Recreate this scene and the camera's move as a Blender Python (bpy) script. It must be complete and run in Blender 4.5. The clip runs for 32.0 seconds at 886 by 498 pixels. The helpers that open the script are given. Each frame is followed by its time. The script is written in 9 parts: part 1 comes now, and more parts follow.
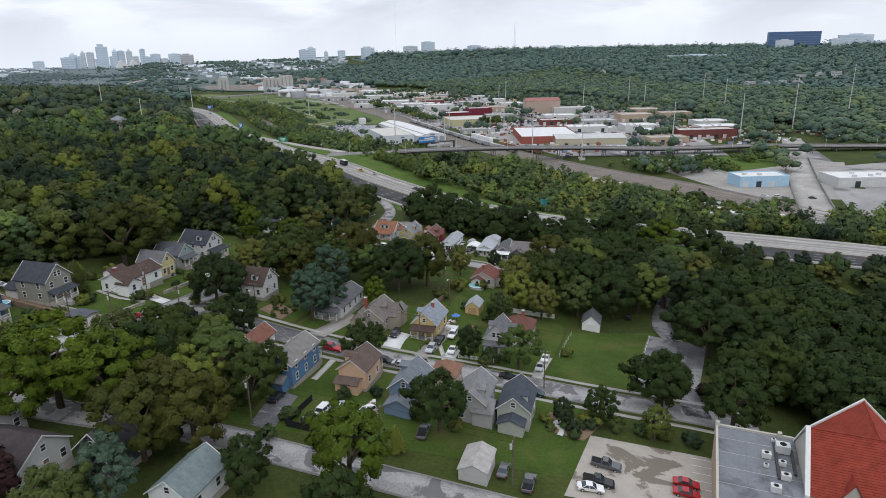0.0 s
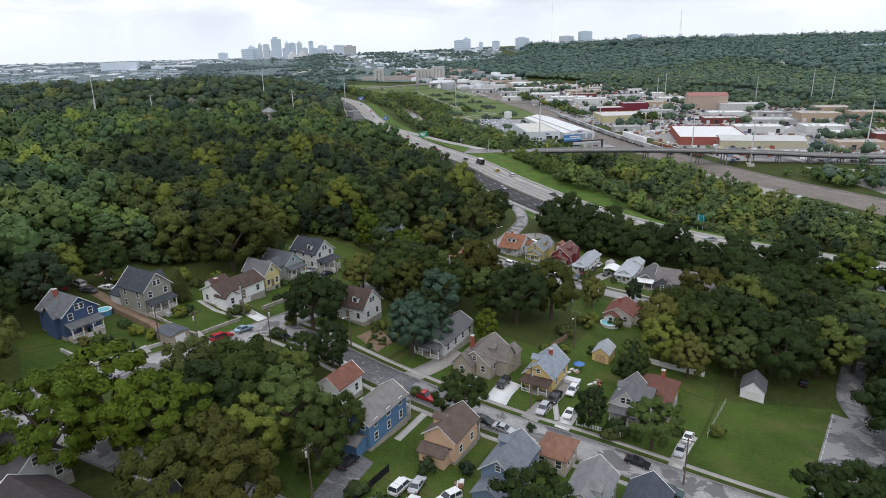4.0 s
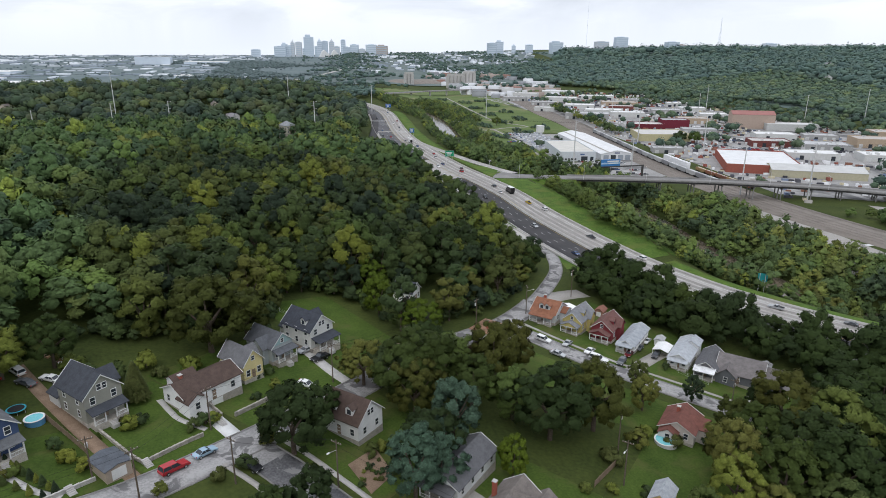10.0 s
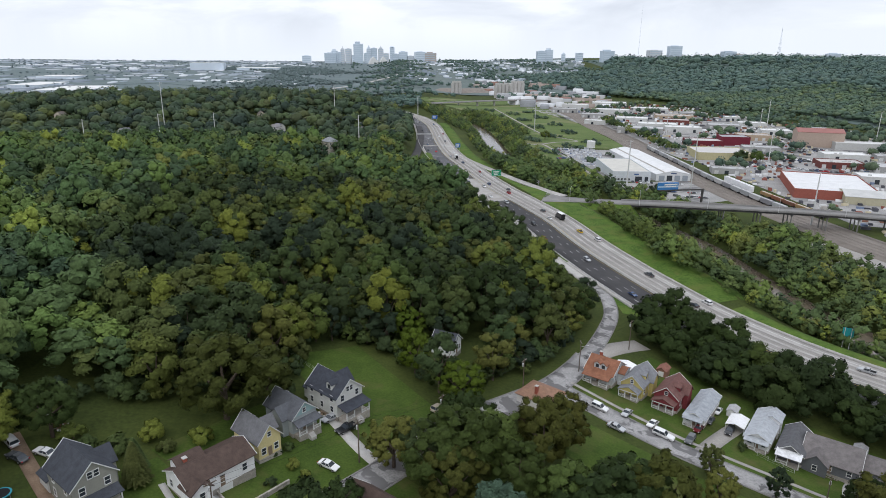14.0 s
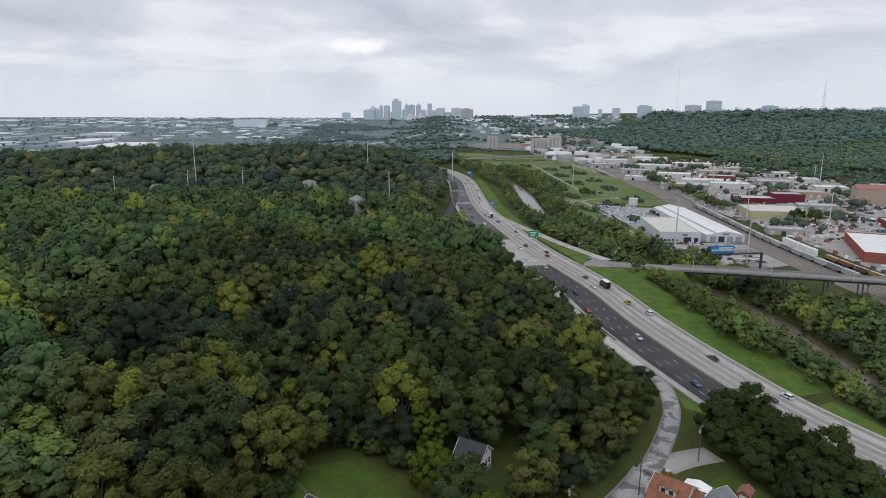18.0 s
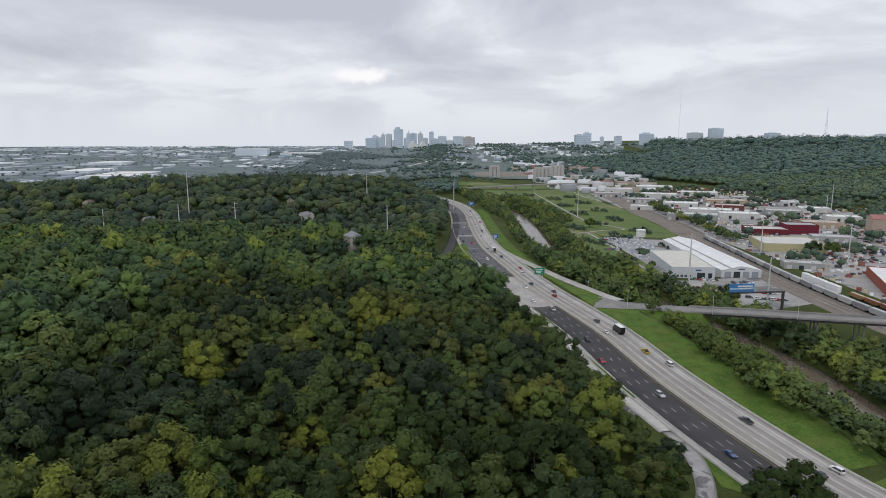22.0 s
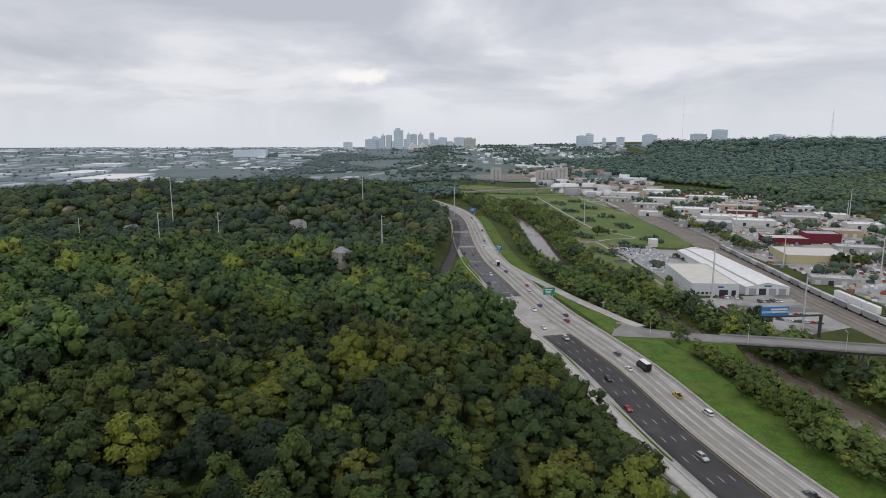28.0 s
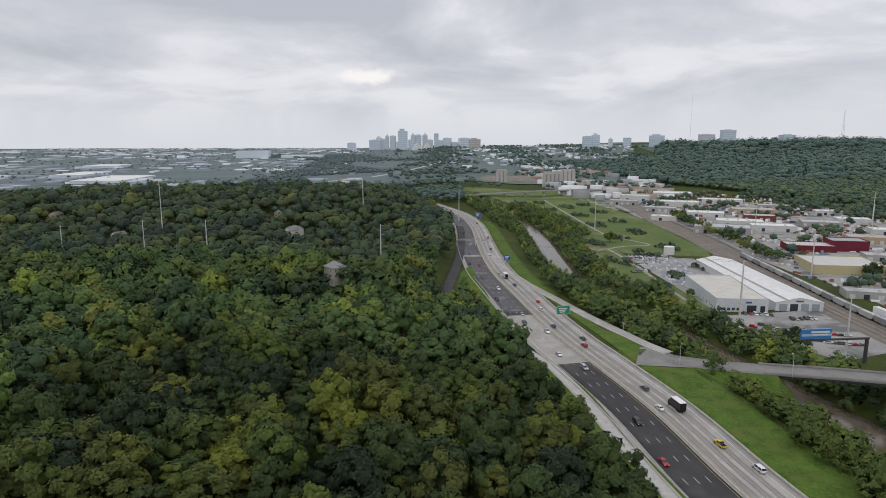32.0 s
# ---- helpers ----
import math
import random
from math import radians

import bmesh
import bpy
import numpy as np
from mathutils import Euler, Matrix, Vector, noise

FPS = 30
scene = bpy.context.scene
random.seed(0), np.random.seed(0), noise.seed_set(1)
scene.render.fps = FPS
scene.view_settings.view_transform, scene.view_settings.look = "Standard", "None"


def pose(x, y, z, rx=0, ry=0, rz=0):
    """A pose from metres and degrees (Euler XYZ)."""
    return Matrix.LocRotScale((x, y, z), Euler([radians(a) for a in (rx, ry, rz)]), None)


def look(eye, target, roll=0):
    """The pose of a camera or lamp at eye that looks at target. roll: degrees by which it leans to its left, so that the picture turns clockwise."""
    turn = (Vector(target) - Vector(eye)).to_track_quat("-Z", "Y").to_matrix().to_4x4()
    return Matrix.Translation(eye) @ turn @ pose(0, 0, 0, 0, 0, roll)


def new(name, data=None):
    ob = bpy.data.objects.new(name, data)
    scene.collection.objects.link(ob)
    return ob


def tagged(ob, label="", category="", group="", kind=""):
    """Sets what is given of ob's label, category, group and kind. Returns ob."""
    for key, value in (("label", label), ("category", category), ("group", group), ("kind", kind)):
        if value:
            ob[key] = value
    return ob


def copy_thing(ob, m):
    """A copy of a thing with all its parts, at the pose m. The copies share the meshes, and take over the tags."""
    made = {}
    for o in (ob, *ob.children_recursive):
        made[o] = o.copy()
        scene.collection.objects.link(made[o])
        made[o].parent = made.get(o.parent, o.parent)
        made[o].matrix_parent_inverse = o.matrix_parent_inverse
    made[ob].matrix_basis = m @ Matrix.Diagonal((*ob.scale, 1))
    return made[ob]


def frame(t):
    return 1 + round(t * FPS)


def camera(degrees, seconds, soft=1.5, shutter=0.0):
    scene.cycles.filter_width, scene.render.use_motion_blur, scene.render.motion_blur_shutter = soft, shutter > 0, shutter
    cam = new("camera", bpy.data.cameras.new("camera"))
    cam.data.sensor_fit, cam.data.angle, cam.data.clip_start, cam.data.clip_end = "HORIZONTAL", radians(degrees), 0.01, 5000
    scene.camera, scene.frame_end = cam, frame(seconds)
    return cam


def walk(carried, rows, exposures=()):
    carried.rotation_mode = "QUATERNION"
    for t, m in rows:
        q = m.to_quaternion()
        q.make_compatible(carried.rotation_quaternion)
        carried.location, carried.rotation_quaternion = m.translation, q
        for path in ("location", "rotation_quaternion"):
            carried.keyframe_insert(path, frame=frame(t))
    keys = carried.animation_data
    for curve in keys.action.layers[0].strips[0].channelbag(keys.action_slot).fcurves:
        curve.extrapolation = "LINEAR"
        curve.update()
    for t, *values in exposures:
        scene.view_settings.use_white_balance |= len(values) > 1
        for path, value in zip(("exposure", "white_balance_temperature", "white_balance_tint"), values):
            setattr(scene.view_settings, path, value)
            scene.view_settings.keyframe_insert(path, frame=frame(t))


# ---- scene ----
cam = camera(70, 32.0, soft=0.9)
PATH = [
    (0, (-32.055, 23.923, 56.763), (-31.2930, 25.6738, 56.1688), -1.02),
    (0.5, (-29.912, 26.692, 56.746), (-29.2695, 28.4902, 56.1515), -1.04),
    (1, (-27.709, 29.505, 56.739), (-27.1677, 31.3354, 56.1404), -1.23),
    (1.5, (-25.480, 32.405, 56.754), (-25.0179, 34.2551, 56.1515), -1.34),
    (2, (-23.337, 35.379, 56.809), (-22.9100, 37.2360, 56.2018), -1.43),
    (2.5, (-21.411, 38.400, 56.926), (-21.0084, 40.2617, 56.3163), -1.62),
    (3, (-19.800, 41.502, 57.144), (-19.4214, 43.3686, 56.5335), -1.62),
    (3.5, (-18.459, 44.699, 57.474), (-18.1058, 46.5704, 56.8625), -1.43),
    (5.5, (-14.399, 57.990, 61.615), (-14.1171, 59.8707, 60.9970), -1.14),
    (6, (-13.618, 61.344, 62.183), (-13.3440, 63.2244, 61.5609), -0.72),
    (6.5, (-12.946, 64.628, 62.735), (-12.6747, 66.5112, 62.1199), -0.90),
    (7, (-12.353, 67.871, 63.339), (-12.0880, 69.7557, 62.7254), -0.72),
    (7.5, (-11.775, 71.085, 64.037), (-11.5177, 72.9719, 63.4246), -0.62),
    (8, (-11.205, 74.243, 64.814), (-10.9527, 76.1301, 64.2030), -0.52),
    (8.5, (-10.686, 77.341, 65.648), (-10.4344, 79.2278, 65.0364), -0.41),
    (9, (-10.252, 80.378, 66.507), (-9.9983, 82.2645, 65.8945), -0.20),
    (9.5, (-9.889, 83.344, 67.370), (-9.6330, 85.2309, 66.7594), -0.09),
    (10, (-9.564, 86.266, 68.229), (-9.3101, 88.1530, 67.6176), 0.10),
    (10.5, (-9.244, 89.177, 69.071), (-8.9913, 91.0653, 68.4613), 0.08),
    (11, (-8.920, 92.093, 69.904), (-8.6658, 93.9811, 69.2943), 0.19),
    (11.5, (-8.594, 95.016, 70.738), (-8.3390, 96.9035, 70.1287), 0.31),
    (12, (-8.269, 97.942, 71.563), (-8.0134, 99.8293, 70.9529), 0.41),
    (12.5, (-7.952, 100.864, 72.364), (-7.6984, 102.7523, 71.7547), 0.41),
    (13, (-7.691, 103.689, 73.094), (-7.4817, 105.5817, 72.4820), 0.34),
    (13.5, (-7.550, 106.339, 73.686), (-7.3992, 108.2391, 73.0801), 0.37),
    (14, (-7.509, 108.980, 74.126), (-7.3897, 110.8859, 73.5317), 0.47),
    (14.5, (-7.458, 111.891, 74.408), (-7.3635, 113.8062, 73.8393), 0.57),
    (15, (-7.256, 115.288, 74.510), (-7.1823, 117.2127, 73.9711), 0.65),
    (15.5, (-6.863, 119.138, 74.475), (-6.8171, 121.0736, 73.9726), 0.02),
    (17.5, (-3.986, 137.476, 73.502), (-3.9780, 139.4287, 73.0681), 0.18),
    (18, (-3.451, 141.701, 73.496), (-3.4443, 143.6530, 73.0620), 0.12),
    (18.5, (-3.042, 145.668, 73.566), (-3.0364, 147.6250, 73.1540), 0.13),
    (19, (-2.778, 149.310, 73.725), (-2.7758, 151.2744, 73.3488), 0.09),
    (19.5, (-2.628, 152.675, 73.960), (-2.6260, 154.6433, 73.6041), 0.07),
    (20, (-2.523, 155.842, 74.250), (-2.5222, 157.8107, 73.8974), 0.02),
    (20.5, (-2.410, 158.898, 74.578), (-2.4085, 160.8669, 74.2248), 0.03),
    (21, (-2.289, 161.899, 74.923), (-2.2882, 163.8674, 74.5708), -0.05),
    (21.5, (-2.184, 164.872, 75.271), (-2.1831, 166.8413, 74.9199), -0.12),
    (22, (-2.098, 167.857, 75.611), (-2.0985, 169.8258, 75.2599), -0.08),
    (22.5, (-2.031, 170.930, 75.931), (-2.0313, 172.8985, 75.5790), -0.09),
    (23, (-1.993, 174.201, 76.218), (-1.9933, 176.1702, 75.8665), -0.02),
    (23.5, (-1.995, 177.693, 76.469), (-1.9941, 179.6617, 76.1163), -0.11),
    (24, (-2.026, 181.282, 76.691), (-2.0259, 183.2503, 76.3384), -0.14),
    (24.5, (-2.061, 184.843, 76.889), (-2.0601, 186.8117, 76.5374), -0.12),
    (25, (-2.037, 188.359, 77.068), (-2.0341, 190.3282, 76.7186), -0.08),
    (25.5, (-1.915, 191.865, 77.239), (-1.9142, 193.8342, 76.8905), -0.12),
    (27.5, (-1.414, 205.320, 78.254), (-1.4149, 207.2890, 77.9007), 0.13),
    (28, (-1.354, 209.335, 78.411), (-1.3562, 211.3041, 78.0620), -0.05),
    (28.5, (-1.321, 213.646, 78.575), (-1.3235, 215.6151, 78.2231), 0.01),
    (29, (-1.284, 218.213, 78.755), (-1.2885, 220.1822, 78.4030), 0.02),
    (29.5, (-1.207, 222.873, 78.957), (-1.2197, 224.8414, 78.6057), -0.03),
    (30, (-1.079, 227.516, 79.176), (-1.0932, 229.4847, 78.8248), -0.06),
    (30.5, (-0.934, 232.065, 79.385), (-0.9495, 234.0346, 79.0353), -0.11),
    (31, (-0.812, 236.482, 79.570), (-0.8284, 238.4513, 79.2183), -0.15),
    (31.5, (-0.733, 240.766, 79.750), (-0.7496, 242.7358, 79.3977), -0.22),
    (32, (-0.694, 244.958, 79.920), (-0.7109, 246.9284, 79.5718), -0.11),
]
walk(cam, [(t, look(eye, target, roll)) for t, eye, target, roll in PATH], [(0, 0.2, 6300, 11), (1, 0.31, 6300, 11), (3, 0.32, 6300, 11), (14, 0.29, 6300, 11), (15, 0.13, 6300, 11), (19, -0.04, 6380, 11), (25, -0.08, 6480, 12), (32, -0.13, 6600, 12)])

# ---- light: bright overcast sky with a faint, very soft sun ----
def node(tree, kind, **values):
    n = tree.nodes.new(kind)
    for key, value in values.items():
        n.inputs[key].default_value = value
    return n


def wire(tree, a, out, b, into):
    tree.links.new(a.outputs[out], b.inputs[into])


SUN_HEIGHT, SUN_TURN = 48, 200
world = bpy.data.worlds.new("overcast_sky")
scene.world = world
world.use_nodes = True
wt = world.node_tree
wt.nodes.clear()
sky = wt.nodes.new("ShaderNodeTexSky")
sky.sky_type, sky.sun_disc = "NISHITA", False
sky.sun_elevation, sky.sun_rotation = radians(SUN_HEIGHT), radians(SUN_TURN)
sky_bg = node(wt, "ShaderNodeBackground", Strength=0.10)
wire(wt, sky, "Color", sky_bg, "Color")
coord = wt.nodes.new("ShaderNodeTexCoord")
split = wt.nodes.new("ShaderNodeSeparateXYZ")
wire(wt, coord, "Generated", split, "Vector")
# clouds lie on a flat layer overhead: the way's x and y over its height
lift = wt.nodes.new("ShaderNodeMath")
lift.operation = "ADD"
lift.inputs[1].default_value = 0.22
top = wt.nodes.new("ShaderNodeMath")
top.operation = "MAXIMUM"
top.inputs[1].default_value = 0.03
wire(wt, split, "Z", top, 0)
wire(wt, top, 0, lift, 0)
flat = []
for axis in ("X", "Y"):
    div = wt.nodes.new("ShaderNodeMath")
    div.operation = "DIVIDE"
    wire(wt, split, axis, div, 0)
    wire(wt, lift, 0, div, 1)
    flat.append(div)
plane = wt.nodes.new("ShaderNodeCombineXYZ")
wire(wt, flat[0], 0, plane, "X")
wire(wt, flat[1], 0, plane, "Y")
plane.inputs["Z"].default_value = 4.2
billow = node(wt, "ShaderNodeTexNoise", Scale=1.15, Detail=10.0, Roughness=0.55, Distortion=0.35)
wire(wt, plane, 0, billow, "Vector")
tone = wt.nodes.new("ShaderNodeValToRGB")
tone.color_ramp.elements[0].position, tone.color_ramp.elements[0].color = 0.34, (0.555, 0.585, 0.65, 1)
tone.color_ramp.elements[1].position, tone.color_ramp.elements[1].color = 0.66, (0.89, 0.915, 0.955, 1)
for place, shade in ((0.45, (0.655, 0.685, 0.745, 1)), (0.52, (0.735, 0.76, 0.815, 1)), (0.57, (0.835, 0.855, 0.90, 1))):
    tone.color_ramp.elements.new(place).color = shade
wire(wt, billow, "Fac", tone, "Fac")
# low over the horizon the layer runs together into an even pale veil
low = node(wt, "ShaderNodeMapRange")
for key, value in (("From Min", -0.01), ("From Max", 0.09)):
    low.inputs[key].default_value = value
wire(wt, split, "Z", low, "Value")
even = wt.nodes.new("ShaderNodeMix")
even.data_type = "RGBA"
even.inputs["A"].default_value = (0.755, 0.80, 0.86, 1)
wire(wt, low, 0, even, "Factor")
wire(wt, tone, "Color", even, "B")
# one thin place in the layer lets brighter cloud through
slope_x = wt.nodes.new("ShaderNodeMath")
slope_x.operation = "DIVIDE"
wire(wt, split, "X", slope_x, 0)
wire(wt, split, "Y", slope_x, 1)
slope_z = wt.nodes.new("ShaderNodeMath")
slope_z.operation = "DIVIDE"
wire(wt, split, "Z", slope_z, 0)
wire(wt, split, "Y", slope_z, 1)
place = wt.nodes.new("ShaderNodeCombineXYZ")
wire(wt, slope_x, 0, place, "X")
wire(wt, slope_z, 0, place, "Y")
frayed = node(wt, "ShaderNodeTexNoise", Scale=34.0, Detail=4.0)
wire(wt, place, 0, frayed, "Vector")
shift = wt.nodes.new("ShaderNodeVectorMath")
shift.operation = "SUBTRACT"
shift.inputs[1].default_value = (-0.124, 0.092, 0.0)
wire(wt, place, 0, shift, 0)
squash = wt.nodes.new("ShaderNodeVectorMath")
squash.operation = "MULTIPLY"
squash.inputs[1].default_value = (24.0, 78.0, 0.0)
wire(wt, shift, 0, squash, 0)
far_off = wt.nodes.new("ShaderNodeVectorMath")
far_off.operation = "LENGTH"
wire(wt, squash, 0, far_off, 0)
rim_ = wt.nodes.new("ShaderNodeMath")
rim_.operation = "MULTIPLY_ADD"
rim_.inputs[1].default_value = 1.6
wire(wt, frayed, "Fac", rim_, 0)
wire(wt, far_off, "Value", rim_, 2)
gap_ = node(wt, "ShaderNodeMapRange")
for key, value in (("From Min", 1.9), ("From Max", 1.35), ("To Min", 0.0), ("To Max", 1.0)):
    gap_.inputs[key].default_value = value
wire(wt, rim_, 0, gap_, "Value")
ahead = wt.nodes.new("ShaderNodeMath")
ahead.operation = "GREATER_THAN"
ahead.inputs[1].default_value = 0.0
wire(wt, split, "Y", ahead, 0)
once = wt.nodes.new("ShaderNodeMath")
once.operation = "MULTIPLY"
wire(wt, gap_, 0, once, 0)
wire(wt, ahead, 0, once, 1)
thin = wt.nodes.new("ShaderNodeMix")
thin.data_type = "RGBA"
thin.inputs["B"].default_value = (1.05, 1.03, 1.02, 1)
wire(wt, once, 0, thin, "Factor")
wire(wt, even, "Result", thin, "A")
# an overcast sky is brighter towards the zenith
zenith = node(wt, "ShaderNodeMapRange")
for key, value in (("From Min", 0.36), ("From Max", 1.0), ("To Min", 1.0), ("To Max", 1.65)):
    zenith.inputs[key].default_value = value
wire(wt, split, "Z", zenith, "Value")
cloud_bg = node(wt, "ShaderNodeBackground", Strength=1.0)
wire(wt, thin, "Result", cloud_bg, "Color")
wire(wt, zenith, 0, cloud_bg, "Strength")
cover = wt.nodes.new("ShaderNodeMixShader")
cover.inputs["Fac"].default_value = 0.94
wire(wt, sky_bg, 0, cover, 1)
wire(wt, cloud_bg, 0, cover, 2)
wout = wt.nodes.new("ShaderNodeOutputWorld")
wire(wt, cover, 0, wout, "Surface")

sun_data = bpy.data.lights.new("sun", "SUN")
sun_data.energy, sun_data.angle, sun_data.color = 0.5, radians(20), (1.0, 0.96, 0.90)
sun = new("sun", sun_data)
sun.matrix_world = look((0, 0, 500), (100 * math.sin(radians(SUN_TURN)) * -1, 100 * math.cos(radians(SUN_TURN)) * -1, 500 - 100 * math.tan(radians(SUN_HEIGHT))))

# ---- materials ----
MATS = {}


def surface(name, dark, light, scale=1.0, fine=12.0, rough=0.85, metal=0.0, bump=0.15, spread=0.0, ramp=(0.35, 0.65), third=None):
    """Two tones mixed by noise at two scales, with a fine bump. spread: how far each object differs; third: stains of another tone, as (tone, noise scale, from, to)."""
    m = bpy.data.materials.new(name)
    m.use_nodes = True
    t = m.node_tree
    bsdf = t.nodes["Principled BSDF"]
    geo = t.nodes.new("ShaderNodeNewGeometry")
    big = node(t, "ShaderNodeTexNoise", Scale=scale, Detail=5.0, Roughness=0.6)
    small = node(t, "ShaderNodeTexNoise", Scale=fine, Detail=3.0)
    wire(t, geo, "Position", big, "Vector")
    wire(t, geo, "Position", small, "Vector")
    both = t.nodes.new("ShaderNodeMath")
    both.operation = "MULTIPLY_ADD"
    both.inputs[1].default_value = 0.45
    wire(t, small, "Fac", both, 0)
    half = t.nodes.new("ShaderNodeMath")
    half.operation = "MULTIPLY"
    half.inputs[1].default_value = 0.55
    wire(t, big, "Fac", half, 0)
    wire(t, half, 0, both, 2)
    r = t.nodes.new("ShaderNodeValToRGB")
    r.color_ramp.elements[0].position, r.color_ramp.elements[0].color = ramp[0], (*dark, 1)
    r.color_ramp.elements[1].position, r.color_ramp.elements[1].color = ramp[1], (*light, 1)
    wire(t, both, 0, r, "Fac")
    last = (r, "Color")
    if third:
        tone_, size_, low_, high_ = third
        stain = node(t, "ShaderNodeTexNoise", Scale=size_, Detail=6.0, Roughness=0.55, Distortion=0.6)
        wire(t, geo, "Position", stain, "Vector")
        edge = node(t, "ShaderNodeMapRange")
        edge.inputs["From Min"].default_value, edge.inputs["From Max"].default_value = low_, high_
        wire(t, stain, "Fac", edge, "Value")
        mix = t.nodes.new("ShaderNodeMix")
        mix.data_type = "RGBA"
        mix.inputs["B"].default_value = (*tone_, 1)
        wire(t, edge, 0, mix, "Factor")
        wire(t, *last, mix, "A")
        last = (mix, "Result")
    if spread:
        info = t.nodes.new("ShaderNodeObjectInfo")
        hsv = t.nodes.new("ShaderNodeHueSaturation")
        span = node(t, "ShaderNodeMapRange")
        span.inputs["To Min"].default_value, span.inputs["To Max"].default_value = 1 - spread, 1 + spread
        wire(t, info, "Random", span, "Value")
        wire(t, span, 0, hsv, "Value")
        wire(t, *last, hsv, "Color")
        last = (hsv, "Color")
    wire(t, *last, bsdf, "Base Color")
    bsdf.inputs["Roughness"].default_value, bsdf.inputs["Metallic"].default_value = rough, metal
    if rough > 0.75:
        bsdf.inputs["Specular IOR Level"].default_value = 0.12
    if bump:
        b = node(t, "ShaderNodeBump", Strength=bump, Distance=0.03)
        wire(t, small, "Fac", b, "Height")
        wire(t, b, 0, bsdf, "Normal")
    MATS[name] = m
    return m


def foliage(name, shades, leaf=0.28, bright=1.0):
    """Leaves: a tone for each tree, and a tone for each leaf spray."""
    m = bpy.data.materials.new(name)
    m.use_nodes = True
    t = m.node_tree
    bsdf = t.nodes["Principled BSDF"]
    geo = t.nodes.new("ShaderNodeNewGeometry")
    info = t.nodes.new("ShaderNodeObjectInfo")
    own = t.nodes.new("ShaderNodeAttribute")
    own.attribute_name = "tone"
    r = t.nodes.new("ShaderNodeValToRGB")
    while len(r.color_ramp.elements) < len(shades):
        r.color_ramp.elements.new(0.5)
    for n, (e, c) in enumerate(zip(r.color_ramp.elements, shades)):
        e.position, e.color = n / (len(shades) - 1), (*[v * bright for v in c], 1)
    # trees joined into one mesh bring a tone from 2 to 3 of their own, single trees take the object's chance number
    many = t.nodes.new("ShaderNodeMath")
    many.operation = "GREATER_THAN"
    many.inputs[1].default_value = 1.0
    wire(t, own, "Fac", many, 0)
    less = t.nodes.new("ShaderNodeMath")
    less.operation = "SUBTRACT"
    less.inputs[1].default_value = 2.0
    wire(t, own, "Fac", less, 0)
    pick = t.nodes.new("ShaderNodeMix")
    wire(t, many, 0, pick, "Factor")
    wire(t, info, "Random", pick, "A")
    wire(t, less, 0, pick, "B")
    wire(t, pick, "Result", r, "Fac")
    span = node(t, "ShaderNodeMapRange")
    span.inputs["To Min"].default_value, span.inputs["To Max"].default_value = 1 - leaf, 1 + leaf
    wire(t, geo, "Random Per Island", span, "Value")
    hsv = t.nodes.new("ShaderNodeHueSaturation")
    clump = node(t, "ShaderNodeTexNoise", Scale=1.4, Detail=4.0, Roughness=0.75)
    wire(t, geo, "Position", clump, "Vector")
    mottle = node(t, "ShaderNodeMapRange")
    for key, value in (("From Min", 0.3), ("From Max", 0.7), ("To Min", 0.62), ("To Max", 1.38)):
        mottle.inputs[key].default_value = value
    wire(t, clump, "Fac", mottle, "Value")
    both = t.nodes.new("ShaderNodeMath")
    both.operation = "MULTIPLY"
    wire(t, span, 0, both, 0)
    wire(t, mottle, 0, both, 1)
    wire(t, both, 0, hsv, "Value")
    wire(t, r, "Color", hsv, "Color")
    wire(t, hsv, "Color", bsdf, "Base Color")
    bsdf.inputs["Roughness"].default_value = 0.6
    bsdf.inputs["Specular IOR Level"].default_value = 0.04
    MATS[name] = m
    return m


# from dark grey-green to bright yellow-green
GREENS = [(r * 1.10, g, b * 1.08) for r, g, b in [(0.026, 0.044, 0.020), (0.034, 0.056, 0.022), (0.042, 0.068, 0.022), (0.052, 0.080, 0.024), (0.050, 0.086, 0.026), (0.064, 0.100, 0.026), (0.078, 0.098, 0.024), (0.072, 0.118, 0.026), (0.096, 0.136, 0.026), (0.110, 0.124, 0.026), (0.128, 0.172, 0.028), (0.150, 0.184, 0.026)]]
# one set of greens, darkened near and lightened far: depth haze in the colour
foliage("leaf_forest", [(r * 0.90, g * 0.89, b * 0.90 + 0.004) for r, g, b in GREENS], 0.12)
foliage("leaf_wood", [(r * 0.74, g * 0.75, b * 0.76 + 0.003) for r, g, b in GREENS], 0.12)
foliage("leaf_dark", [(0.026, 0.041, 0.014), (0.034, 0.052, 0.015), (0.024, 0.037, 0.014), (0.044, 0.062, 0.015)], 0.14)
# mid-distance woods: lightened to stand in for haze
foliage("leaf_mid", [(r * 1.22 + 0.016, g * 1.22 + 0.022, b * 1.1 + 0.016) for r, g, b in GREENS], 0.14)
foliage("leaf_upper", [(r * 1.12 + 0.006, g * 1.18 + 0.012, b * 1.1 + 0.012) for r, g, b in GREENS], 0.12)
# distant woods: greens lifted pale and bluish, haze painted into the leaves
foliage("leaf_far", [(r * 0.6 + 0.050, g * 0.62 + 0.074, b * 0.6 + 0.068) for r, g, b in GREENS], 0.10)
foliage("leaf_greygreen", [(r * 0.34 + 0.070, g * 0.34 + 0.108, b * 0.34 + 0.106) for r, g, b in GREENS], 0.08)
foliage("leaf_second", [(r * 0.66 + 0.020, g * 0.66 + 0.029, b * 0.7 + 0.031) for r, g, b in GREENS], 0.12)
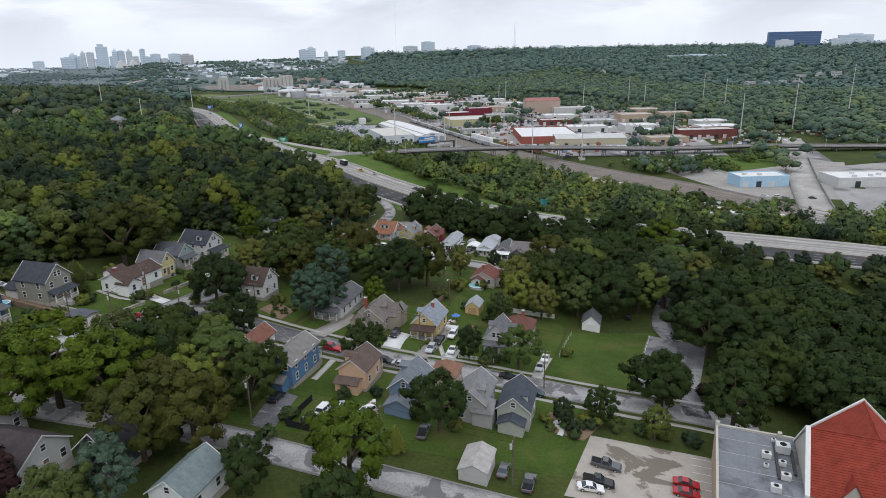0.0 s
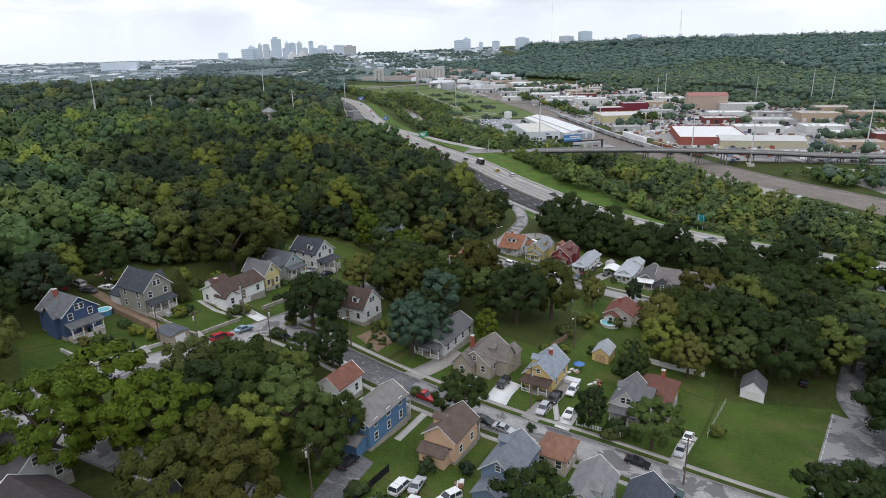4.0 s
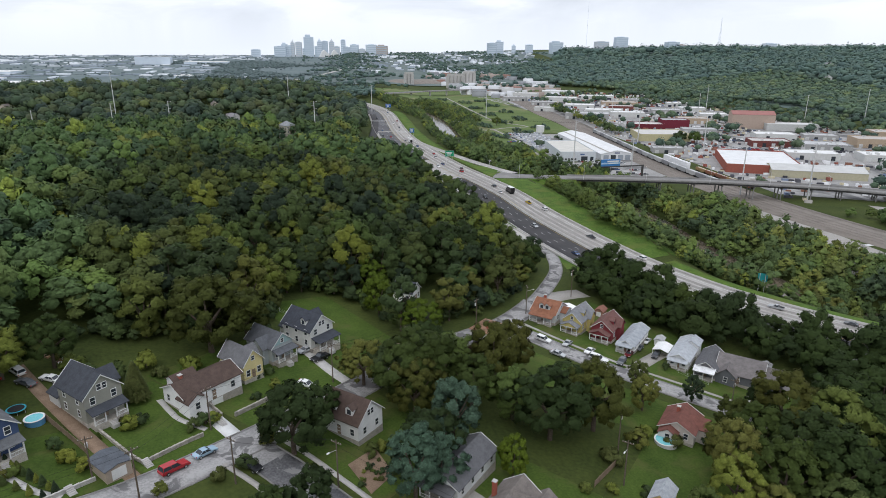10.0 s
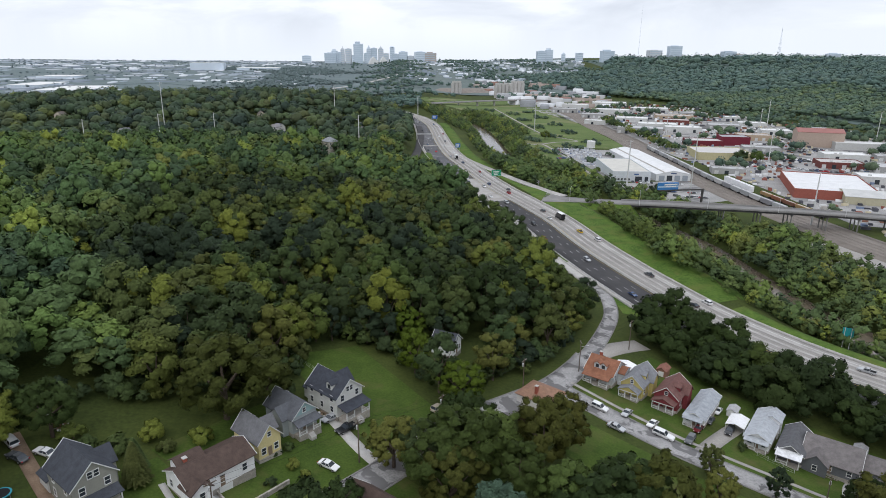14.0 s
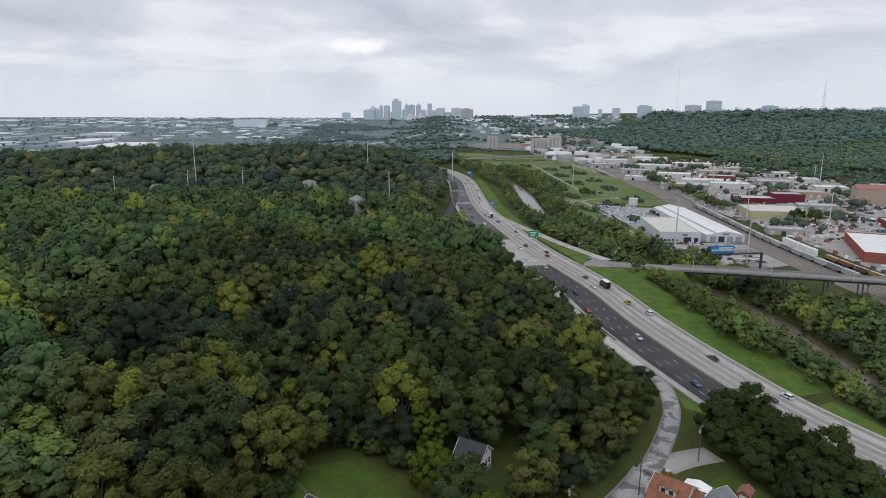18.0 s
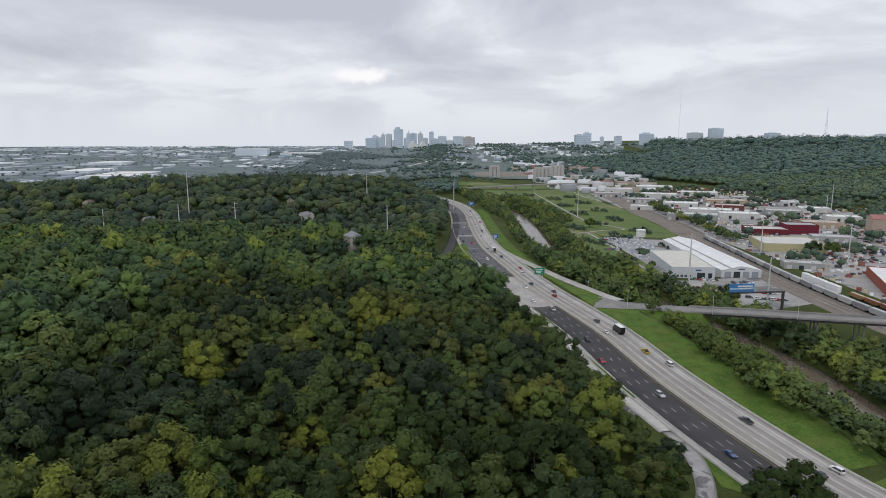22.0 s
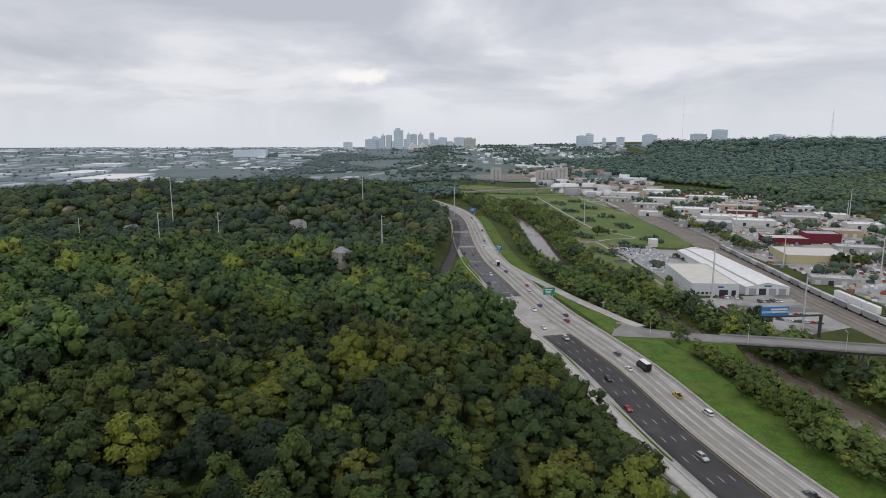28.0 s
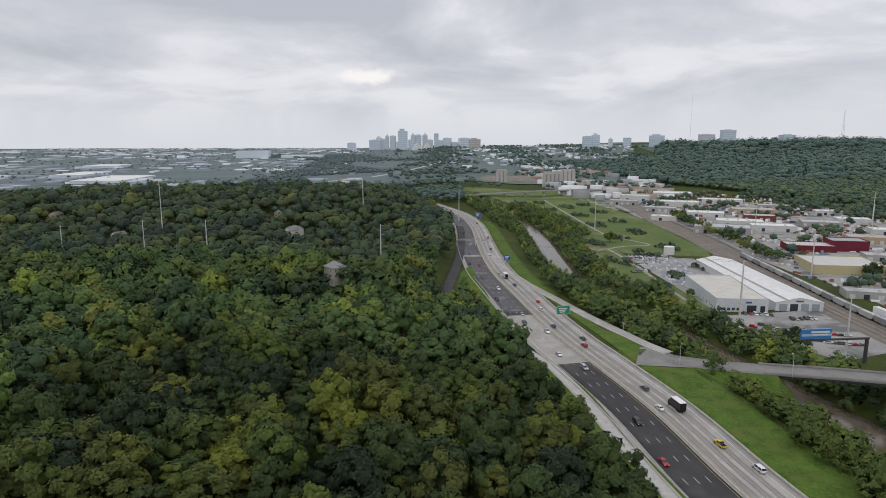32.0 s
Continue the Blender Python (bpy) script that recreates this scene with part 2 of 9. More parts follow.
foliage("leaf_bank", [(0.112, 0.142, 0.036), (0.090, 0.122, 0.034), (0.072, 0.104, 0.034), (0.128, 0.150, 0.040)], 0.16)
# farthest trees: tones that are mostly painted haze
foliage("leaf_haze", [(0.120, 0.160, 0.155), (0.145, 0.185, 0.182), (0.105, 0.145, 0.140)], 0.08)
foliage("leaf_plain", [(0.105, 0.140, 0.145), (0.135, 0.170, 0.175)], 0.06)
foliage("leaf_blue", [(0.050, 0.085, 0.055), (0.062, 0.095, 0.062)])
foliage("leaf_olive", [(0.062, 0.064, 0.015), (0.046, 0.056, 0.014)], 0.16)
foliage("leaf_lime", [(0.078, 0.108, 0.012), (0.062, 0.092, 0.012)], 0.16)
foliage("leaf_maroon", [(0.026, 0.014, 0.014), (0.034, 0.016, 0.015)])
surface("bark", (0.06, 0.045, 0.035), (0.14, 0.11, 0.085), 3, 25, 0.95)
surface("ground", (0.030, 0.044, 0.012), (0.066, 0.082, 0.020), 0.06, 1.2, 0.95, bump=0.4)
surface("lawn", (0.034, 0.060, 0.011), (0.074, 0.112, 0.021), 0.12, 2.0, 0.95, bump=0.4, third=((0.088, 0.092, 0.030), 0.10, 0.52, 0.70))
surface("verge_grass", (0.046, 0.088, 0.016), (0.100, 0.160, 0.030), 0.16, 1.1, 0.95, bump=0.4, ramp=(0.38, 0.62), third=((0.112, 0.128, 0.034), 0.09, 0.50, 0.74))
surface("meadow", (0.075, 0.115, 0.036), (0.135, 0.175, 0.060), 0.03, 0.8, 0.95, bump=0.4, third=((0.185, 0.185, 0.095), 0.018, 0.54, 0.68))
surface("asphalt_dark", (0.046, 0.045, 0.047), (0.070, 0.068, 0.069), 0.10, 5, 0.8, third=((0.085, 0.081, 0.078), 0.06, 0.52, 0.70))
surface("asphalt_mid", (0.085, 0.085, 0.09), (0.135, 0.135, 0.14), 0.08, 3, 0.85, third=((0.17, 0.168, 0.168), 0.06, 0.55, 0.62))
surface("asphalt_old", (0.24, 0.235, 0.23), (0.37, 0.36, 0.35), 0.22, 2.2, 0.9, ramp=(0.40, 0.58), third=((0.155, 0.15, 0.148), 0.16, 0.515, 0.545))
surface("asphalt_grey", (0.095, 0.094, 0.098), (0.18, 0.178, 0.18), 0.16, 2.2, 0.9, ramp=(0.40, 0.60), third=((0.25, 0.245, 0.24), 0.2, 0.53, 0.56))
surface("concrete_road", (0.275, 0.260, 0.240), (0.40, 0.380, 0.352), 0.09, 3, 0.85, ramp=(0.36, 0.64), third=((0.45, 0.432, 0.405), 0.07, 0.52, 0.72))
surface("concrete_tracked", (0.225, 0.212, 0.196), (0.325, 0.308, 0.285), 0.11, 3, 0.85)
surface("concrete_worn", (0.17, 0.165, 0.157), (0.27, 0.262, 0.25), 0.12, 3, 0.9)
surface("concrete", (0.36, 0.35, 0.33), (0.52, 0.50, 0.47), 0.5, 6, 0.9)
surface("lot_concrete", (0.33, 0.30, 0.255), (0.43, 0.395, 0.345), 0.3, 5, 0.8, third=((0.185, 0.16, 0.13), 0.13, 0.50, 0.53))
surface("concrete_new", (0.55, 0.55, 0.54), (0.68, 0.68, 0.66), 0.5, 6, 0.9)
surface("gravel", (0.24, 0.225, 0.205), (0.38, 0.36, 0.33), 0.06, 2.5, 0.95)
surface("ballast", (0.17, 0.150, 0.130), (0.27, 0.24, 0.21), 0.1, 4, 0.95)
surface("yard", (0.23, 0.226, 0.218), (0.38, 0.37, 0.355), 0.03, 1.2, 0.9, third=((0.15, 0.148, 0.146), 0.025, 0.53, 0.60))
surface("dirt", (0.16, 0.11, 0.075), (0.28, 0.20, 0.14), 0.3, 4, 0.95)
surface("paint_white", (0.62, 0.62, 0.60), (0.72, 0.72, 0.70), 1, 8, 0.7)
surface("paint_worn", (0.38, 0.38, 0.37), (0.54, 0.54, 0.52), 1, 8, 0.8)
surface("paint_yellow", (0.36, 0.28, 0.10), (0.44, 0.34, 0.12), 1, 8, 0.7)
surface("water", (0.098, 0.078, 0.056), (0.130, 0.104, 0.078), 0.05, 0.5, 0.14, bump=0.04)
surface("roof_membrane", (0.135, 0.145, 0.160), (0.205, 0.215, 0.232), 0.25, 3, 0.75, third=((0.085, 0.09, 0.098), 0.16, 0.54, 0.66))
surface("steel_pole", (0.50, 0.50, 0.49), (0.64, 0.64, 0.63), 0.5, 6, 0.6, 0.2)
surface("wood_pole", (0.09, 0.07, 0.055), (0.16, 0.13, 0.10), 1, 12, 0.95)
surface("wood_fence", (0.17, 0.125, 0.09), (0.28, 0.21, 0.15), 0.8, 9, 0.95)
surface("wood_new", (0.36, 0.22, 0.12), (0.48, 0.31, 0.18), 0.8, 9, 0.9)
surface("rust", (0.16, 0.07, 0.04), (0.26, 0.13, 0.08), 0.8, 6, 0.8, 0.3)
surface("dark_metal", (0.045, 0.043, 0.042), (0.085, 0.08, 0.076), 0.6, 6, 0.7, 0.3)
surface("rail_steel", (0.20, 0.17, 0.15), (0.30, 0.26, 0.23), 0.5, 6, 0.5, 0.6)
surface("rubber", (0.015, 0.015, 0.016), (0.03, 0.03, 0.03), 4, 20, 0.9)
surface("chrome", (0.5, 0.5, 0.5), (0.6, 0.6, 0.6), 1, 8, 0.3, 0.8)
surface("brick_red", (0.26, 0.075, 0.05), (0.36, 0.12, 0.085), 0.5, 8, 0.9)
surface("brick_tan", (0.40, 0.30, 0.22), (0.52, 0.40, 0.30), 0.5, 8, 0.9)
surface("stone", (0.26, 0.24, 0.21), (0.42, 0.39, 0.34), 1.0, 6, 0.95, spread=0.2)
surface("pool_blue", (0.16, 0.50, 0.55), (0.24, 0.60, 0.64), 0.6, 3, 0.25)
# skyline tones are raised to pale blue-grey: distance haze is in the colour
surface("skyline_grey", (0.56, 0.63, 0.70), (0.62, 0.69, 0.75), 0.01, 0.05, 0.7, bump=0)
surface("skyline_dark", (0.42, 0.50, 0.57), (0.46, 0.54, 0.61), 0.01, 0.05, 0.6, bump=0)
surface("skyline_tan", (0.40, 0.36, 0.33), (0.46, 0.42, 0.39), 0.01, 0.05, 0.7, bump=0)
# ground under the ridge wood, lightened so haze fills the gaps between crowns
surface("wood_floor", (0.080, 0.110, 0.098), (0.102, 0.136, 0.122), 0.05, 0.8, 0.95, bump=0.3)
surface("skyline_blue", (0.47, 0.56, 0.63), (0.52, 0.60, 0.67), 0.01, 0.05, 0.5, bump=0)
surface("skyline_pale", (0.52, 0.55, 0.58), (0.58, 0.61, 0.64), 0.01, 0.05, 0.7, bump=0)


def glass_pane():
    m = bpy.data.materials.new("window_glass")
    m.use_nodes = True
    b = m.node_tree.nodes["Principled BSDF"]
    b.inputs["Base Color"].default_value, b.inputs["Roughness"].default_value = (0.035, 0.042, 0.05, 1), 0.08
    MATS["window_glass"] = m


glass_pane()


def tint(kind, c, rough=0.7):
    """A material of one paint: kind siding, shingle, metal_roof or car."""
    key = f"{kind}_" + "_".join(f"{v:.3f}" for v in c)
    if key in MATS:
        return MATS[key]
    k = {"siding": (0.88, 1.08, 0.6, 5.0), "shingle": (0.72, 1.22, 0.8, 9.0), "metal_roof": (0.85, 1.12, 0.15, 2.0), "car": (0.97, 1.03, 1.0, 3.0)}[kind]
    m = surface(key, tuple(v * k[0] for v in c), tuple(min(v * k[1], 0.9) for v in c), k[2], k[3], {"car": 0.22, "metal_roof": 0.5}.get(kind, 0.85), 0.0, 0 if kind == "car" else 0.2)
    if kind == "shingle":
        t = m.node_tree
        geo = t.nodes.new("ShaderNodeNewGeometry")
    return m


# ---- mesh helpers ----
class Geo:
    """Collects vertices and faces of one mesh."""

    def __init__(self):
        self.v, self.f = [], []

    def add(self, verts, faces):
        n = len(self.v)
        self.v += [tuple(p) for p in verts]
        self.f += [tuple(n + i for i in f) for f in faces]
        return self

    def box(self, x0, x1, y0, y1, z0, z1):
        return self.add(
            [(x0, y0, z0), (x1, y0, z0), (x1, y1, z0), (x0, y1, z0), (x0, y0, z1), (x1, y0, z1), (x1, y1, z1), (x0, y1, z1)],
            [(0, 3, 2, 1), (4, 5, 6, 7), (0, 1, 5, 4), (1, 2, 6, 5), (2, 3, 7, 6), (3, 0, 4, 7)],
        )

    def slab(self, corners, thick):
        """A plate under four (or more) corners given in turn, seen from above anticlockwise."""
        n = len(corners)
        low = [(x, y, z - thick) for x, y, z in corners]
        return self.add(list(corners) + low, [tuple(range(n)), tuple(range(2 * n - 1, n - 1, -1))] + [(i, i + n, (i + 1) % n + n, (i + 1) % n) for i in range(n)])

    def prism(self, outline, axis, a, b):
        """An outline of (s, z) drawn out along x or y from a to b."""
        n = len(outline)
        put = (lambda s, z, c: (c, s, z)) if axis == "x" else (lambda s, z, c: (s, c, z))
        return self.add([put(s, z, a) for s, z in outline] + [put(s, z, b) for s, z in outline], [tuple(range(n)), tuple(range(2 * n - 1, n - 1, -1))] + [(i, i + n, (i + 1) % n + n, (i + 1) % n) for i in range(n)])

    def tube(self, a, b, r0, r1, sides=8):
        a, b = Vector(a), Vector(b)
        d = (b - a).normalized()
        s = d.cross(Vector((0.3, 0.9, 0.2))).normalized()
        u = d.cross(s)
        ring = [(math.cos(2 * math.pi * i / sides), math.sin(2 * math.pi * i / sides)) for i in range(sides)]
        verts = [a + (s * c + u * q) * r0 for c, q in ring] + [b + (s * c + u * q) * r1 for c, q in ring]
        return self.add(verts, [(i, (i + 1) % sides, (i + 1) % sides + sides, i + sides) for i in range(sides)] + [tuple(range(sides - 1, -1, -1)), tuple(range(sides, 2 * sides))])

    def mesh(self, name, material, smooth=False):
        me = bpy.data.meshes.new(name)
        me.from_pydata(self.v, [], self.f)
        me.validate()
        me.materials.append(MATS[material] if isinstance(material, str) else material)
        if smooth:
            me.polygons.foreach_set("use_smooth", [True] * len(me.polygons))
        return me


def np_mesh(name, verts, faces, material, smooth=False, normals=None):
    """A mesh from arrays: verts (n, 3), faces (m, 3 or 4), normals (n, 3) where leaves take the turn of their spray."""
    me = bpy.data.meshes.new(name)
    k = faces.shape[1]
    me.vertices.add(len(verts))
    me.vertices.foreach_set("co", np.ascontiguousarray(verts, dtype=np.float32).ravel())
    me.loops.add(faces.size)
    me.loops.foreach_set("vertex_index", np.ascontiguousarray(faces, dtype=np.int32).ravel())
    me.polygons.add(len(faces))
    me.polygons.foreach_set("loop_start", np.arange(len(faces), dtype=np.int32) * k)
    me.polygons.foreach_set("loop_total", np.full(len(faces), k, dtype=np.int32))
    if smooth:
        me.polygons.foreach_set("use_smooth", np.ones(len(faces), dtype=bool))
    if normals is not None:
        me.polygons.foreach_set("use_smooth", np.ones(len(faces), dtype=bool))
        me.attributes.new("custom_normal", "FLOAT_VECTOR", "POINT").data.foreach_set("vector", np.ascontiguousarray(normals, dtype=np.float32).ravel())
    me.update(calc_edges=True)
    me.materials.append(MATS[material])
    return me


def thing(name, m, label, category, group="", kind=""):
    ob = tagged(new(name), label, category, group, kind)
    ob.empty_display_size = 0.5
    ob.matrix_world = m
    return ob


def part(name, geo, material, parent, label=""):
    me = geo if isinstance(geo, bpy.types.Mesh) else geo.mesh(name, material)
    ob = tagged(new(name, me), label)
    ob.parent = parent
    return ob


def solid(name, geo, material, label, category, group="", kind="", m=None):
    ob = tagged(new(name, geo if isinstance(geo, bpy.types.Mesh) else geo.mesh(name, material)), label, category, group, kind)
    if m is not None:
        ob.matrix_world = m
    return ob


# ---- lie of the land ----
def ease(a, b, v):
    t = np.clip((np.asarray(v, float) - a) / (b - a), 0, 1)
    return t * t * (3 - 2 * t)


def dense(points, step):
    """A smooth line through the points, with a point about every step metres."""
    p = np.array(points, float)
    out = []
    for i in range(len(p) - 1):
        p0, p1, p2, p3 = p[max(i - 1, 0)], p[i], p[i + 1], p[min(i + 2, len(p) - 1)]
        n = max(2, int(np.linalg.norm((p2 - p1)[:2]) / step))
        t = np.linspace(0, 1, n, endpoint=False)[:, None]
        out.append(0.5 * (2 * p1 + (p2 - p0) * t + (2 * p0 - 5 * p1 + 4 * p2 - p3) * t**2 + (3 * p1 - p0 - 3 * p2 + p3) * t**3))
    return np.concatenate(out + [p[-1:]])


def away(line, x, y):
    """Distance from the line and the share along it of the nearest place, for arrays of places."""
    x, y = np.asarray(x, float), np.asarray(y, float)
    best, where = np.full(x.shape, 1e9), np.zeros(x.shape)
    for i in range(len(line) - 1):
        a, b = line[i, :2], line[i + 1, :2]
        d = b - a
        t = np.clip(((x - a[0]) * d[0] + (y - a[1]) * d[1]) / (d @ d), 0, 1)
        r = np.hypot(x - a[0] - t * d[0], y - a[1] - t * d[1])
        where = np.where(r < best, i + t, where)
        best = np.minimum(best, r)
    return best, where


# the motorway's median: x, y, height of the road
MEDIAN = dense([(340, 40, -27), (270, 125, -27), (225, 185, -27), (185, 228, -26.5), (152, 262, -26), (126, 293, -25), (106, 329, -23.5), (95, 362, -22.3), (86.5, 395, -21.2), (81, 422, -20.4), (74.5, 466, -19.6), (63, 516, -19.3), (56, 546, -19.4), (48, 594, -19.8), (40.5, 648, -20), (32, 710, -20), (27.5, 790, -20), (26, 880, -20), (24, 960, -20), (15, 1040, -20), (-2, 1110, -20), (-45, 1230, -20), (-120, 1400, -22)], 8)
RIVER = dense([(330, 100, -38), (240, 215, -38), (190, 290, -38), (172, 350, -38), (168, 416, -38), (168.5, 444, -38), (165, 474, -38), (150, 540, -38), (126, 640, -38), (104, 715, -38), (101, 775, -38), (103, 862, -38), (106, 965, -38), (101, 1082, -38), (70, 1250, -38), (20, 1450, -38)], 12)


W_RAMP = dense([(-12, 565, -16.5), (-9, 590, -17.6), (-3.5, 631, -18.6), (0.5, 680, -19.4), (4.5, 725, -20), (8.5, 780, -20.1), (12.8, 884, -20.1), (12, 960, -20.1)], 8)


def land(x, y):
    """Height of the ground."""
    x, y = np.asarray(x, float), np.asarray(y, float)
    slope = -11 - 0.142 * (x + 10)
    crown = 5 - 30 * ease(1060, 1400, y)
    hill = crown - np.logaddexp(0, (crown - slope) * 0.25) / 0.25
    valley = -34 + np.logaddexp(0, (hill + 34) * 0.6) / 0.6
    plain = -46 * np.ones_like(x)
    z = valley + (plain - valley) * ease(1200, 1550, y - 0.4 * x) * ease(60, -250, x - 0.0 * y)
    far = np.hypot(x, y)
    z = z + 48 * ease(1300, 4800, far)
    foot = np.interp(y, [-200, 450, 700, 1150, 1800, 3000, 4800], [600, 610, 650, 740, 470, 330, 330])
    ridge = 45 * ease(-40, 1300, x - foot) * (1 - 0.5 * ease(1700, 500, y)) + 8 * np.sin(x * 0.006 + y * 0.004) * ease(100, 500, x - foot)
    z = z + ridge * (1 - 0.4 * ease(2500, 4800, far))
    back = ease(25, -60, x)
    z = z - 8 * ease(420, 590, y) * back - 32 * ease(605, 715, y) * (1 - ease(800, 1040, y)) * ease(-12, -70, x) + 8 * ease(605, 715, y) * back
    z = z + 1.2 * np.sin(x * 0.021 + 1) * np.sin(y * 0.017) * ease(250, 400, y) * (1 - ease(-60, 20, x))
    z = z + 13 * np.exp(-((x + 62) ** 2 + (y - 580) ** 2) / 26**2)
    near = (np.abs(x) < 600) & (y < 1700)
    if near.any():
        r, s = away(RIVER, x[near], y[near]) if x.ndim else away(RIVER, x, y)
        sub = z[near] if x.ndim else z
        sub = sub + (-38.5 - sub) * ease(27, 11, r)
        r, s = away(MEDIAN, x[near], y[near]) if x.ndim else away(MEDIAN, x, y)
        top = np.interp(s, np.arange(len(MEDIAN)), MEDIAN[:, 2]) - 0.35
        px, py = (x[near], y[near]) if x.ndim else (x, y)
        line = MEDIAN[np.argsort(MEDIAN[:, 1])]
        shelf = ease(320, 380, py) * ease(575, 540, py) * ease(4, 14, px - np.interp(py, line[:, 1], line[:, 0]))
        sub = sub + (top - sub) * ease(46 + 9 * shelf, 21 + 19 * shelf, r)
        r, s = away(W_RAMP, px, py)
        shelf_z = np.interp(s, np.arange(len(W_RAMP)), W_RAMP[:, 2]) - 0.3
        sub = sub + (shelf_z - sub) * ease(17, 6, r)
        if x.ndim:
            z = z.copy()
            z[near] = sub
        else:
            z = sub
    return z


def at(x, y):
    return float(land(np.array([float(x)]), np.array([float(y)]))[0])


def spaced(stops):
    """Grid lines: rows of (from, to, step)."""
    return np.unique(np.concatenate([np.arange(a, b, s) for a, b, s in stops] + [[stops[-1][1]]]))


gx = spaced([(-4800, -1200, 240), (-1200, -360, 40), (-360, -120, 12), (-120, 300, 4), (300, 640, 10), (640, 1600, 40), (1600, 4800, 160)])
gy = spaced([(-900, -60, 60), (-60, 60, 12), (60, 700, 4), (700, 1200, 10), (1200, 2000, 40), (2000, 4900, 145)])
GX, GY = np.meshgrid(gx, gy)
GZ = land(GX, GY)
rows, cols = GX.shape
idx = np.arange(rows * cols).reshape(rows, cols)
quads = np.stack([idx[:-1, :-1], idx[:-1, 1:], idx[1:, 1:], idx[1:, :-1]], -1).reshape(-1, 4)
ground = tagged(new("ground", np_mesh("ground", np.stack([GX, GY, GZ], -1).reshape(-1, 3), quads, "ground", True)), "grassy and wooded ground falling from a hill to a river valley", "ground", kind="structure")


def lies(x, y):
    """Height of the ground sheet itself, between its grid lines."""
    i, j = np.clip(np.searchsorted(gx, x) - 1, 0, len(gx) - 2), np.clip(np.searchsorted(gy, y) - 1, 0, len(gy) - 2)
    u, v = (x - gx[i]) / (gx[i + 1] - gx[i]), (y - gy[j]) / (gy[j + 1] - gy[j])
    return GZ[j, i] * (1 - u) * (1 - v) + GZ[j, i + 1] * u * (1 - v) + GZ[j + 1, i] * (1 - u) * v + GZ[j + 1, i + 1] * u * v


def sides(line):
    """Unit vectors to the right of a line, at each of its points."""
    d = np.gradient(line[:, :2], axis=0)
    d /= np.linalg.norm(d, axis=1)[:, None]
    return np.stack([d[:, 1], -d[:, 0]], -1)


def ribbon(line, left, right, lift, thick, drape=True, parts=4):
    """A strip along a line, from left to right of it (metres to its right, minus: to its left), with edges of some thickness."""
    n = sides(line)
    ss = np.linspace(left, right, parts + 1)
    top = []
    for s in ss:
        xy = line[:, :2] + n * s
        z = (np.array([float(lies(*q)) for q in xy]) if drape else line[:, 2]) + lift
        top.append(np.column_stack([xy, z]))
    rim = [top[0] - (0, 0, thick), *top, top[-1] - (0, 0, thick)]
    v = np.stack(rim, 1)
    k, w = v.shape[:2]
    idx = np.arange(k * w).reshape(k, w)
    f = np.stack([idx[:-1, :-1], idx[:-1, 1:], idx[1:, 1:], idx[1:, :-1]], -1).reshape(-1, 4)
    return v.reshape(-1, 3), f


def strip(name, line, left, right, lift, thick, material, label, category, drape=True, parts=4, kind="structure"):
    v, f = ribbon(line, left, right, lift, thick, drape, parts)
    return tagged(new(name, np_mesh(name, v, f, material)), label, category, kind=kind)


def patch(name, corners, lift, material, label, category, step=3.0, kind="structure"):
    """A draped four-cornered piece of ground cover."""
    a, b, c, d = [np.array(p, float) for p in corners]
    n = max(2, int(max(np.linalg.norm(b - a), np.linalg.norm(c - d)) / step))
    m = max(2, int(max(np.linalg.norm(d - a), np.linalg.norm(c - b)) / step))
    u, v = np.meshgrid(np.linspace(0, 1, n + 1), np.linspace(0, 1, m + 1))
    p = (a * (1 - u[..., None]) + b * u[..., None]) * (1 - v[..., None]) + (d * (1 - u[..., None]) + c * u[..., None]) * v[..., None]
    z = np.vectorize(lies)(p[..., 0], p[..., 1]) + lift
    vert = np.concatenate([p, z[..., None]], -1).reshape(-1, 3)
    idx = np.arange((n + 1) * (m + 1)).reshape(m + 1, n + 1)
    f = np.stack([idx[:-1, :-1], idx[:-1, 1:], idx[1:, 1:], idx[1:, :-1]], -1).reshape(-1, 4)
    return tagged(new(name, np_mesh(name, vert, f, material)), label, category, kind=kind)


# ---- streets of the neighbourhood ----
HILL_ST = dense([(-130, 108), (-77, 163), (-50.5, 183.5), (-35.5, 198), (-14, 221), (4.8, 244), (20, 256.5), (34, 268.5), (45, 282), (51, 291)], 3)
LANE = dense([(50, 289.5), (57, 301), (66, 318), (72.5, 333), (75.5, 347), (75.5, 360), (71, 375), (65, 389)], 3)
SE_ST = dense([(-33, 197.5), (-26, 191.5), (-19, 184), (-7.5, 172), (7, 159), (17.2, 151.5), (28, 144.5), (50.5, 128), (68, 116), (79, 107)], 3)
ROW_ST = dense([(36, 268), (49.3, 253), (62, 241), (77, 230), (89.5, 221), (112, 205), (140, 180)], 3)
LOW_ST = dense([(-77, 160), (-58, 147), (-33, 132.5), (-21, 123), (-2, 108), (18, 92), (40, 74)], 3)
EAST_ST = dense([(69, 114.5), (74, 122), (86, 137), (97, 151), (104, 164.5), (121, 181.5), (138, 197)], 3)
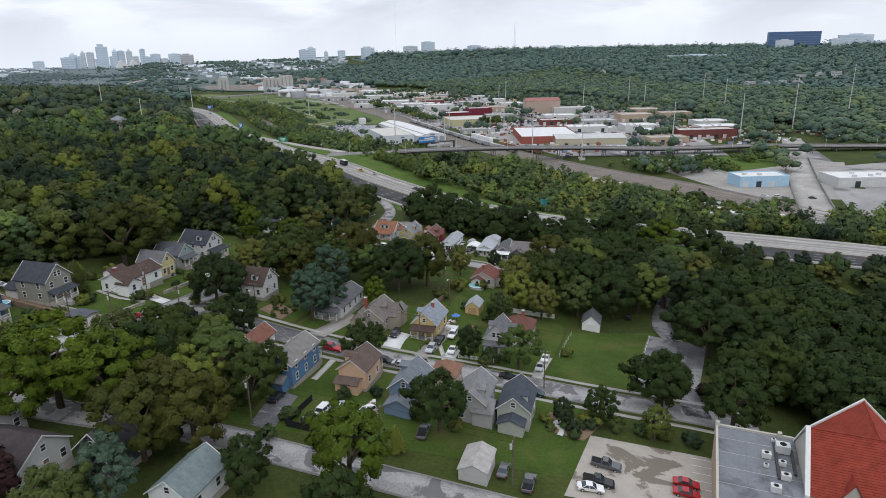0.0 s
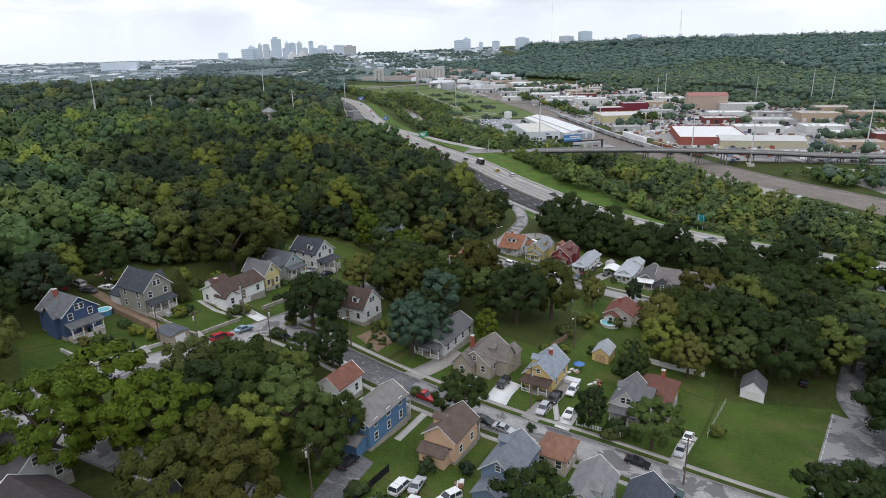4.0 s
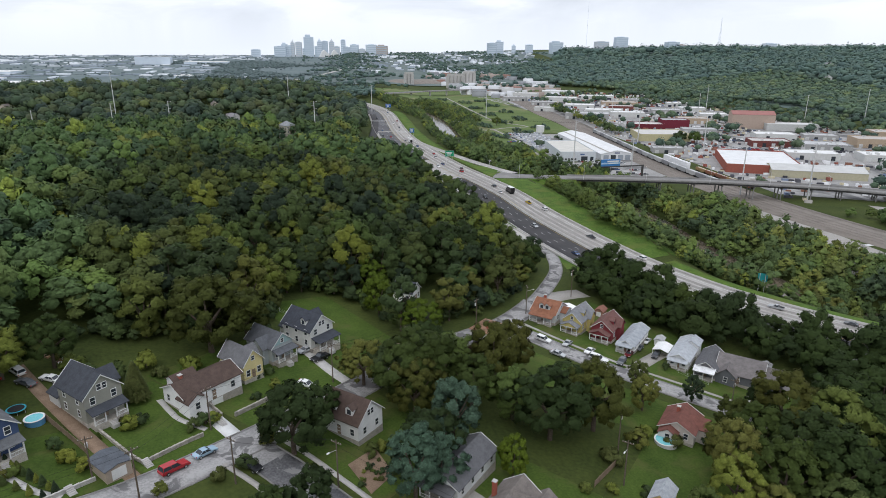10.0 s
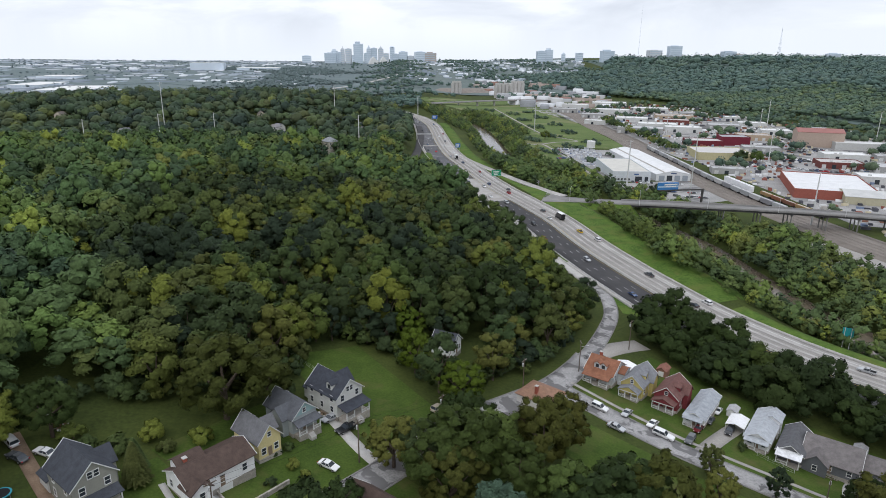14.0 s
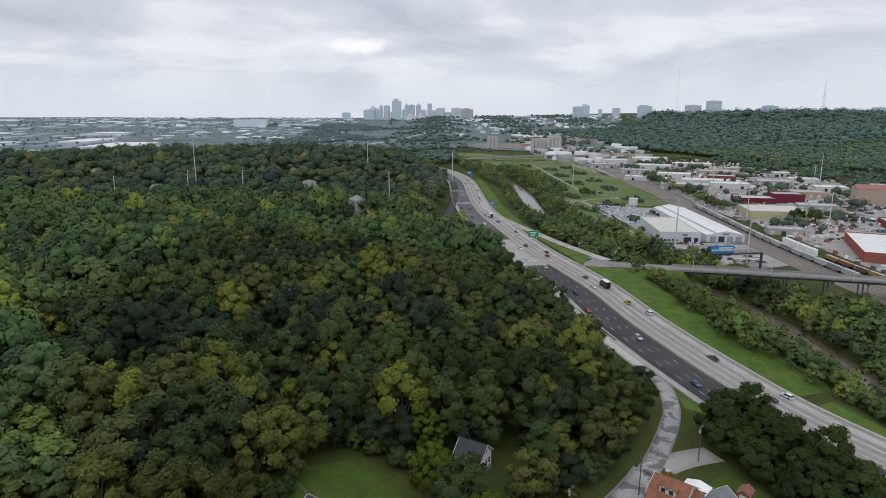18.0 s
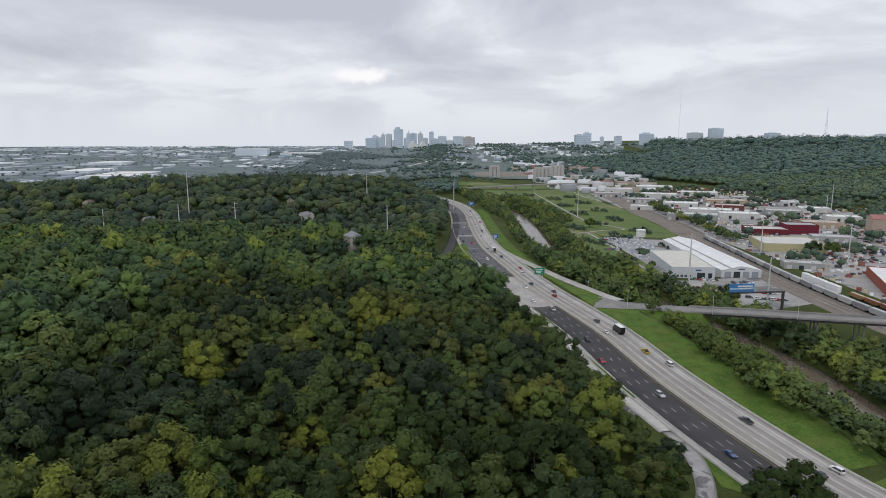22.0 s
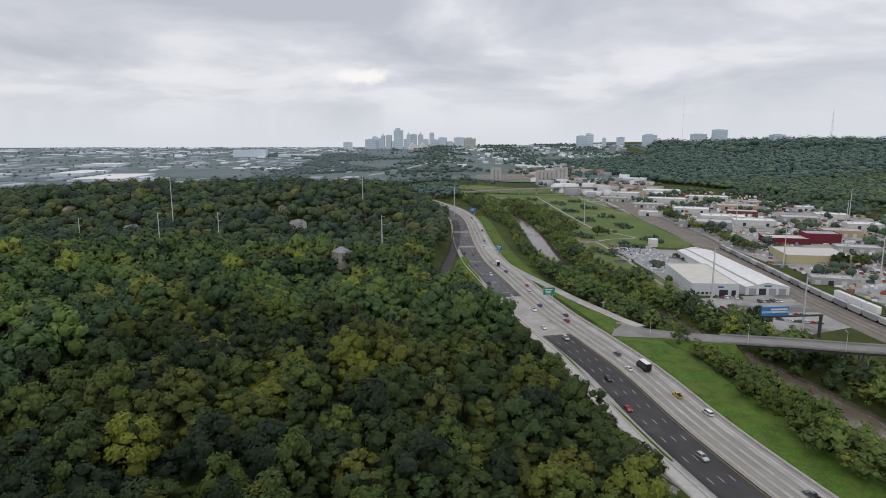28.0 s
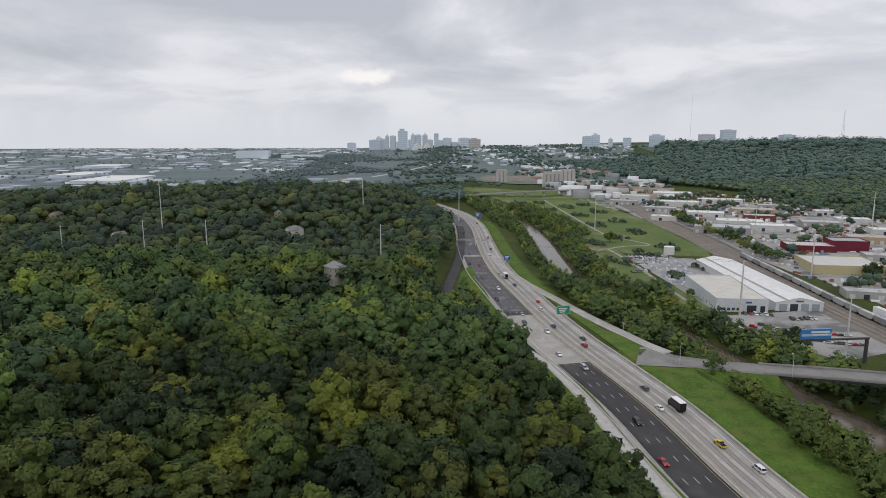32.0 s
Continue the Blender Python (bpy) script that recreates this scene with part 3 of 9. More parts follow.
for name, line, wide in (("road_1", HILL_ST, 3.6), ("road_2", SE_ST, 3.9), ("road_3", ROW_ST, 3.4), ("road_4", LOW_ST, 3.3), ("road_5", EAST_ST, 3.0), ("road_6", LANE, 2.5)):
    strip(name, line, -wide, wide, 0.12, 0.3, "asphalt_old" if line is not EAST_ST else "asphalt_grey", "pale worn asphalt street with patched cracks", "road")
    for side in ((-1, 1) if line is not EAST_ST else ()):
        a, b = sorted((side * wide, side * (wide + 0.35)))
        strip("kerb", line, a, b, 0.22, 0.4, "concrete_worn", "grey concrete kerb along the street", "kerb", parts=1)
strip("road_patch", SE_ST[2:18], -3.85, 3.85, 0.135, 0.2, "asphalt_grey", "darker worn asphalt at the street corner", "road")
for line, off in ((SE_ST, 6.4), (SE_ST, -6.4), (ROW_ST, -6.2)):
    strip("pavement", line, off - 0.6, off + 0.6, 0.14, 0.25, "concrete_road", "narrow concrete pavement beside a grass verge", "pavement", parts=1)

# ---- motorway ----
deck = MEDIAN
strip("motorway_west", deck, -16.0, -0.6, 0.0, 0.5, "asphalt_dark", "dark new asphalt carriageway with white lane dashes", "road", drape=False)
strip("motorway_east", deck, 0.6, 16.5, 0.0, 0.5, "concrete_road", "pale concrete carriageway with white lane dashes", "road", drape=False)
old_part = deck[deck[:, 1] > 596]
strip("motorway_resurfaced", old_part, -15.9, -0.7, 0.012, 0.3, "asphalt_mid", "grey older asphalt carriageway beyond the bridge", "road", drape=False)
strip("shoulder", deck, -18.4, -16.0, -0.02, 0.5, "concrete_road", "worn pale concrete shoulder", "shoulder", drape=False, parts=1)
bar = tagged(new("median_barrier", np_mesh("median_barrier", *ribbon(deck, -0.6, 0.6, 0.05, 0.5, False, 1), "concrete")), "concrete median barrier between two carriageways", "barrier", kind="structure")
wallv, wallf = ribbon(deck, -0.22, 0.22, 0.95, 1.2, False, 1)
part("barrier_wall", np_mesh("barrier_wall", wallv, wallf, "concrete"), None, bar)


def dashes(line, offs, long, gap, wide, lift, material):
    """Paint dashes along a line, as thin plates."""
    n = sides(line)
    cum = np.r_[0, np.cumsum(np.linalg.norm(np.diff(line[:, :2], axis=0), axis=1))]
    get = lambda s, k: np.interp(s, cum, k)
    g = Geo()
    for off in offs:
        s = 2.0
        while s < cum[-1] - long - 1:
            q = []
            for a, b in ((s, -wide / 2), (s, wide / 2), (s + long, wide / 2), (s + long, -wide / 2)):
                q.append((get(a, line[:, 0]) + get(a, n[:, 0]) * (off + b), get(a, line[:, 1]) + get(a, n[:, 1]) * (off + b), get(a, line[:, 2]) + lift))
            g.slab(q, 0.02)
            s += long + gap
    return g.mesh("lane_dashes", material)


for off in (3.1, 6.75, 10.45):
    strip("worn_lane", deck, off - 1.05, off + 1.05, 0.012, 0.02, "concrete_tracked", "tyre-darkened middle of a concrete lane", "road", drape=False, parts=1)
solid("lane_dashes", dashes(deck, (-12.3, -8.6, -4.9, 4.9, 8.6, 12.3), 3.2, 9.0, 0.19, 0.03, "paint_worn"), None, "white lane dashes on the motorway", "road marking", kind="stuff")
for off, colour in ((-15.8, "paint_white"), (-1.5, "paint_yellow"), (1.6, "paint_yellow"), (14.0, "paint_white")):
    strip("edge_line", deck, off - 0.09, off + 0.09, 0.03, 0.02, colour, "painted edge line of the motorway", "road marking", drape=False, parts=1)
low_bank = deck[(deck[:, 1] > 330) & (deck[:, 1] < 528)]
strip("grass_bank", deck[(deck[:, 1] > 225) & (deck[:, 1] < 332)], 17.2, 27.0, 0.10, 0.2, "verge_grass", "mown grass edge beside the motorway", "grass", parts=4)
strip("grass_bank", low_bank, 17.2, 42.0, 0.10, 0.2, "verge_grass", "bright mown grass bank beside the motorway", "grass", parts=6)

# ---- slip road and overpass ----
RAMP = dense([(36, 790, -20.1), (42, 730, -20.1), (52, 680, -20.1), (66, 632, -20.0), (79, 588, -19.8), (89.5, 558, -19.6), (95.5, 541, -19.5), (102, 528, -19.4)], 6)
strip("slip_road", RAMP, -3.2, 3.2, 0.12, 0.6, "concrete_road", "pale concrete slip road curving off the motorway", "road", drape=False)
OVER = dense([(88, 524, -19.6), (100, 520, -19.4), (115, 512.5, -19.1), (139.5, 505, -18.8), (165, 499, -18.6), (190, 493, -18.8), (218, 490, -19.8), (262, 489, -22.6), (318, 482, -26), (360, 466, -27.8), (405, 452, -28.6), (455, 438, -28.8), (520, 405, -29.5), (600, 370, -31)], 5)
over = thing("overpass", Matrix(), "long grey concrete road bridge on piers over river and tracks", "bridge", kind="structure")
part("deck", np_mesh("deck", *ribbon(OVER, -6.2, 6.2, 0.0, 0.5, False, 2), "concrete_worn"), None, over)
for s in (-5.2, -1.8, 1.6, 4.9):
    part("girder", np_mesh("girder", *ribbon(OVER[8:], s, s + 0.35, -0.5, 1.3, False, 1), "dark_metal"), None, over)
for s in (-6.2, 5.9):
    part("parapet", np_mesh("parapet", *ribbon(OVER[9:], s, s + 0.3, 0.75, 1.0, False, 1), "concrete_worn"), None, over)
nn = sides(OVER)
# grassed embankment under the western end
ramp_end = OVER[OVER[:, 0] < 140]
ramp_end = np.concatenate([ramp_end, OVER[len(ramp_end) + 2:len(ramp_end) + 3]])
rows = []
for i, (x, y, z) in enumerate(ramp_end):
    foot = at(x, y) - 1.0
    if i == len(ramp_end) - 1:
        z = foot + 0.8
    for off, h in ((-6.6 - 1.6 * (z - foot), foot), (-6.4, z - 0.35), (6.4, z - 0.35), (6.6 + 1.6 * (z - foot), foot)):
        rows.append((x + nn[i, 0] * off, y + nn[i, 1] * off, h))
quads = [(4 * i + k, 4 * i + k + 1, 4 * i + k + 5, 4 * i + k + 4) for i in range(len(ramp_end) - 1) for k in range(3)]
last = 4 * (len(ramp_end) - 1)
quads.append((last, last + 1, last + 2, last + 3))
bank = bpy.data.meshes.new("embankment")
bank.from_pydata(rows, [], quads)
bank.materials.append(MATS["verge_grass"])
tagged(new("embankment", bank), "grassy embankment carrying the bridge's western end", "embankment", kind="structure")
patch("paved_gore", ((82, 512), (91, 536), (100, 535), (114, 508)), 0.3, "concrete_worn", "paved wedge where slip road and bridge meet", "road")
for i in range(21, len(OVER) - 12, 4):
    x, y, z = OVER[i]
    zb = at(x, y) - 1
    cap = Geo()
    a, b = OVER[i, :2] - nn[i] * 5.8, OVER[i, :2] + nn[i] * 5.8
    cap.slab([(*(a + (0.45, 0.45)), z - 1.8), (*(a - (0.45, 0.45)), z - 1.8), (*(b - (0.45, 0.45)), z - 1.8), (*(b + (0.45, 0.45)), z - 1.8)], 0.8)
    part("pier_cap", cap, "concrete_worn", over)
    for s in (-4.2, 0.0, 4.2):
        p = OVER[i, :2] + nn[i] * s
        part("pier", Geo().tube((*p, zb), (*p, z - 2.5), 0.42, 0.42, 8), "concrete_worn", over)


# ---- river and tracks ----
strip("water_river", RIVER, -11, 11, 2.4, 0.2, "water", "muddy brown river between wooded banks", "river", drape=False)
TRACK = dense([(310, 130), (298, 215), (290, 258), (287, 292), (283, 351), (270, 410), (262, 460), (257, 520), (255, 570), (256, 630), (258, 669), (262, 720), (267, 785), (273, 863), (281, 963), (284, 1080), (299, 1274), (296, 1500)], 12)
strip("rail_bed", TRACK, -13, 21, 0.15, 0.4, "ballast", "brown gravel bed of a railway yard", "railway", parts=3)


# ---- trees ----
def normed(a):
    return a / (np.linalg.norm(a, axis=-1, keepdims=True) + 1e-9)


def ball():
    """A sphere of 32 triangles: an eight-sided body with each face cut in four."""
    v = [Vector(p) for p in ((1, 0, 0), (-1, 0, 0), (0, 1, 0), (0, -1, 0), (0, 0, 1), (0, 0, -1))]
    faces, cut = [], {}

    def half_way(a, b):
        key = (min(a, b), max(a, b))
        if key not in cut:
            cut[key] = len(v)
            v.append((v[a] + v[b]).normalized())
        return cut[key]

    for a, b, c in ((0, 2, 4), (2, 1, 4), (1, 3, 4), (3, 0, 4), (2, 0, 5), (1, 2, 5), (3, 1, 5), (0, 3, 5)):
        ab, bc, ca = half_way(a, b), half_way(b, c), half_way(c, a)
        faces += [(a, ab, ca), (ab, b, bc), (ca, bc, c), (ab, bc, ca)]
    return np.array([tuple(p) for p in v]), np.array(faces)


BALL = ball()
STUB = np.array([(1, 0, 0), (-0.5, 0.87, 0), (-0.5, -0.87, 0), (0, 0, 1), (0, 0, -0.8)]), np.array([(0, 1, 3), (1, 2, 3), (2, 0, 3), (1, 0, 4), (2, 1, 4), (0, 2, 4)])


def crown(seed, radius, height, blobs, leaves, size, base=0.32, plain=False):
    """A broad crown: leaf sprays over many uneven lobes that stand on a rough inner mass. Returns arrays of corners, triangles and normals."""
    rng = np.random.default_rng(seed)
    half = height * (1 - base) / 2
    heart = height * (1 + base) / 2
    turn = rng.uniform(0, 6.28, 3)
    uneven = lambda a: 1 + 0.15 * np.sin(2 * a + turn[0]) + 0.11 * np.sin(3 * a + turn[1]) + 0.08 * np.sin(5 * a + turn[2])
    # lobes spread evenly over a dome, with jitter
    k = np.arange(blobs) + 0.5
    up = np.clip(1 - 1.75 * k / blobs + rng.normal(scale=0.10, size=blobs), -0.8, 0.98)
    a = k * 2.39996 + rng.normal(scale=0.45, size=blobs)
    out = np.sqrt(1 - up**2) * uneven(a)
    deep = rng.uniform(0.58, 0.92, blobs)
    up[0], out[0], deep[0] = 0.97, 0.12, 0.88
    mid = np.stack([radius * out * np.cos(a) * deep, radius * out * np.sin(a) * deep, heart + half * up * deep], -1)
    r = radius * rng.uniform(0.65, 1.35, blobs) * min(0.5, 1.5 / np.sqrt(blobs))
    many = int(leaves * 2.6) + 8
    which = rng.choice(blobs, many, p=r**2 / (r**2).sum())
    lean = normed((mid - (0, 0, heart - half * 0.35)) / (radius, radius, half))[which]
    way = normed(normed(rng.normal(size=(many, 3))) + lean * 0.6 + (0, 0, 0.3))
    spot = mid[which] + way * (r[which] * rng.uniform(0.78, 1.10, many))[:, None] * (1, 1, 0.8)
    # only sprays on the outside of the whole crown are kept
    gap = np.linalg.norm((spot[:, None] - mid[None]) / (1, 1, 0.8), axis=-1) / r[None]
    gap[np.arange(many), which] = 9
    free = np.nonzero(gap.min(axis=1) > 0.80)[0][:leaves]
    spot, way, lean = spot[free], way[free], lean[free]
    leaves = len(free)
    face = normed(way * 0.62 + lean * 0.62 + (0, 0, 0.05) + rng.normal(scale=0.08, size=(leaves, 3)))
    tilt = normed(face + rng.normal(scale=0.12 if plain else 0.34, size=(leaves, 3)))
    one = normed(np.cross(tilt, rng.normal(size=(leaves, 3))))
    two = np.cross(tilt, one)
    s = (size * rng.uniform(0.55, 1.35, leaves))[:, None]
    tri = np.stack([spot + one * s, spot - one * s * 0.6 + two * s * 0.8, spot - one * s * 0.5 - two * s * 0.9], 1)
    if plain:
        # one rough rounded body
        n, m = (7, 3) if leaves > 20 else (6, 2)
        rings = []
        for j in range(m):
            h = np.cos(np.pi * (j + 1) / (m + 1))
            b = np.arange(n) * 2 * np.pi / n + j * 0.4
            q = np.sqrt(1 - h * h) * uneven(b) * rng.uniform(0.74, 1.0, n)
            rings.append(np.stack([radius * q * np.cos(b), radius * q * np.sin(b), np.full(n, heart + half * h * 0.87) + half * 0.1 * rng.normal(size=n)], -1))
        core = np.concatenate([[(0, 0, heart + half * 0.87)]] + rings + [[(0, 0, heart - half * 0.72)]])
        cf = [(0, 1 + i, 1 + (i + 1) % n) for i in range(n)]
        for j in range(m - 1):
            for i in range(n):
                p, q = 1 + j * n + i, 1 + j * n + (i + 1) % n
                cf += [(p, p + n, q + n), (p, q + n, q)]
        end = len(core) - 1
        cf += [(end, end - n + (i + 1) % n, end - n + i) for i in range(n)]
        round_, cf = normed((core - (0, 0, heart)) / (radius, radius, half)), np.array(cf)
    else:
        # each lobe has a rounded body under its sprays; what lies inside another lobe is left out
        bv, bf = BALL if leaves > 200 else STUB
        at_ = mid[:, None] + bv[None] * (r * (0.80 if leaves > 200 else 0.86))[:, None, None] * (1, 1, 0.8) * rng.uniform(0.86, 1.12, (blobs, len(bv), 1))
        grow = normed((mid - (0, 0, heart - half * 0.35)) / (radius, radius, half))
        round_ = normed(bv[None] * 0.62 + grow[:, None] * 0.62 + (0, 0, 0.05)).reshape(-1, 3)
        core = at_.reshape(-1, 3)
        cf = (bf[None] + (np.arange(blobs) * len(bv))[:, None, None]).reshape(-1, 3)
        own = np.repeat(np.arange(blobs), len(bf))
        mids = core[cf].mean(axis=1)
        gap = np.linalg.norm((mids[:, None] - mid[None]) / (1, 1, 0.8), axis=-1) / r[None]
        gap[np.arange(len(cf)), own] = 9
        cf = cf[(gap.min(axis=1) > 0.72) & (mids[:, 2] > heart - half * 0.75)]
        used_v, cf = np.unique(cf, return_inverse=True)
        core, round_, cf = core[used_v], round_[used_v], cf.reshape(-1, 3)
    return np.concatenate([tri.reshape(-1, 3), core]), np.concatenate([np.arange(leaves * 3).reshape(-1, 3), cf + leaves * 3]), np.concatenate([np.repeat(face, 3, axis=0), round_])


def trunk(seed, radius, height):
    rng = random.Random(seed)
    g = Geo()
    g.tube((0, 0, -1.0), (0, 0, height * 0.38), radius * 0.075, radius * 0.055, 7)
    for i in range(5):
        a = i * 1.256 + rng.uniform(-0.4, 0.4)
        g.tube((0, 0, height * (0.26 + 0.03 * i)), (radius * 0.55 * math.cos(a), radius * 0.55 * math.sin(a), height * rng.uniform(0.55, 0.72)), radius * 0.04, radius * 0.012, 5)
    return g


def proto(seed, radius, height, blobs, leaves, size, leaf, label, base=0.32, name="tree"):
    """One tree standing at the origin, kept far below as the pattern for the copies."""
    t = thing(name, pose(0, 0, 0), label, "tree", kind="")
    part("trunk", trunk(seed, radius, height), "bark", t)
    v, f, n = crown(seed, radius, height, blobs, leaves, size, base)
    part("crown", np_mesh("crown", v, f, leaf, normals=n), None, t)
    return t


used = set()


def plant(pattern, x, y, size=1.0, turn=None, sink=0.0, group="", tall=1.0):
    """Puts a tree on the ground: the first time the pattern itself, then copies."""
    turn = random.uniform(0, 360) if turn is None else turn
    m = pose(x, y, at(x, y) - sink, 0, 0, turn)
    if pattern.name in used:
        ob = copy_thing(pattern, m)
    else:
        used.add(pattern.name)
        ob = pattern
        ob.matrix_world = m
    ob.scale = (size * random.uniform(0.92, 1.08), size * random.uniform(0.92, 1.08), size * tall * random.uniform(0.94, 1.08))
    if group:
        ob["group"] = group
    return ob


WOOD = [proto(10 + i, 4.7, 14.0, 20, 1150, 0.34, "leaf_wood" if i < 4 else "leaf_dark", "broad green broadleaf tree of a dense wood" if i < 4 else "broad dark green oak of a dense wood", 0.16, "forest_tree") for i in range(6)]
YARD = [proto(40 + i, 6.0, 12.5, 92, 4800, 0.20, "leaf_forest" if i < 2 else "leaf_dark", "large green shade tree standing between houses" if i < 2 else "large dark green shade tree standing between houses", 0.10, "shade_tree") for i in range(4)]
BLUE = proto(60, 5.2, 14, 80, 4200, 0.20, "leaf_blue", "tall blue-green tree standing beside a house", 0.10, "bluish_tree")
OLIVE = proto(61, 6.6, 13.6, 98, 5400, 0.205, "leaf_olive", "wide olive-brown tree turning towards autumn", 0.10, "olive_tree")
LIME = proto(62, 5.8, 12.6, 98, 5600, 0.19, "leaf_lime", "bright yellow-green tree in full leaf", 0.10, "lime_tree")
SHRUB = [proto(70 + i, 1.5, 2.2, 12, 420, 0.19, "leaf_forest", "rounded green garden shrub", 0.05, "shrub") for i in range(3)]
REDBUSH = proto(75, 2.6, 4.0, 18, 900, 0.24, "leaf_maroon", "dark maroon-leaved ornamental tree", 0.2, "maroon_tree")
CONE = thing("conifer", pose(0, 0, 0), "dark green conifer with drooping boughs", "tree")
part("trunk", Geo().tube((0, 0, -0.5), (0, 0, 8), 0.22, 0.04, 7), "bark", CONE)
_rng = np.random.default_rng(5)
_n = 1700
_h = _rng.uniform(0, 1, _n) ** 0.75
_a = _rng.uniform(0, 2 * np.pi, _n)
_h = 1 - _h
_rad = 2.9 * (1 - _h) ** 0.8 * _rng.uniform(0.55, 1.05, _n)
_c = np.stack([_rad * np.cos(_a), _rad * np.sin(_a), 0.8 + 8.4 * _h], -1)
_out = np.stack([np.cos(_a), np.sin(_a), -0.25 * np.ones(_n)], -1)
_side = np.stack([-np.sin(_a), np.cos(_a), 0 * _a], -1)
_tri = np.stack([_c + _out * 0.5, _c - _out * 0.2 + _side * 0.32, _c - _out * 0.2 - _side * 0.32 + (0, 0, 0.1)], 1).reshape(-1, 3)
part("crown", np_mesh("crown", _tri, np.arange(_n * 3).reshape(-1, 3), "leaf_forest"), None, CONE)


def inside(poly, x, y):
    """Whether places lie inside a many-cornered outline."""
    x, y = np.asarray(x, float), np.asarray(y, float)
    hit = np.zeros(x.shape, bool)
    for i in range(len(poly)):
        (ax, ay), (bx, by) = poly[i], poly[i - 1]
        cross = (ay > y) != (by > y)
        with np.errstate(divide="ignore", invalid="ignore"):
            hit ^= cross & (x < (bx - ax) * (y - ay) / (by - ay + 1e-12) + ax)
    return hit


def scatter(x0, x1, y0, y1, step, keep, seed):
    rng = np.random.default_rng(seed)
    xs, ys = np.meshgrid(np.arange(x0, x1, step), np.arange(y0, y1, step))
    p = np.stack([xs.ravel(), ys.ravel()], -1) + rng.uniform(-0.42, 0.42, (xs.size, 2)) * step
    return p[keep(p[:, 0], p[:, 1])]


def grove(name, spots, patterns, sizes, leaf, label, seed, sink=0.0):
    """Many trees in one mesh: each a scaled and turned crown."""
    rng = np.random.default_rng(seed)
    z = land(spots[:, 0], spots[:, 1])
    vs, fs, ns, tones, n = [], [], [], [], 0
    for (x, y), h in zip(spots, z):
        v, f, w = patterns[rng.integers(len(patterns))]
        a, s = rng.uniform(0, 2 * np.pi), rng.uniform(*sizes)
        c, q = np.cos(a) * s, np.sin(a) * s
        vs.append(np.stack([v[:, 0] * c - v[:, 1] * q, v[:, 0] * q + v[:, 1] * c, v[:, 2] * s * rng.uniform(0.74, 1.22)], -1) + (x, y, h - sink))
        ns.append(np.stack([(w[:, 0] * c - w[:, 1] * q) / s, (w[:, 0] * q + w[:, 1] * c) / s, w[:, 2]], -1))
        fs.append(f + n)
        stand = 0.40 - 0.10 * (x < -35) * (y < 430) + 0.17 * math.sin(x * 0.105 + 1.2) * math.sin(y * 0.085 + 0.5) + 0.15 * math.sin(x * 0.041 - y * 0.055) + rng.normal(scale=0.22)
        tones.append(np.full(len(v), 2 + min(0.999, max(0.0, stand))))
        n += len(v)
    me = np_mesh(name, np.concatenate(vs), np.concatenate(fs), leaf, normals=np.concatenate(ns))
    me.attributes.new("tone", "FLOAT", "POINT").data.foreach_set("value", np.concatenate(tones).astype(np.float32))
    return tagged(new(name, me), label, "trees", kind="stuff")


FOREST = [(-760, 900), (-420, 640), (-420, 150), (-150, 195), (-97, 205), (-92, 236), (-63, 244), (-37, 262), (-39, 276), (-26, 285), (-11, 276), (-2, 262), (3, 256), (12, 264), (27, 276), (43, 295), (55, 314), (62, 335), (59, 350), (56, 364), (52, 382), (45, 405), (38, 440), (31, 472), (22, 504), (8, 538), (-6, 562), (-14, 600), (-13, 640), (-7, 720), (-1, 800), (3, 900), (-4, 980), (-36, 1080), (-92, 1220), (-300, 1300), (-760, 1300)]


HILL_ROAD = dense([(-262, 476), (-236, 476), (-219, 481), (-213, 496), (-220, 518), (-236, 530)], 4)
strip("hill_road", HILL_ROAD, -3.2, 3.2, 0.3, 0.3, "asphalt_mid", "grey lane showing through a gap in the wood", "road")


HILL_HOMES = ((-328, 864), (-308, 796), (-187, 936), (-157, 889), (-105, 553), (-430, 930))


def in_forest(x, y):
    gap = ((x + 63) ** 2 + ((y - 572) * 0.6) ** 2 < 10**2) | ((x - 4.2) ** 2 + (y - 276) ** 2 < 13**2) | ((x - 58) ** 2 + (y - 369) ** 2 < 25) | ((x + 150) ** 2 / 3 + (y - 460) ** 2 < 90)
    for hx, hy in HILL_HOMES:
        gap |= (x - hx) ** 2 + ((y - hy + 9) * 0.55) ** 2 < 11**2
    return inside(FOREST, x, y) & ~gap & (away(HILL_ROAD, x, y)[0] > 7.5)


near_wood = lambda x, y: in_forest(x, y) & (y < 338) & (x > -66)
spots = scatter(-110, 90, 200, 345, 7.6, near_wood, 3)
for i, (x, y) in enumerate(spots):
    stand = math.sin(x * 0.05 + 1) + math.sin(y * 0.06 + x * 0.03) + random.uniform(-0.8, 0.8)
    plant(WOOD[i % 4 if stand < 0.85 else 4 + i % 2], x, y, random.uniform(0.78, 1.42), group="wood on the hillside", tall=random.uniform(0.72, 1.15))
FINE = [crown(90 + i, 4.7, 14.0, 20, 1000, 0.34, 0.2) for i in range(8)]
MIDC = [crown(100 + i, 4.8, 14.5, 15, 260, 0.58, 0.3) for i in range(6)]
FARC = [crown(120 + i, 5.4, 14.0, 12, 200, 0.58, 0.35) for i in range(6)]
TINY = [crown(140 + i, 6.6, 14.0, 14, 64, 1.05, 0.3, True) for i in range(5)]
LOWDOT = [crown(156 + i, 7.0, 8.0, 8, 10, 1.7, 0.1, True) for i in range(6)]
DOT = [crown(150 + i, 7.0, 12.0, 8, 8, 1.9, 0.3, True) for i in range(6)]
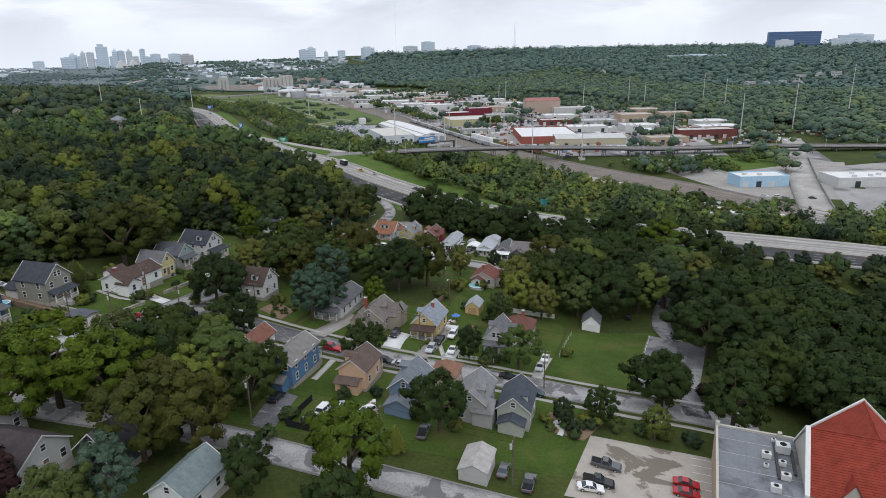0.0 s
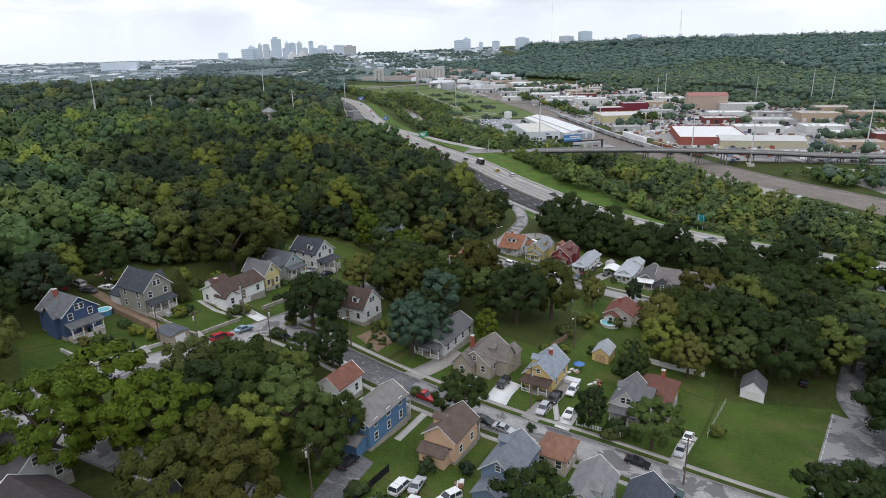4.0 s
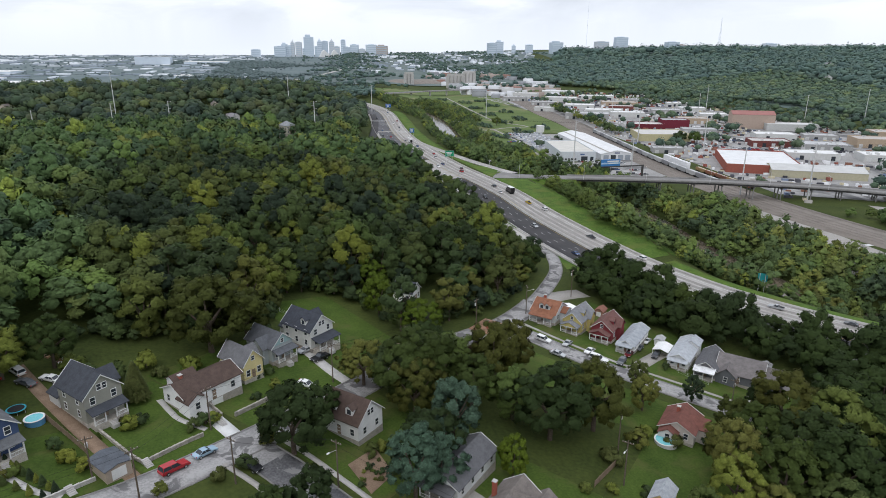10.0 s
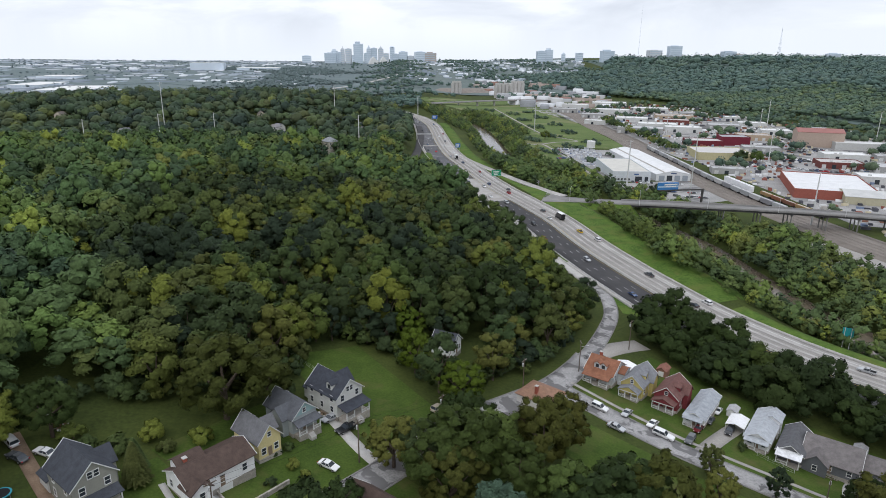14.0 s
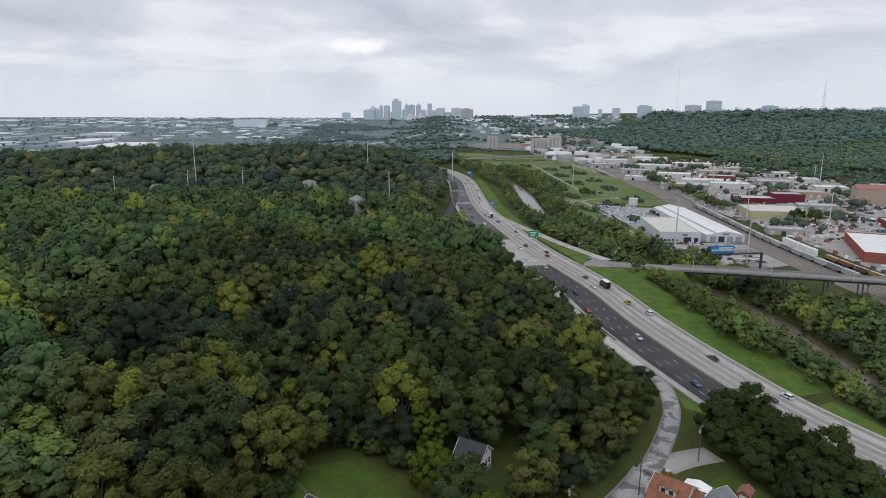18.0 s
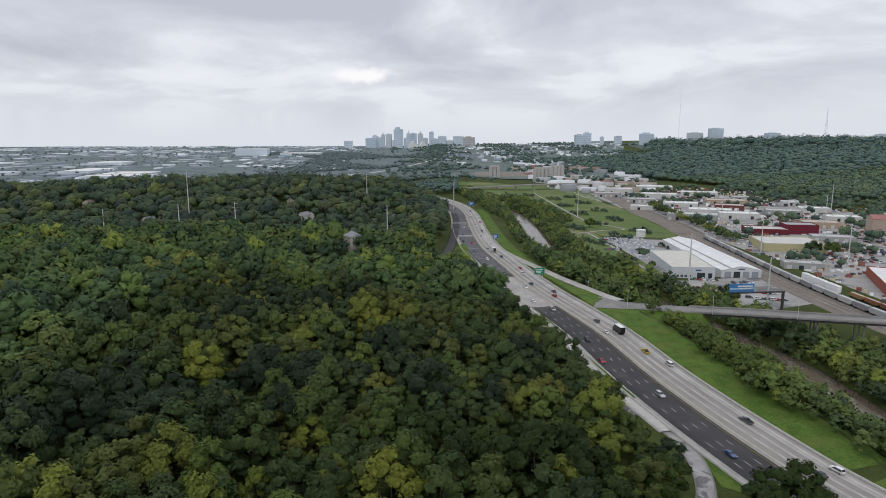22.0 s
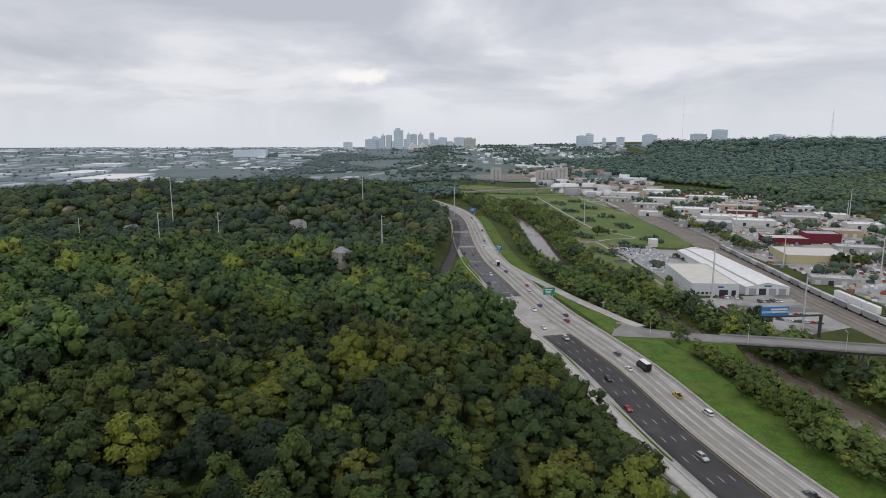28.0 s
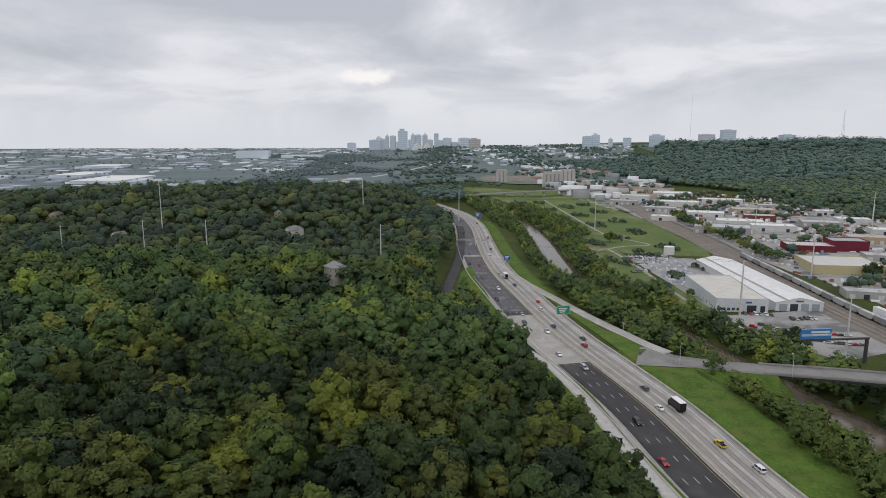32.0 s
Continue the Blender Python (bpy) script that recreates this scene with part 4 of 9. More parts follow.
mid_wood = lambda x, y: in_forest(x, y) & ~near_wood(x, y) & (y < 520) & (x > -230)
fine_wood = lambda x, y: mid_wood(x, y) & (x > -115) & (y < 470) & (x > -0.72 * (y - 150))
grove("hillside_wood", scatter(-115, 70, 190, 480, 7.6, fine_wood, 4), FINE, (0.76, 1.45), "leaf_forest", "dense mixed green wood covering the hillside", 1)
grove("upper_hillside_wood", scatter(-230, 70, 190, 520, 7.9, lambda x, y: mid_wood(x, y) & ~fine_wood(x, y), 4), MIDC, (0.82, 1.5), "leaf_upper", "dense mixed green wood higher up the hillside", 1)
EDGE = dense(FOREST[3:27], 4)
grove("undergrowth", scatter(-160, 80, 190, 560, 3.4, lambda x, y: (away(EDGE, x, y)[0] < 3.5) & (in_forest(x, y) | (away(EDGE, x, y)[0] < 0.8)), 41), [crown(95 + i, 2.3, 5.0, 12, 300, 0.30, 0.05) for i in range(4)], (0.6, 1.2), "leaf_forest", "bushes and saplings along the edge of the wood", 42)
far_wood = lambda x, y: in_forest(x, y) & ~near_wood(x, y) & ~mid_wood(x, y) & (y < 720)
grove("hilltop_wood", scatter(-420, 60, 150, 720, 8.6, far_wood, 5), FARC, (0.75, 1.4), "leaf_upper", "dense green wood over the hilltop", 2)
back_wood = lambda x, y: in_forest(x, y) & (y >= 720)
grove("second_hill_wood", scatter(-760, 60, 720, 1300, 10.5, back_wood, 6), TINY, (0.7, 1.3), "leaf_second", "dark green wood over a second hill", 20)


# ---- trees among the houses: place, radius ----
random.seed(11)


def grown(r, wide, high, top=19.5):
    """Height factor of a tree of radius r: broad ones are relatively lower."""
    return min(top, 4 + 1.55 * r) / (r * high / wide)


for x, y, r in ((-27.3, 113, 4.3), (-37, 157, 8.2), (-41, 150, 7.6), (-28, 149, 7.8), (-23, 139.5, 5.4), (-33.7, 143, 6.2), (-18, 148, 4.4), (-26, 172.5, 4.2), (-28, 163.5, 5.0), (-46, 162, 6.0), (4.4, 155.6, 5.2), (40.5, 145.5, 5.2), (48.2, 169.7, 3.8), (30.6, 153, 3.6), (44.2, 117.9, 3.4), (62, 120, 6.6), (35.3, 118.5, 2.4), (51.4, 109.2, 3.0), (72.4, 108.4, 8.2), (100, 142, 11.0), (92.3, 117, 8.0), (108, 131, 9.2), (112, 118, 9.2), (127, 146, 10.5), (97, 104, 8.0), (2, 220, 9.6), (-10.4, 225, 6.0), (-4, 224, 6.2), (6, 236, 6.0), (10.5, 227, 7.6), (15, 217, 6.6), (2, 193, 6.6), (31, 205.5, 9.4), (37.5, 212.5, 8.0), (24, 213, 6.6), (60.2, 220.5, 4.4), (99.4, 201.6, 9.6), (62.5, 183, 6.0), (67.6, 192, 7.2), (74, 184, 8.2), (86, 184, 9.4), (87, 194, 8.6), (106, 200, 9.4), (92, 174, 9.2), (112.6, 190, 9.4), (104, 176, 8.8), (66, 175, 5.0), (80, 176, 6.4), (79, 201, 7.0), (118, 179, 9.2), (126, 190, 9.4), (121, 164, 9.4), (130, 205, 9.2), (109, 212, 8.6), (122, 213, 9.4), (138, 186, 9.4), (140, 200, 9.4), (-88.3, 205.4, 7.8), (-86, 171, 8.0), (-95, 182, 8.4), (-93, 193, 7.0), (-52, 108, 5.4), (-17, 98, 5.4), (64, 232, 3.4), (95, 222, 4.4), (77, 226, 2.7), (53, 178, 4.0), (-88, 220, 6.0), (-80, 226, 6.0)):
    plant(YARD[int(x * 7 + y) % 4], x, y, r / 6.0, sink=0.3, group="trees among the houses", tall=grown(r, 6.0, 12.5))
for x, y, r in ((-24.5, 196.5, 7.4), (-20.5, 201.5, 5.6), (9.5, 122.5, 5.8), (64, 121, 6.2), (-20, 177, 5.0)):
    plant(YARD[2], x, y, r / 6.0, sink=0.3, group="trees among the houses", tall=grown(r, 6.0, 12.5))
for x, y, r in ((-1.5, 183.5, 5.8), (8, 200, 6.0), (3.5, 186.5, 4.6), (-46, 113.6, 4.8)):
    plant(BLUE, x, y, r / 5.2)
for x, y, r in ((-42, 126, 7.6), (-34, 126, 7.4), (-38, 134, 7.0), (-48.3, 237.5, 10.5), (-41, 246, 7.0), (23, 229.5, 8.0), (28.5, 236, 7.0), (43, 210, 8.2), (92.5, 210.5, 8.8), (1, 212, 6.6), (118, 200, 7.4), (78, 208, 5.0)):
    plant(OLIVE, x, y, r / 6.6, tall=grown(r, 6.6, 13))
for x, y, r in ((-62.5, 140.5, 8.6), (-56, 147, 9.2), (-47, 142, 7.6), (-12, 108.8, 7.2), (18.9, 191.3, 3.9), (6.4, 252, 5.8), (-5, 268, 5.6), (-8, 286, 5.6), (153, 219, 8.6)):
    plant(LIME, x, y, r / 5.8, tall=grown(r, 5.8, 12))
for x, y, s in ((-58.6, 213.5, 0.85), (-60, 217, 0.7), (51.8, 176, 0.75), (-1, 118, 0.5)):
    plant(CONE, x, y, s * 1.15)
plant(REDBUSH, -62.9, 118.9, 2.1)
plant(REDBUSH, 78, 121, 1.0)
plant(REDBUSH, 22, 247, 0.8)
for x, y, s in ((-68, 196, 0.9), (-64, 192, 1.1), (-60, 190, 1.0), (-71, 188, 0.8), (-73, 186.5, 0.9), (-57, 203, 1.1), (-55.5, 204.5, 1.0), (-43, 205.5, 1.1), (-41.5, 206.5, 1.0), (-45, 203.5, 0.9), (-9, 197.5, 1.0), (-7, 199, 0.9), (-35, 226, 0.7), (-33, 228, 0.7), (38, 166, 0.9), (36, 150.5, 1.3), (33, 149, 1.0), (45, 163, 0.8), (58, 150, 1.0), (42, 118, 1.3), (46, 115, 1.2), (50, 112, 1.0), (54, 109, 1.1), (58, 106, 1.2), (36, 118, 1.0), (-14, 130, 1.0), (-17, 134, 1.1), (-5, 139, 1.0), (2, 139, 0.9), (70, 205, 1.2), (56, 209, 1.1), (79, 245, 0.8), (24, 163, 0.6), (-30, 200, 1.0), (-33, 192, 1.1), (-46, 184, 0.9), (-37, 188, 1.0), (30, 262, 0.8), (17, 247, 0.9)):
    plant(SHRUB[int(x + 3 * y) % 3], x, y, s)

ROWWOOD = [(74, 304), (84, 290), (86, 278), (96, 268), (104, 258), (114, 248), (122, 236), (124, 222), (140, 210), (160, 190), (175, 205), (150, 240), (118, 275), (100, 302), (90, 328), (84, 330)]
grove("roadside_wood", scatter(70, 180, 180, 340, 7.0, lambda x, y: inside(ROWWOOD, x, y), 21), [crown(160 + i, 5.4, 11.5, 22, 1100, 0.36, 0.1) for i in range(4)], (0.75, 1.25), "leaf_dark", "thick dark green trees between the row of houses and the motorway", 6)


def by_river(x, y):
    r, _ = away(RIVER, x, y)
    m, _ = away(MEDIAN, x, y)
    o, _ = away(OVER, x, y)
    p, _ = away(RAMP, x, y)
    near = np.where(y > 700, r < 34 + 26 * ease(900, 1000, y), np.where(y > 560, x < np.interp(y, [560, 600, 640, 700], [184, 165, 155, 148]), r < np.interp(y, [440, 500, 540], [58, 44, 36])))
    verge = np.where((y > 370) & (y < 525), np.interp(y, [370, 400, 430, 480, 525], [27, 31, 37, 41, 44]) + 3 * np.sin(y * 0.17) + 2 * np.sin(y * 0.41), 32 + 2 * np.sin(y * 0.3))
    yards = ((x - 247) ** 2 + (y - 275) ** 2 < 19**2) | ((x - 269) ** 2 + (y - 241) ** 2 < 15**2)
    return (r > np.where(y < 405, 9.0, 12.5)) & near & (m > verge) & (o > 5) & (p > 7) & (y < 1250) & (y > 120) & ~yards


def west_bank(x, y):
    line = RIVER[np.argsort(RIVER[:, 1])]
    return (x < np.interp(y, line[:, 1], line[:, 0])) & (y > 405) & (y < 540)


BANK = [crown(170 + i, 4.2, 10.0, 10, 190, 0.46, 0.04) for i in range(6)]
BANKFAR = [crown(176 + i, 4.4, 10.0, 7, 60, 0.75, 0.04) for i in range(4)]
BUSH = [crown(186 + i, 3.1, 6.0, 9, 170, 0.36, 0.04) for i in range(4)]
grove("riverside_wood", scatter(10, 330, 120, 700, 5.8, lambda x, y: by_river(x, y) & ~west_bank(x, y) & (y < 700), 22), BANK, (0.55, 1.25), "leaf_mid", "tangled green trees lining the river banks", 7)
grove("riverside_shrubs", scatter(90, 190, 350, 540, 5.2, lambda x, y: by_river(x, y) & west_bank(x, y), 27), BUSH, (0.7, 1.4), "leaf_bank", "yellow-green shrubs and saplings on the river bank", 13)
grove("riverside_saplings", scatter(90, 190, 350, 540, 11, lambda x, y: by_river(x, y) & west_bank(x, y) & (away(RIVER, x, y)[0] > 16), 28), BANK, (0.85, 1.25), "leaf_bank", "taller yellow-green trees on the river bank", 14)
far_bank = lambda x, y: by_river(x, y) & (y >= 700) & (away(RIVER, x, y)[0] > np.where(x < 100, 17, 13))
grove("riverside_thicket", scatter(10, 330, 700, 1250, 6.4, far_bank, 22), BANKFAR, (0.4, 0.95), "leaf_mid", "tangled green thicket along the upper river", 7)
SCRUB = [(178, 150), (262, 150), (262, 300), (240, 330), (220, 420), (186, 440), (182, 330)]
grove("scrub_wood", scatter(170, 270, 140, 450, 7.0, lambda x, y: inside(SCRUB, x, y) & ~by_river(x, y) & (away(MEDIAN, x, y)[0] > 24), 23), [crown(180 + i, 4.6, 9, 20, 420, 0.56, 0.08) for i in range(4)], (0.5, 1.0), "leaf_forest", "scrubby green trees beside the motorway", 8)

EAST_LOT = [(106, 134), (118, 130), (146, 153), (136, 160)]
EASTWOOD = [(88, 96), (142, 84), (196, 140), (176, 188), (128, 204), (116, 190), (108, 176), (96, 150), (94, 128)]
grove("east_wood", scatter(84, 200, 80, 206, 9.2, lambda x, y: inside(EASTWOOD, x, y) & (away(EAST_ST, x, y)[0] > 9) & ~inside(EAST_LOT, x, y), 24), [crown(210 + i, 6.0, 11.5, 30, 1000, 0.42, 0.1) for i in range(4)], (0.8, 1.3), "leaf_dark", "large shade trees east of the neighbourhood", 21)
# ---- houses ----
PANES = {}


def window(parent, m, w=0.95, h=1.45, trim="paint_white"):
    """A sash window set on a wall: frame with sill, and two panes under it; local -y looks out."""
    key = (w, h, str(trim))
    if key not in PANES:
        f = Geo()
        t = 0.11
        f.box(-w / 2 - t, -w / 2, -0.07, 0.05, -t, h + t).box(w / 2, w / 2 + t, -0.07, 0.05, -t, h + t)
        f.box(-w / 2, w / 2, -0.07, 0.05, h, h + t).box(-w / 2 - 0.05, w / 2 + 0.05, -0.12, 0.05, -t, 0).box(-w / 2, w / 2, -0.06, 0.05, h / 2 - 0.04, h / 2 + 0.04)
        PANES[key] = (f.mesh("window", trim), Geo().box(-w / 2, w / 2, -0.025, 0.02, 0, h / 2 - 0.04).mesh("pane", "window_glass"), Geo().box(-w / 2, w / 2, -0.035, 0.02, h / 2 + 0.04, h).mesh("pane", "window_glass"))
    frame_, low, high = PANES[key]
    ob = part("window", frame_, None, parent)
    ob.matrix_basis = m
    part("pane", low, None, ob)
    part("pane", high, None, ob)


def gable_roof(house_ob, w, d, h, rise, ridge, over, roof, thick=0.18, name="roof", cx=0.0, cy=0.0):
    """Two roof slopes, each a plate of its own, over a box w by d whose eaves are at h."""
    if ridge == "y":
        k = rise / (w / 2)
        ex, ez = w / 2 + over, h - over * k
        y0, y1 = cy - d / 2 - over, cy + d / 2 + over
        a = Geo().slab([(cx - ex, y0, ez + thick), (cx, y0, h + rise + thick), (cx, y1, h + rise + thick), (cx - ex, y1, ez + thick)], thick)
        b = Geo().slab([(cx, y0, h + rise + thick), (cx + ex, y0, ez + thick), (cx + ex, y1, ez + thick), (cx, y1, h + rise + thick)], thick)
    else:
        k = rise / (d / 2)
        ey, ez = d / 2 + over, h - over * k
        x0, x1 = cx - w / 2 - over, cx + w / 2 + over
        a = Geo().slab([(x0, cy - ey, ez + thick), (x1, cy - ey, ez + thick), (x1, cy, h + rise + thick), (x0, cy, h + rise + thick)], thick)
        b = Geo().slab([(x0, cy, h + rise + thick), (x1, cy, h + rise + thick), (x1, cy + ey, ez + thick), (x0, cy + ey, ez + thick)], thick)
    part(name, a, roof, house_ob)
    part(name, b, roof, house_ob)


def gable_wall(w, d, h, rise, ridge, low=-2.0):
    if ridge == "y":
        return Geo().prism([(-w / 2, low), (w / 2, low), (w / 2, h), (0, h + rise), (-w / 2, h)], "y", -d / 2, d / 2)
    return Geo().prism([(-d / 2, low), (d / 2, low), (d / 2, h), (0, h + rise), (-d / 2, h)], "x", -w / 2, w / 2)


def house(label, x, y, turn, w, d, h, rise, wall, roof, ridge="y", porch=0.0, porch_w=0.9, porch_gable=False, dormers=(), chimney=None, storeys=1, hip=False, rail=True, awning=False, lift=0.0, name="house", trim="paint_white", base="stone", porch_roof=None, gable_fill=None, wings=(), garage=None):
    """A wooden house; its front looks along local -y. dormers: rows of (side, place along it): side f, b, l or r."""
    ca, sa = math.cos(radians(turn)), math.sin(radians(turn))
    ground_z = max(at(x + ca * a - sa * b, y + sa * a + ca * b) for a, b in ((-w / 2, -d / 2), (w / 2, -d / 2), (0, 0), (-w / 2, d / 2), (w / 2, d / 2))) - 0.35 + lift
    ob = thing(name, pose(x, y, ground_z, 0, 0, turn), label, "house")
    wall_m, roof_m = tint("siding", wall), tint("shingle", roof)
    part("wall", gable_wall(w, d, h - 0.2 if hip else h, 0.02 if hip else rise, ridge, 0.35), wall_m, ob)
    part("foundation", Geo().box(-w / 2 - 0.05, w / 2 + 0.05, -d / 2 - 0.05, d / 2 + 0.05, -3.5, 0.4), base, ob)
    over = 0.45
    if hip:
        top = Geo()
        a, b, e = w / 2 + over, d / 2 + over, h - 0.15
        r = max(0.2, (d - w) / 2)
        corners = [(-a, -b, e), (a, -b, e), (a, b, e), (-a, b, e), (0, -r, h + rise), (0, r, h + rise)]
        low = [(p[0], p[1], p[2] - 0.15) for p in corners[:4]]
        top.add(corners + low, [(0, 1, 4), (1, 2, 5, 4), (2, 3, 5), (3, 0, 4, 5), (9, 8, 7, 6), (0, 6, 7, 1), (1, 7, 8, 2), (2, 8, 9, 3), (3, 9, 6, 0)])
        part("roof", top, roof_m, ob)
    else:
        gable_roof(ob, w, d, h, rise, ridge, over, roof_m)
        # rake boards under the roof edges at both gable ends
        ends = (-1, 1)
        for e in ends:
            for s in (-1, 1):
                g = Geo()
                if ridge == "y":
                    k = rise / (w / 2)
                    yy = e * (d / 2 + over) + (0.02 if e > 0 else -0.02)
                    g.add([(s * (w / 2 + over), yy, h - over * k), (s * (w / 2 + over), yy, h - over * k + 0.24), (0, yy, h + rise + 0.24), (0, yy, h + rise), (s * (w / 2 + over), yy - e * 0.1, h - over * k), (s * (w / 2 + over), yy - e * 0.1, h - over * k + 0.17), (0, yy - e * 0.1, h + rise + 0.17), (0, yy - e * 0.1, h + rise)], [(0, 1, 2, 3), (7, 6, 5, 4), (0, 4, 5, 1), (3, 2, 6, 7), (0, 3, 7, 4), (1, 5, 6, 2)])
                else:
                    k = rise / (d / 2)
                    xx = e * (w / 2 + over) + (0.02 if e > 0 else -0.02)
                    g.add([(xx, s * (d / 2 + over), h - over * k), (xx, s * (d / 2 + over), h - over * k + 0.24), (xx, 0, h + rise + 0.24), (xx, 0, h + rise), (xx - e * 0.1, s * (d / 2 + over), h - over * k), (xx - e * 0.1, s * (d / 2 + over), h - over * k + 0.17), (xx - e * 0.1, 0, h + rise + 0.17), (xx - e * 0.1, 0, h + rise)], [(0, 1, 2, 3), (7, 6, 5, 4), (0, 4, 5, 1), (3, 2, 6, 7), (0, 3, 7, 4), (1, 5, 6, 2)])
                part("rake_board", g, trim, ob)
    if gable_fill and ridge == "y":
        part("gable_panel", Geo().prism([(-w / 2 + 0.1, h + 0.1), (w / 2 - 0.1, h + 0.1), (0, h + rise - 0.1)], "y", -d / 2 - 0.03, -d / 2 - 0.005), tint("siding", gable_fill), ob)
    # windows: front and back, then the long sides
    for n in range(storeys):
        z = 1.25 + n * 2.75
        if z + 1.6 > h + (0.4 if ridge == "y" else 0.0):
            break
        for px in ((-0.28, 0.28) if w < 9 else (-0.34, 0.0, 0.34)):
            if not (porch and n == 0 and px > 0.2 and False):
                window(ob, pose(px * w, -d / 2 - 0.01, z), trim=trim)
            window(ob, pose(px * w, d / 2 + 0.01, z, 0, 0, 180), trim=trim)
        count = max(2, int(d / 3.6))
        for i in range(count):
            py = -d / 2 + d * (i + 0.5) / count
            window(ob, pose(w / 2 + 0.01, py, z, 0, 0, 90), trim=trim)
            window(ob, pose(-w / 2 - 0.01, py, z, 0, 0, -90), trim=trim)
    if rise > 2.4 and not hip:
        z = h + rise * 0.16
        for e, tr in (((0, -d / 2 - 0.01), 0), ((0, d / 2 + 0.01), 180)) if ridge == "y" else (((w / 2 + 0.01, 0), 90), ((-w / 2 - 0.01, 0), -90)):
            if rise > 3.0:
                for s in (-0.55, 0.55):
                    o = (e[0] + s, e[1]) if ridge == "y" else (e[0], e[1] + s)
                    window(ob, pose(*o, z, 0, 0, tr), 0.8, 1.2, trim)
            else:
                window(ob, pose(*e, z, 0, 0, tr), 0.8, 1.0, trim)
    door = part("door", Geo().box(-0.48, 0.48, -d / 2 - 0.06, -d / 2 + 0.05, 0.42, 2.5), "wood_fence", ob)
    if porch:
        pw = w * porch_w
        y0, y1 = -d / 2 - porch, -d / 2
        part("porch_floor", Geo().box(-pw / 2, pw / 2, y0, y1 - 0.02, -2.0, 0.4), base, ob)
        pm = tint("shingle", porch_roof) if porch_roof else roof_m
        if porch_gable:
            gable_roof(ob, pw, porch, 2.9, 1.3, "y", 0.3, pm, 0.14, "porch_roof", 0, (y0 + y1) / 2)
            part("porch_gable", Geo().prism([(-pw / 2, 2.75), (pw / 2, 2.75), (0, 4.05)], "y", y0, y0 + 0.1), wall_m, ob)
        else:
            part("porch_roof", Geo().slab([(-pw / 2 - 0.3, y0 - 0.3, 2.85), (pw / 2 + 0.3, y0 - 0.3, 2.85), (pw / 2 + 0.3, y1, 3.5), (-pw / 2 - 0.3, y1, 3.5)], 0.16), pm, ob)
        part("porch_beam", Geo().box(-pw / 2, pw / 2, y0, y0 + 0.18, 2.5, 2.76), trim, ob)
        posts = 4 if pw > 5.5 else 3
        for i in range(posts):
            px = -pw / 2 + 0.12 + (pw - 0.24) * i / (posts - 1)
            part("porch_post", Geo().box(px - 0.1, px + 0.1, y0 + 0.02, y0 + 0.22, 0.4, 2.5), trim, ob)
        if rail:
            for i in range(posts - 1):
                if i == (posts - 1) // 2:
                    continue
                a = -pw / 2 + 0.12 + (pw - 0.24) * i / (posts - 1)
                b = -pw / 2 + 0.12 + (pw - 0.24) * (i + 1) / (posts - 1)
                g = Geo().box(a, b, y0 + 0.08, y0 + 0.16, 1.2, 1.3).box(a, b, y0 + 0.08, y0 + 0.16, 0.5, 0.58)
                for k in range(1, 9):
                    q = a + (b - a) * k / 9
                    g.box(q - 0.02, q + 0.02, y0 + 0.1, y0 + 0.14, 0.58, 1.2)
                part("porch_rail", g, trim, ob)
        for i in range(4):
            part("step", Geo().box(-0.7, 0.7, y0 - 0.3 * (i + 1), y0 - 0.3 * i, -1.2, 0.22 - 0.19 * i), "concrete", ob)
    for cx_, cy_, ww, wd, wh, wr, wdir, wc in wings:
        wing = part("wing", gable_wall(ww, wd, wh, wr, wdir, -2.0), tint("siding", wc) if wc else wall_m, ob)
        wing.matrix_basis = pose(cx_, cy_, 0.0)
        gable_roof(ob, ww, wd, wh, wr, wdir, 0.35, roof_m, 0.16, "wing_roof", cx_, cy_)
        if cy_ < 0 and wh > 2.6:
            window(wing, pose(0, -wd / 2 - 0.01, 1.2), trim=trim)
    if garage is not None:
        part("garage_door", Geo().box(garage - 1.4, garage + 1.4, -d / 2 - 0.12, -d / 2 - 0.02, -1.9, 0.3), "paint_white", ob)
    for side, place in dormers:
        dw, dh, dd = 1.9, 1.5, 2.4
        dorm = part("dormer", Geo().prism([(-dw / 2, -0.8), (dw / 2, -0.8), (dw / 2, dh), (0, dh + 0.7), (-dw / 2, dh)], "y", 0, dd), wall_m, ob)
        if ridge == "x":
            pos = pose(place, -d / 2 * 0.80 if side == "f" else d / 2 * 0.80, h + rise * 0.22, 0, 0, 0 if side == "f" else 180)
        else:
            pos = pose(w / 2 * 0.80 if side == "r" else -w / 2 * 0.80, place, h + rise * 0.22, 0, 0, 90 if side == "r" else -90)
        dorm.matrix_basis = pos
        for s in (-1, 1):
            part("dormer_roof", Geo().slab([(s * (dw / 2 + 0.25), -0.3, dh - 0.02), (s * (dw / 2 + 0.25), dd, dh - 0.02), (0, dd, dh + 0.86), (0, -0.3, dh + 0.86)][:: s], 0.12), roof_m, dorm)
        part("dormer_window", Geo().box(-0.5, 0.5, -0.04, 0.02, 0.25, 1.35), "window_glass", dorm)
    if chimney:
        cx_, cy_ = chimney
        ch = part("chimney", Geo().box(cx_ - 0.38, cx_ + 0.38, cy_ - 0.38, cy_ + 0.38, h - 1, h + rise + 0.9), "brick_red", ob)
        part("chimney_cap", Geo().box(cx_ - 0.46, cx_ + 0.46, cy_ - 0.46, cy_ + 0.46, h + rise + 0.9, h + rise + 1.05), "concrete", ch)
    return ob


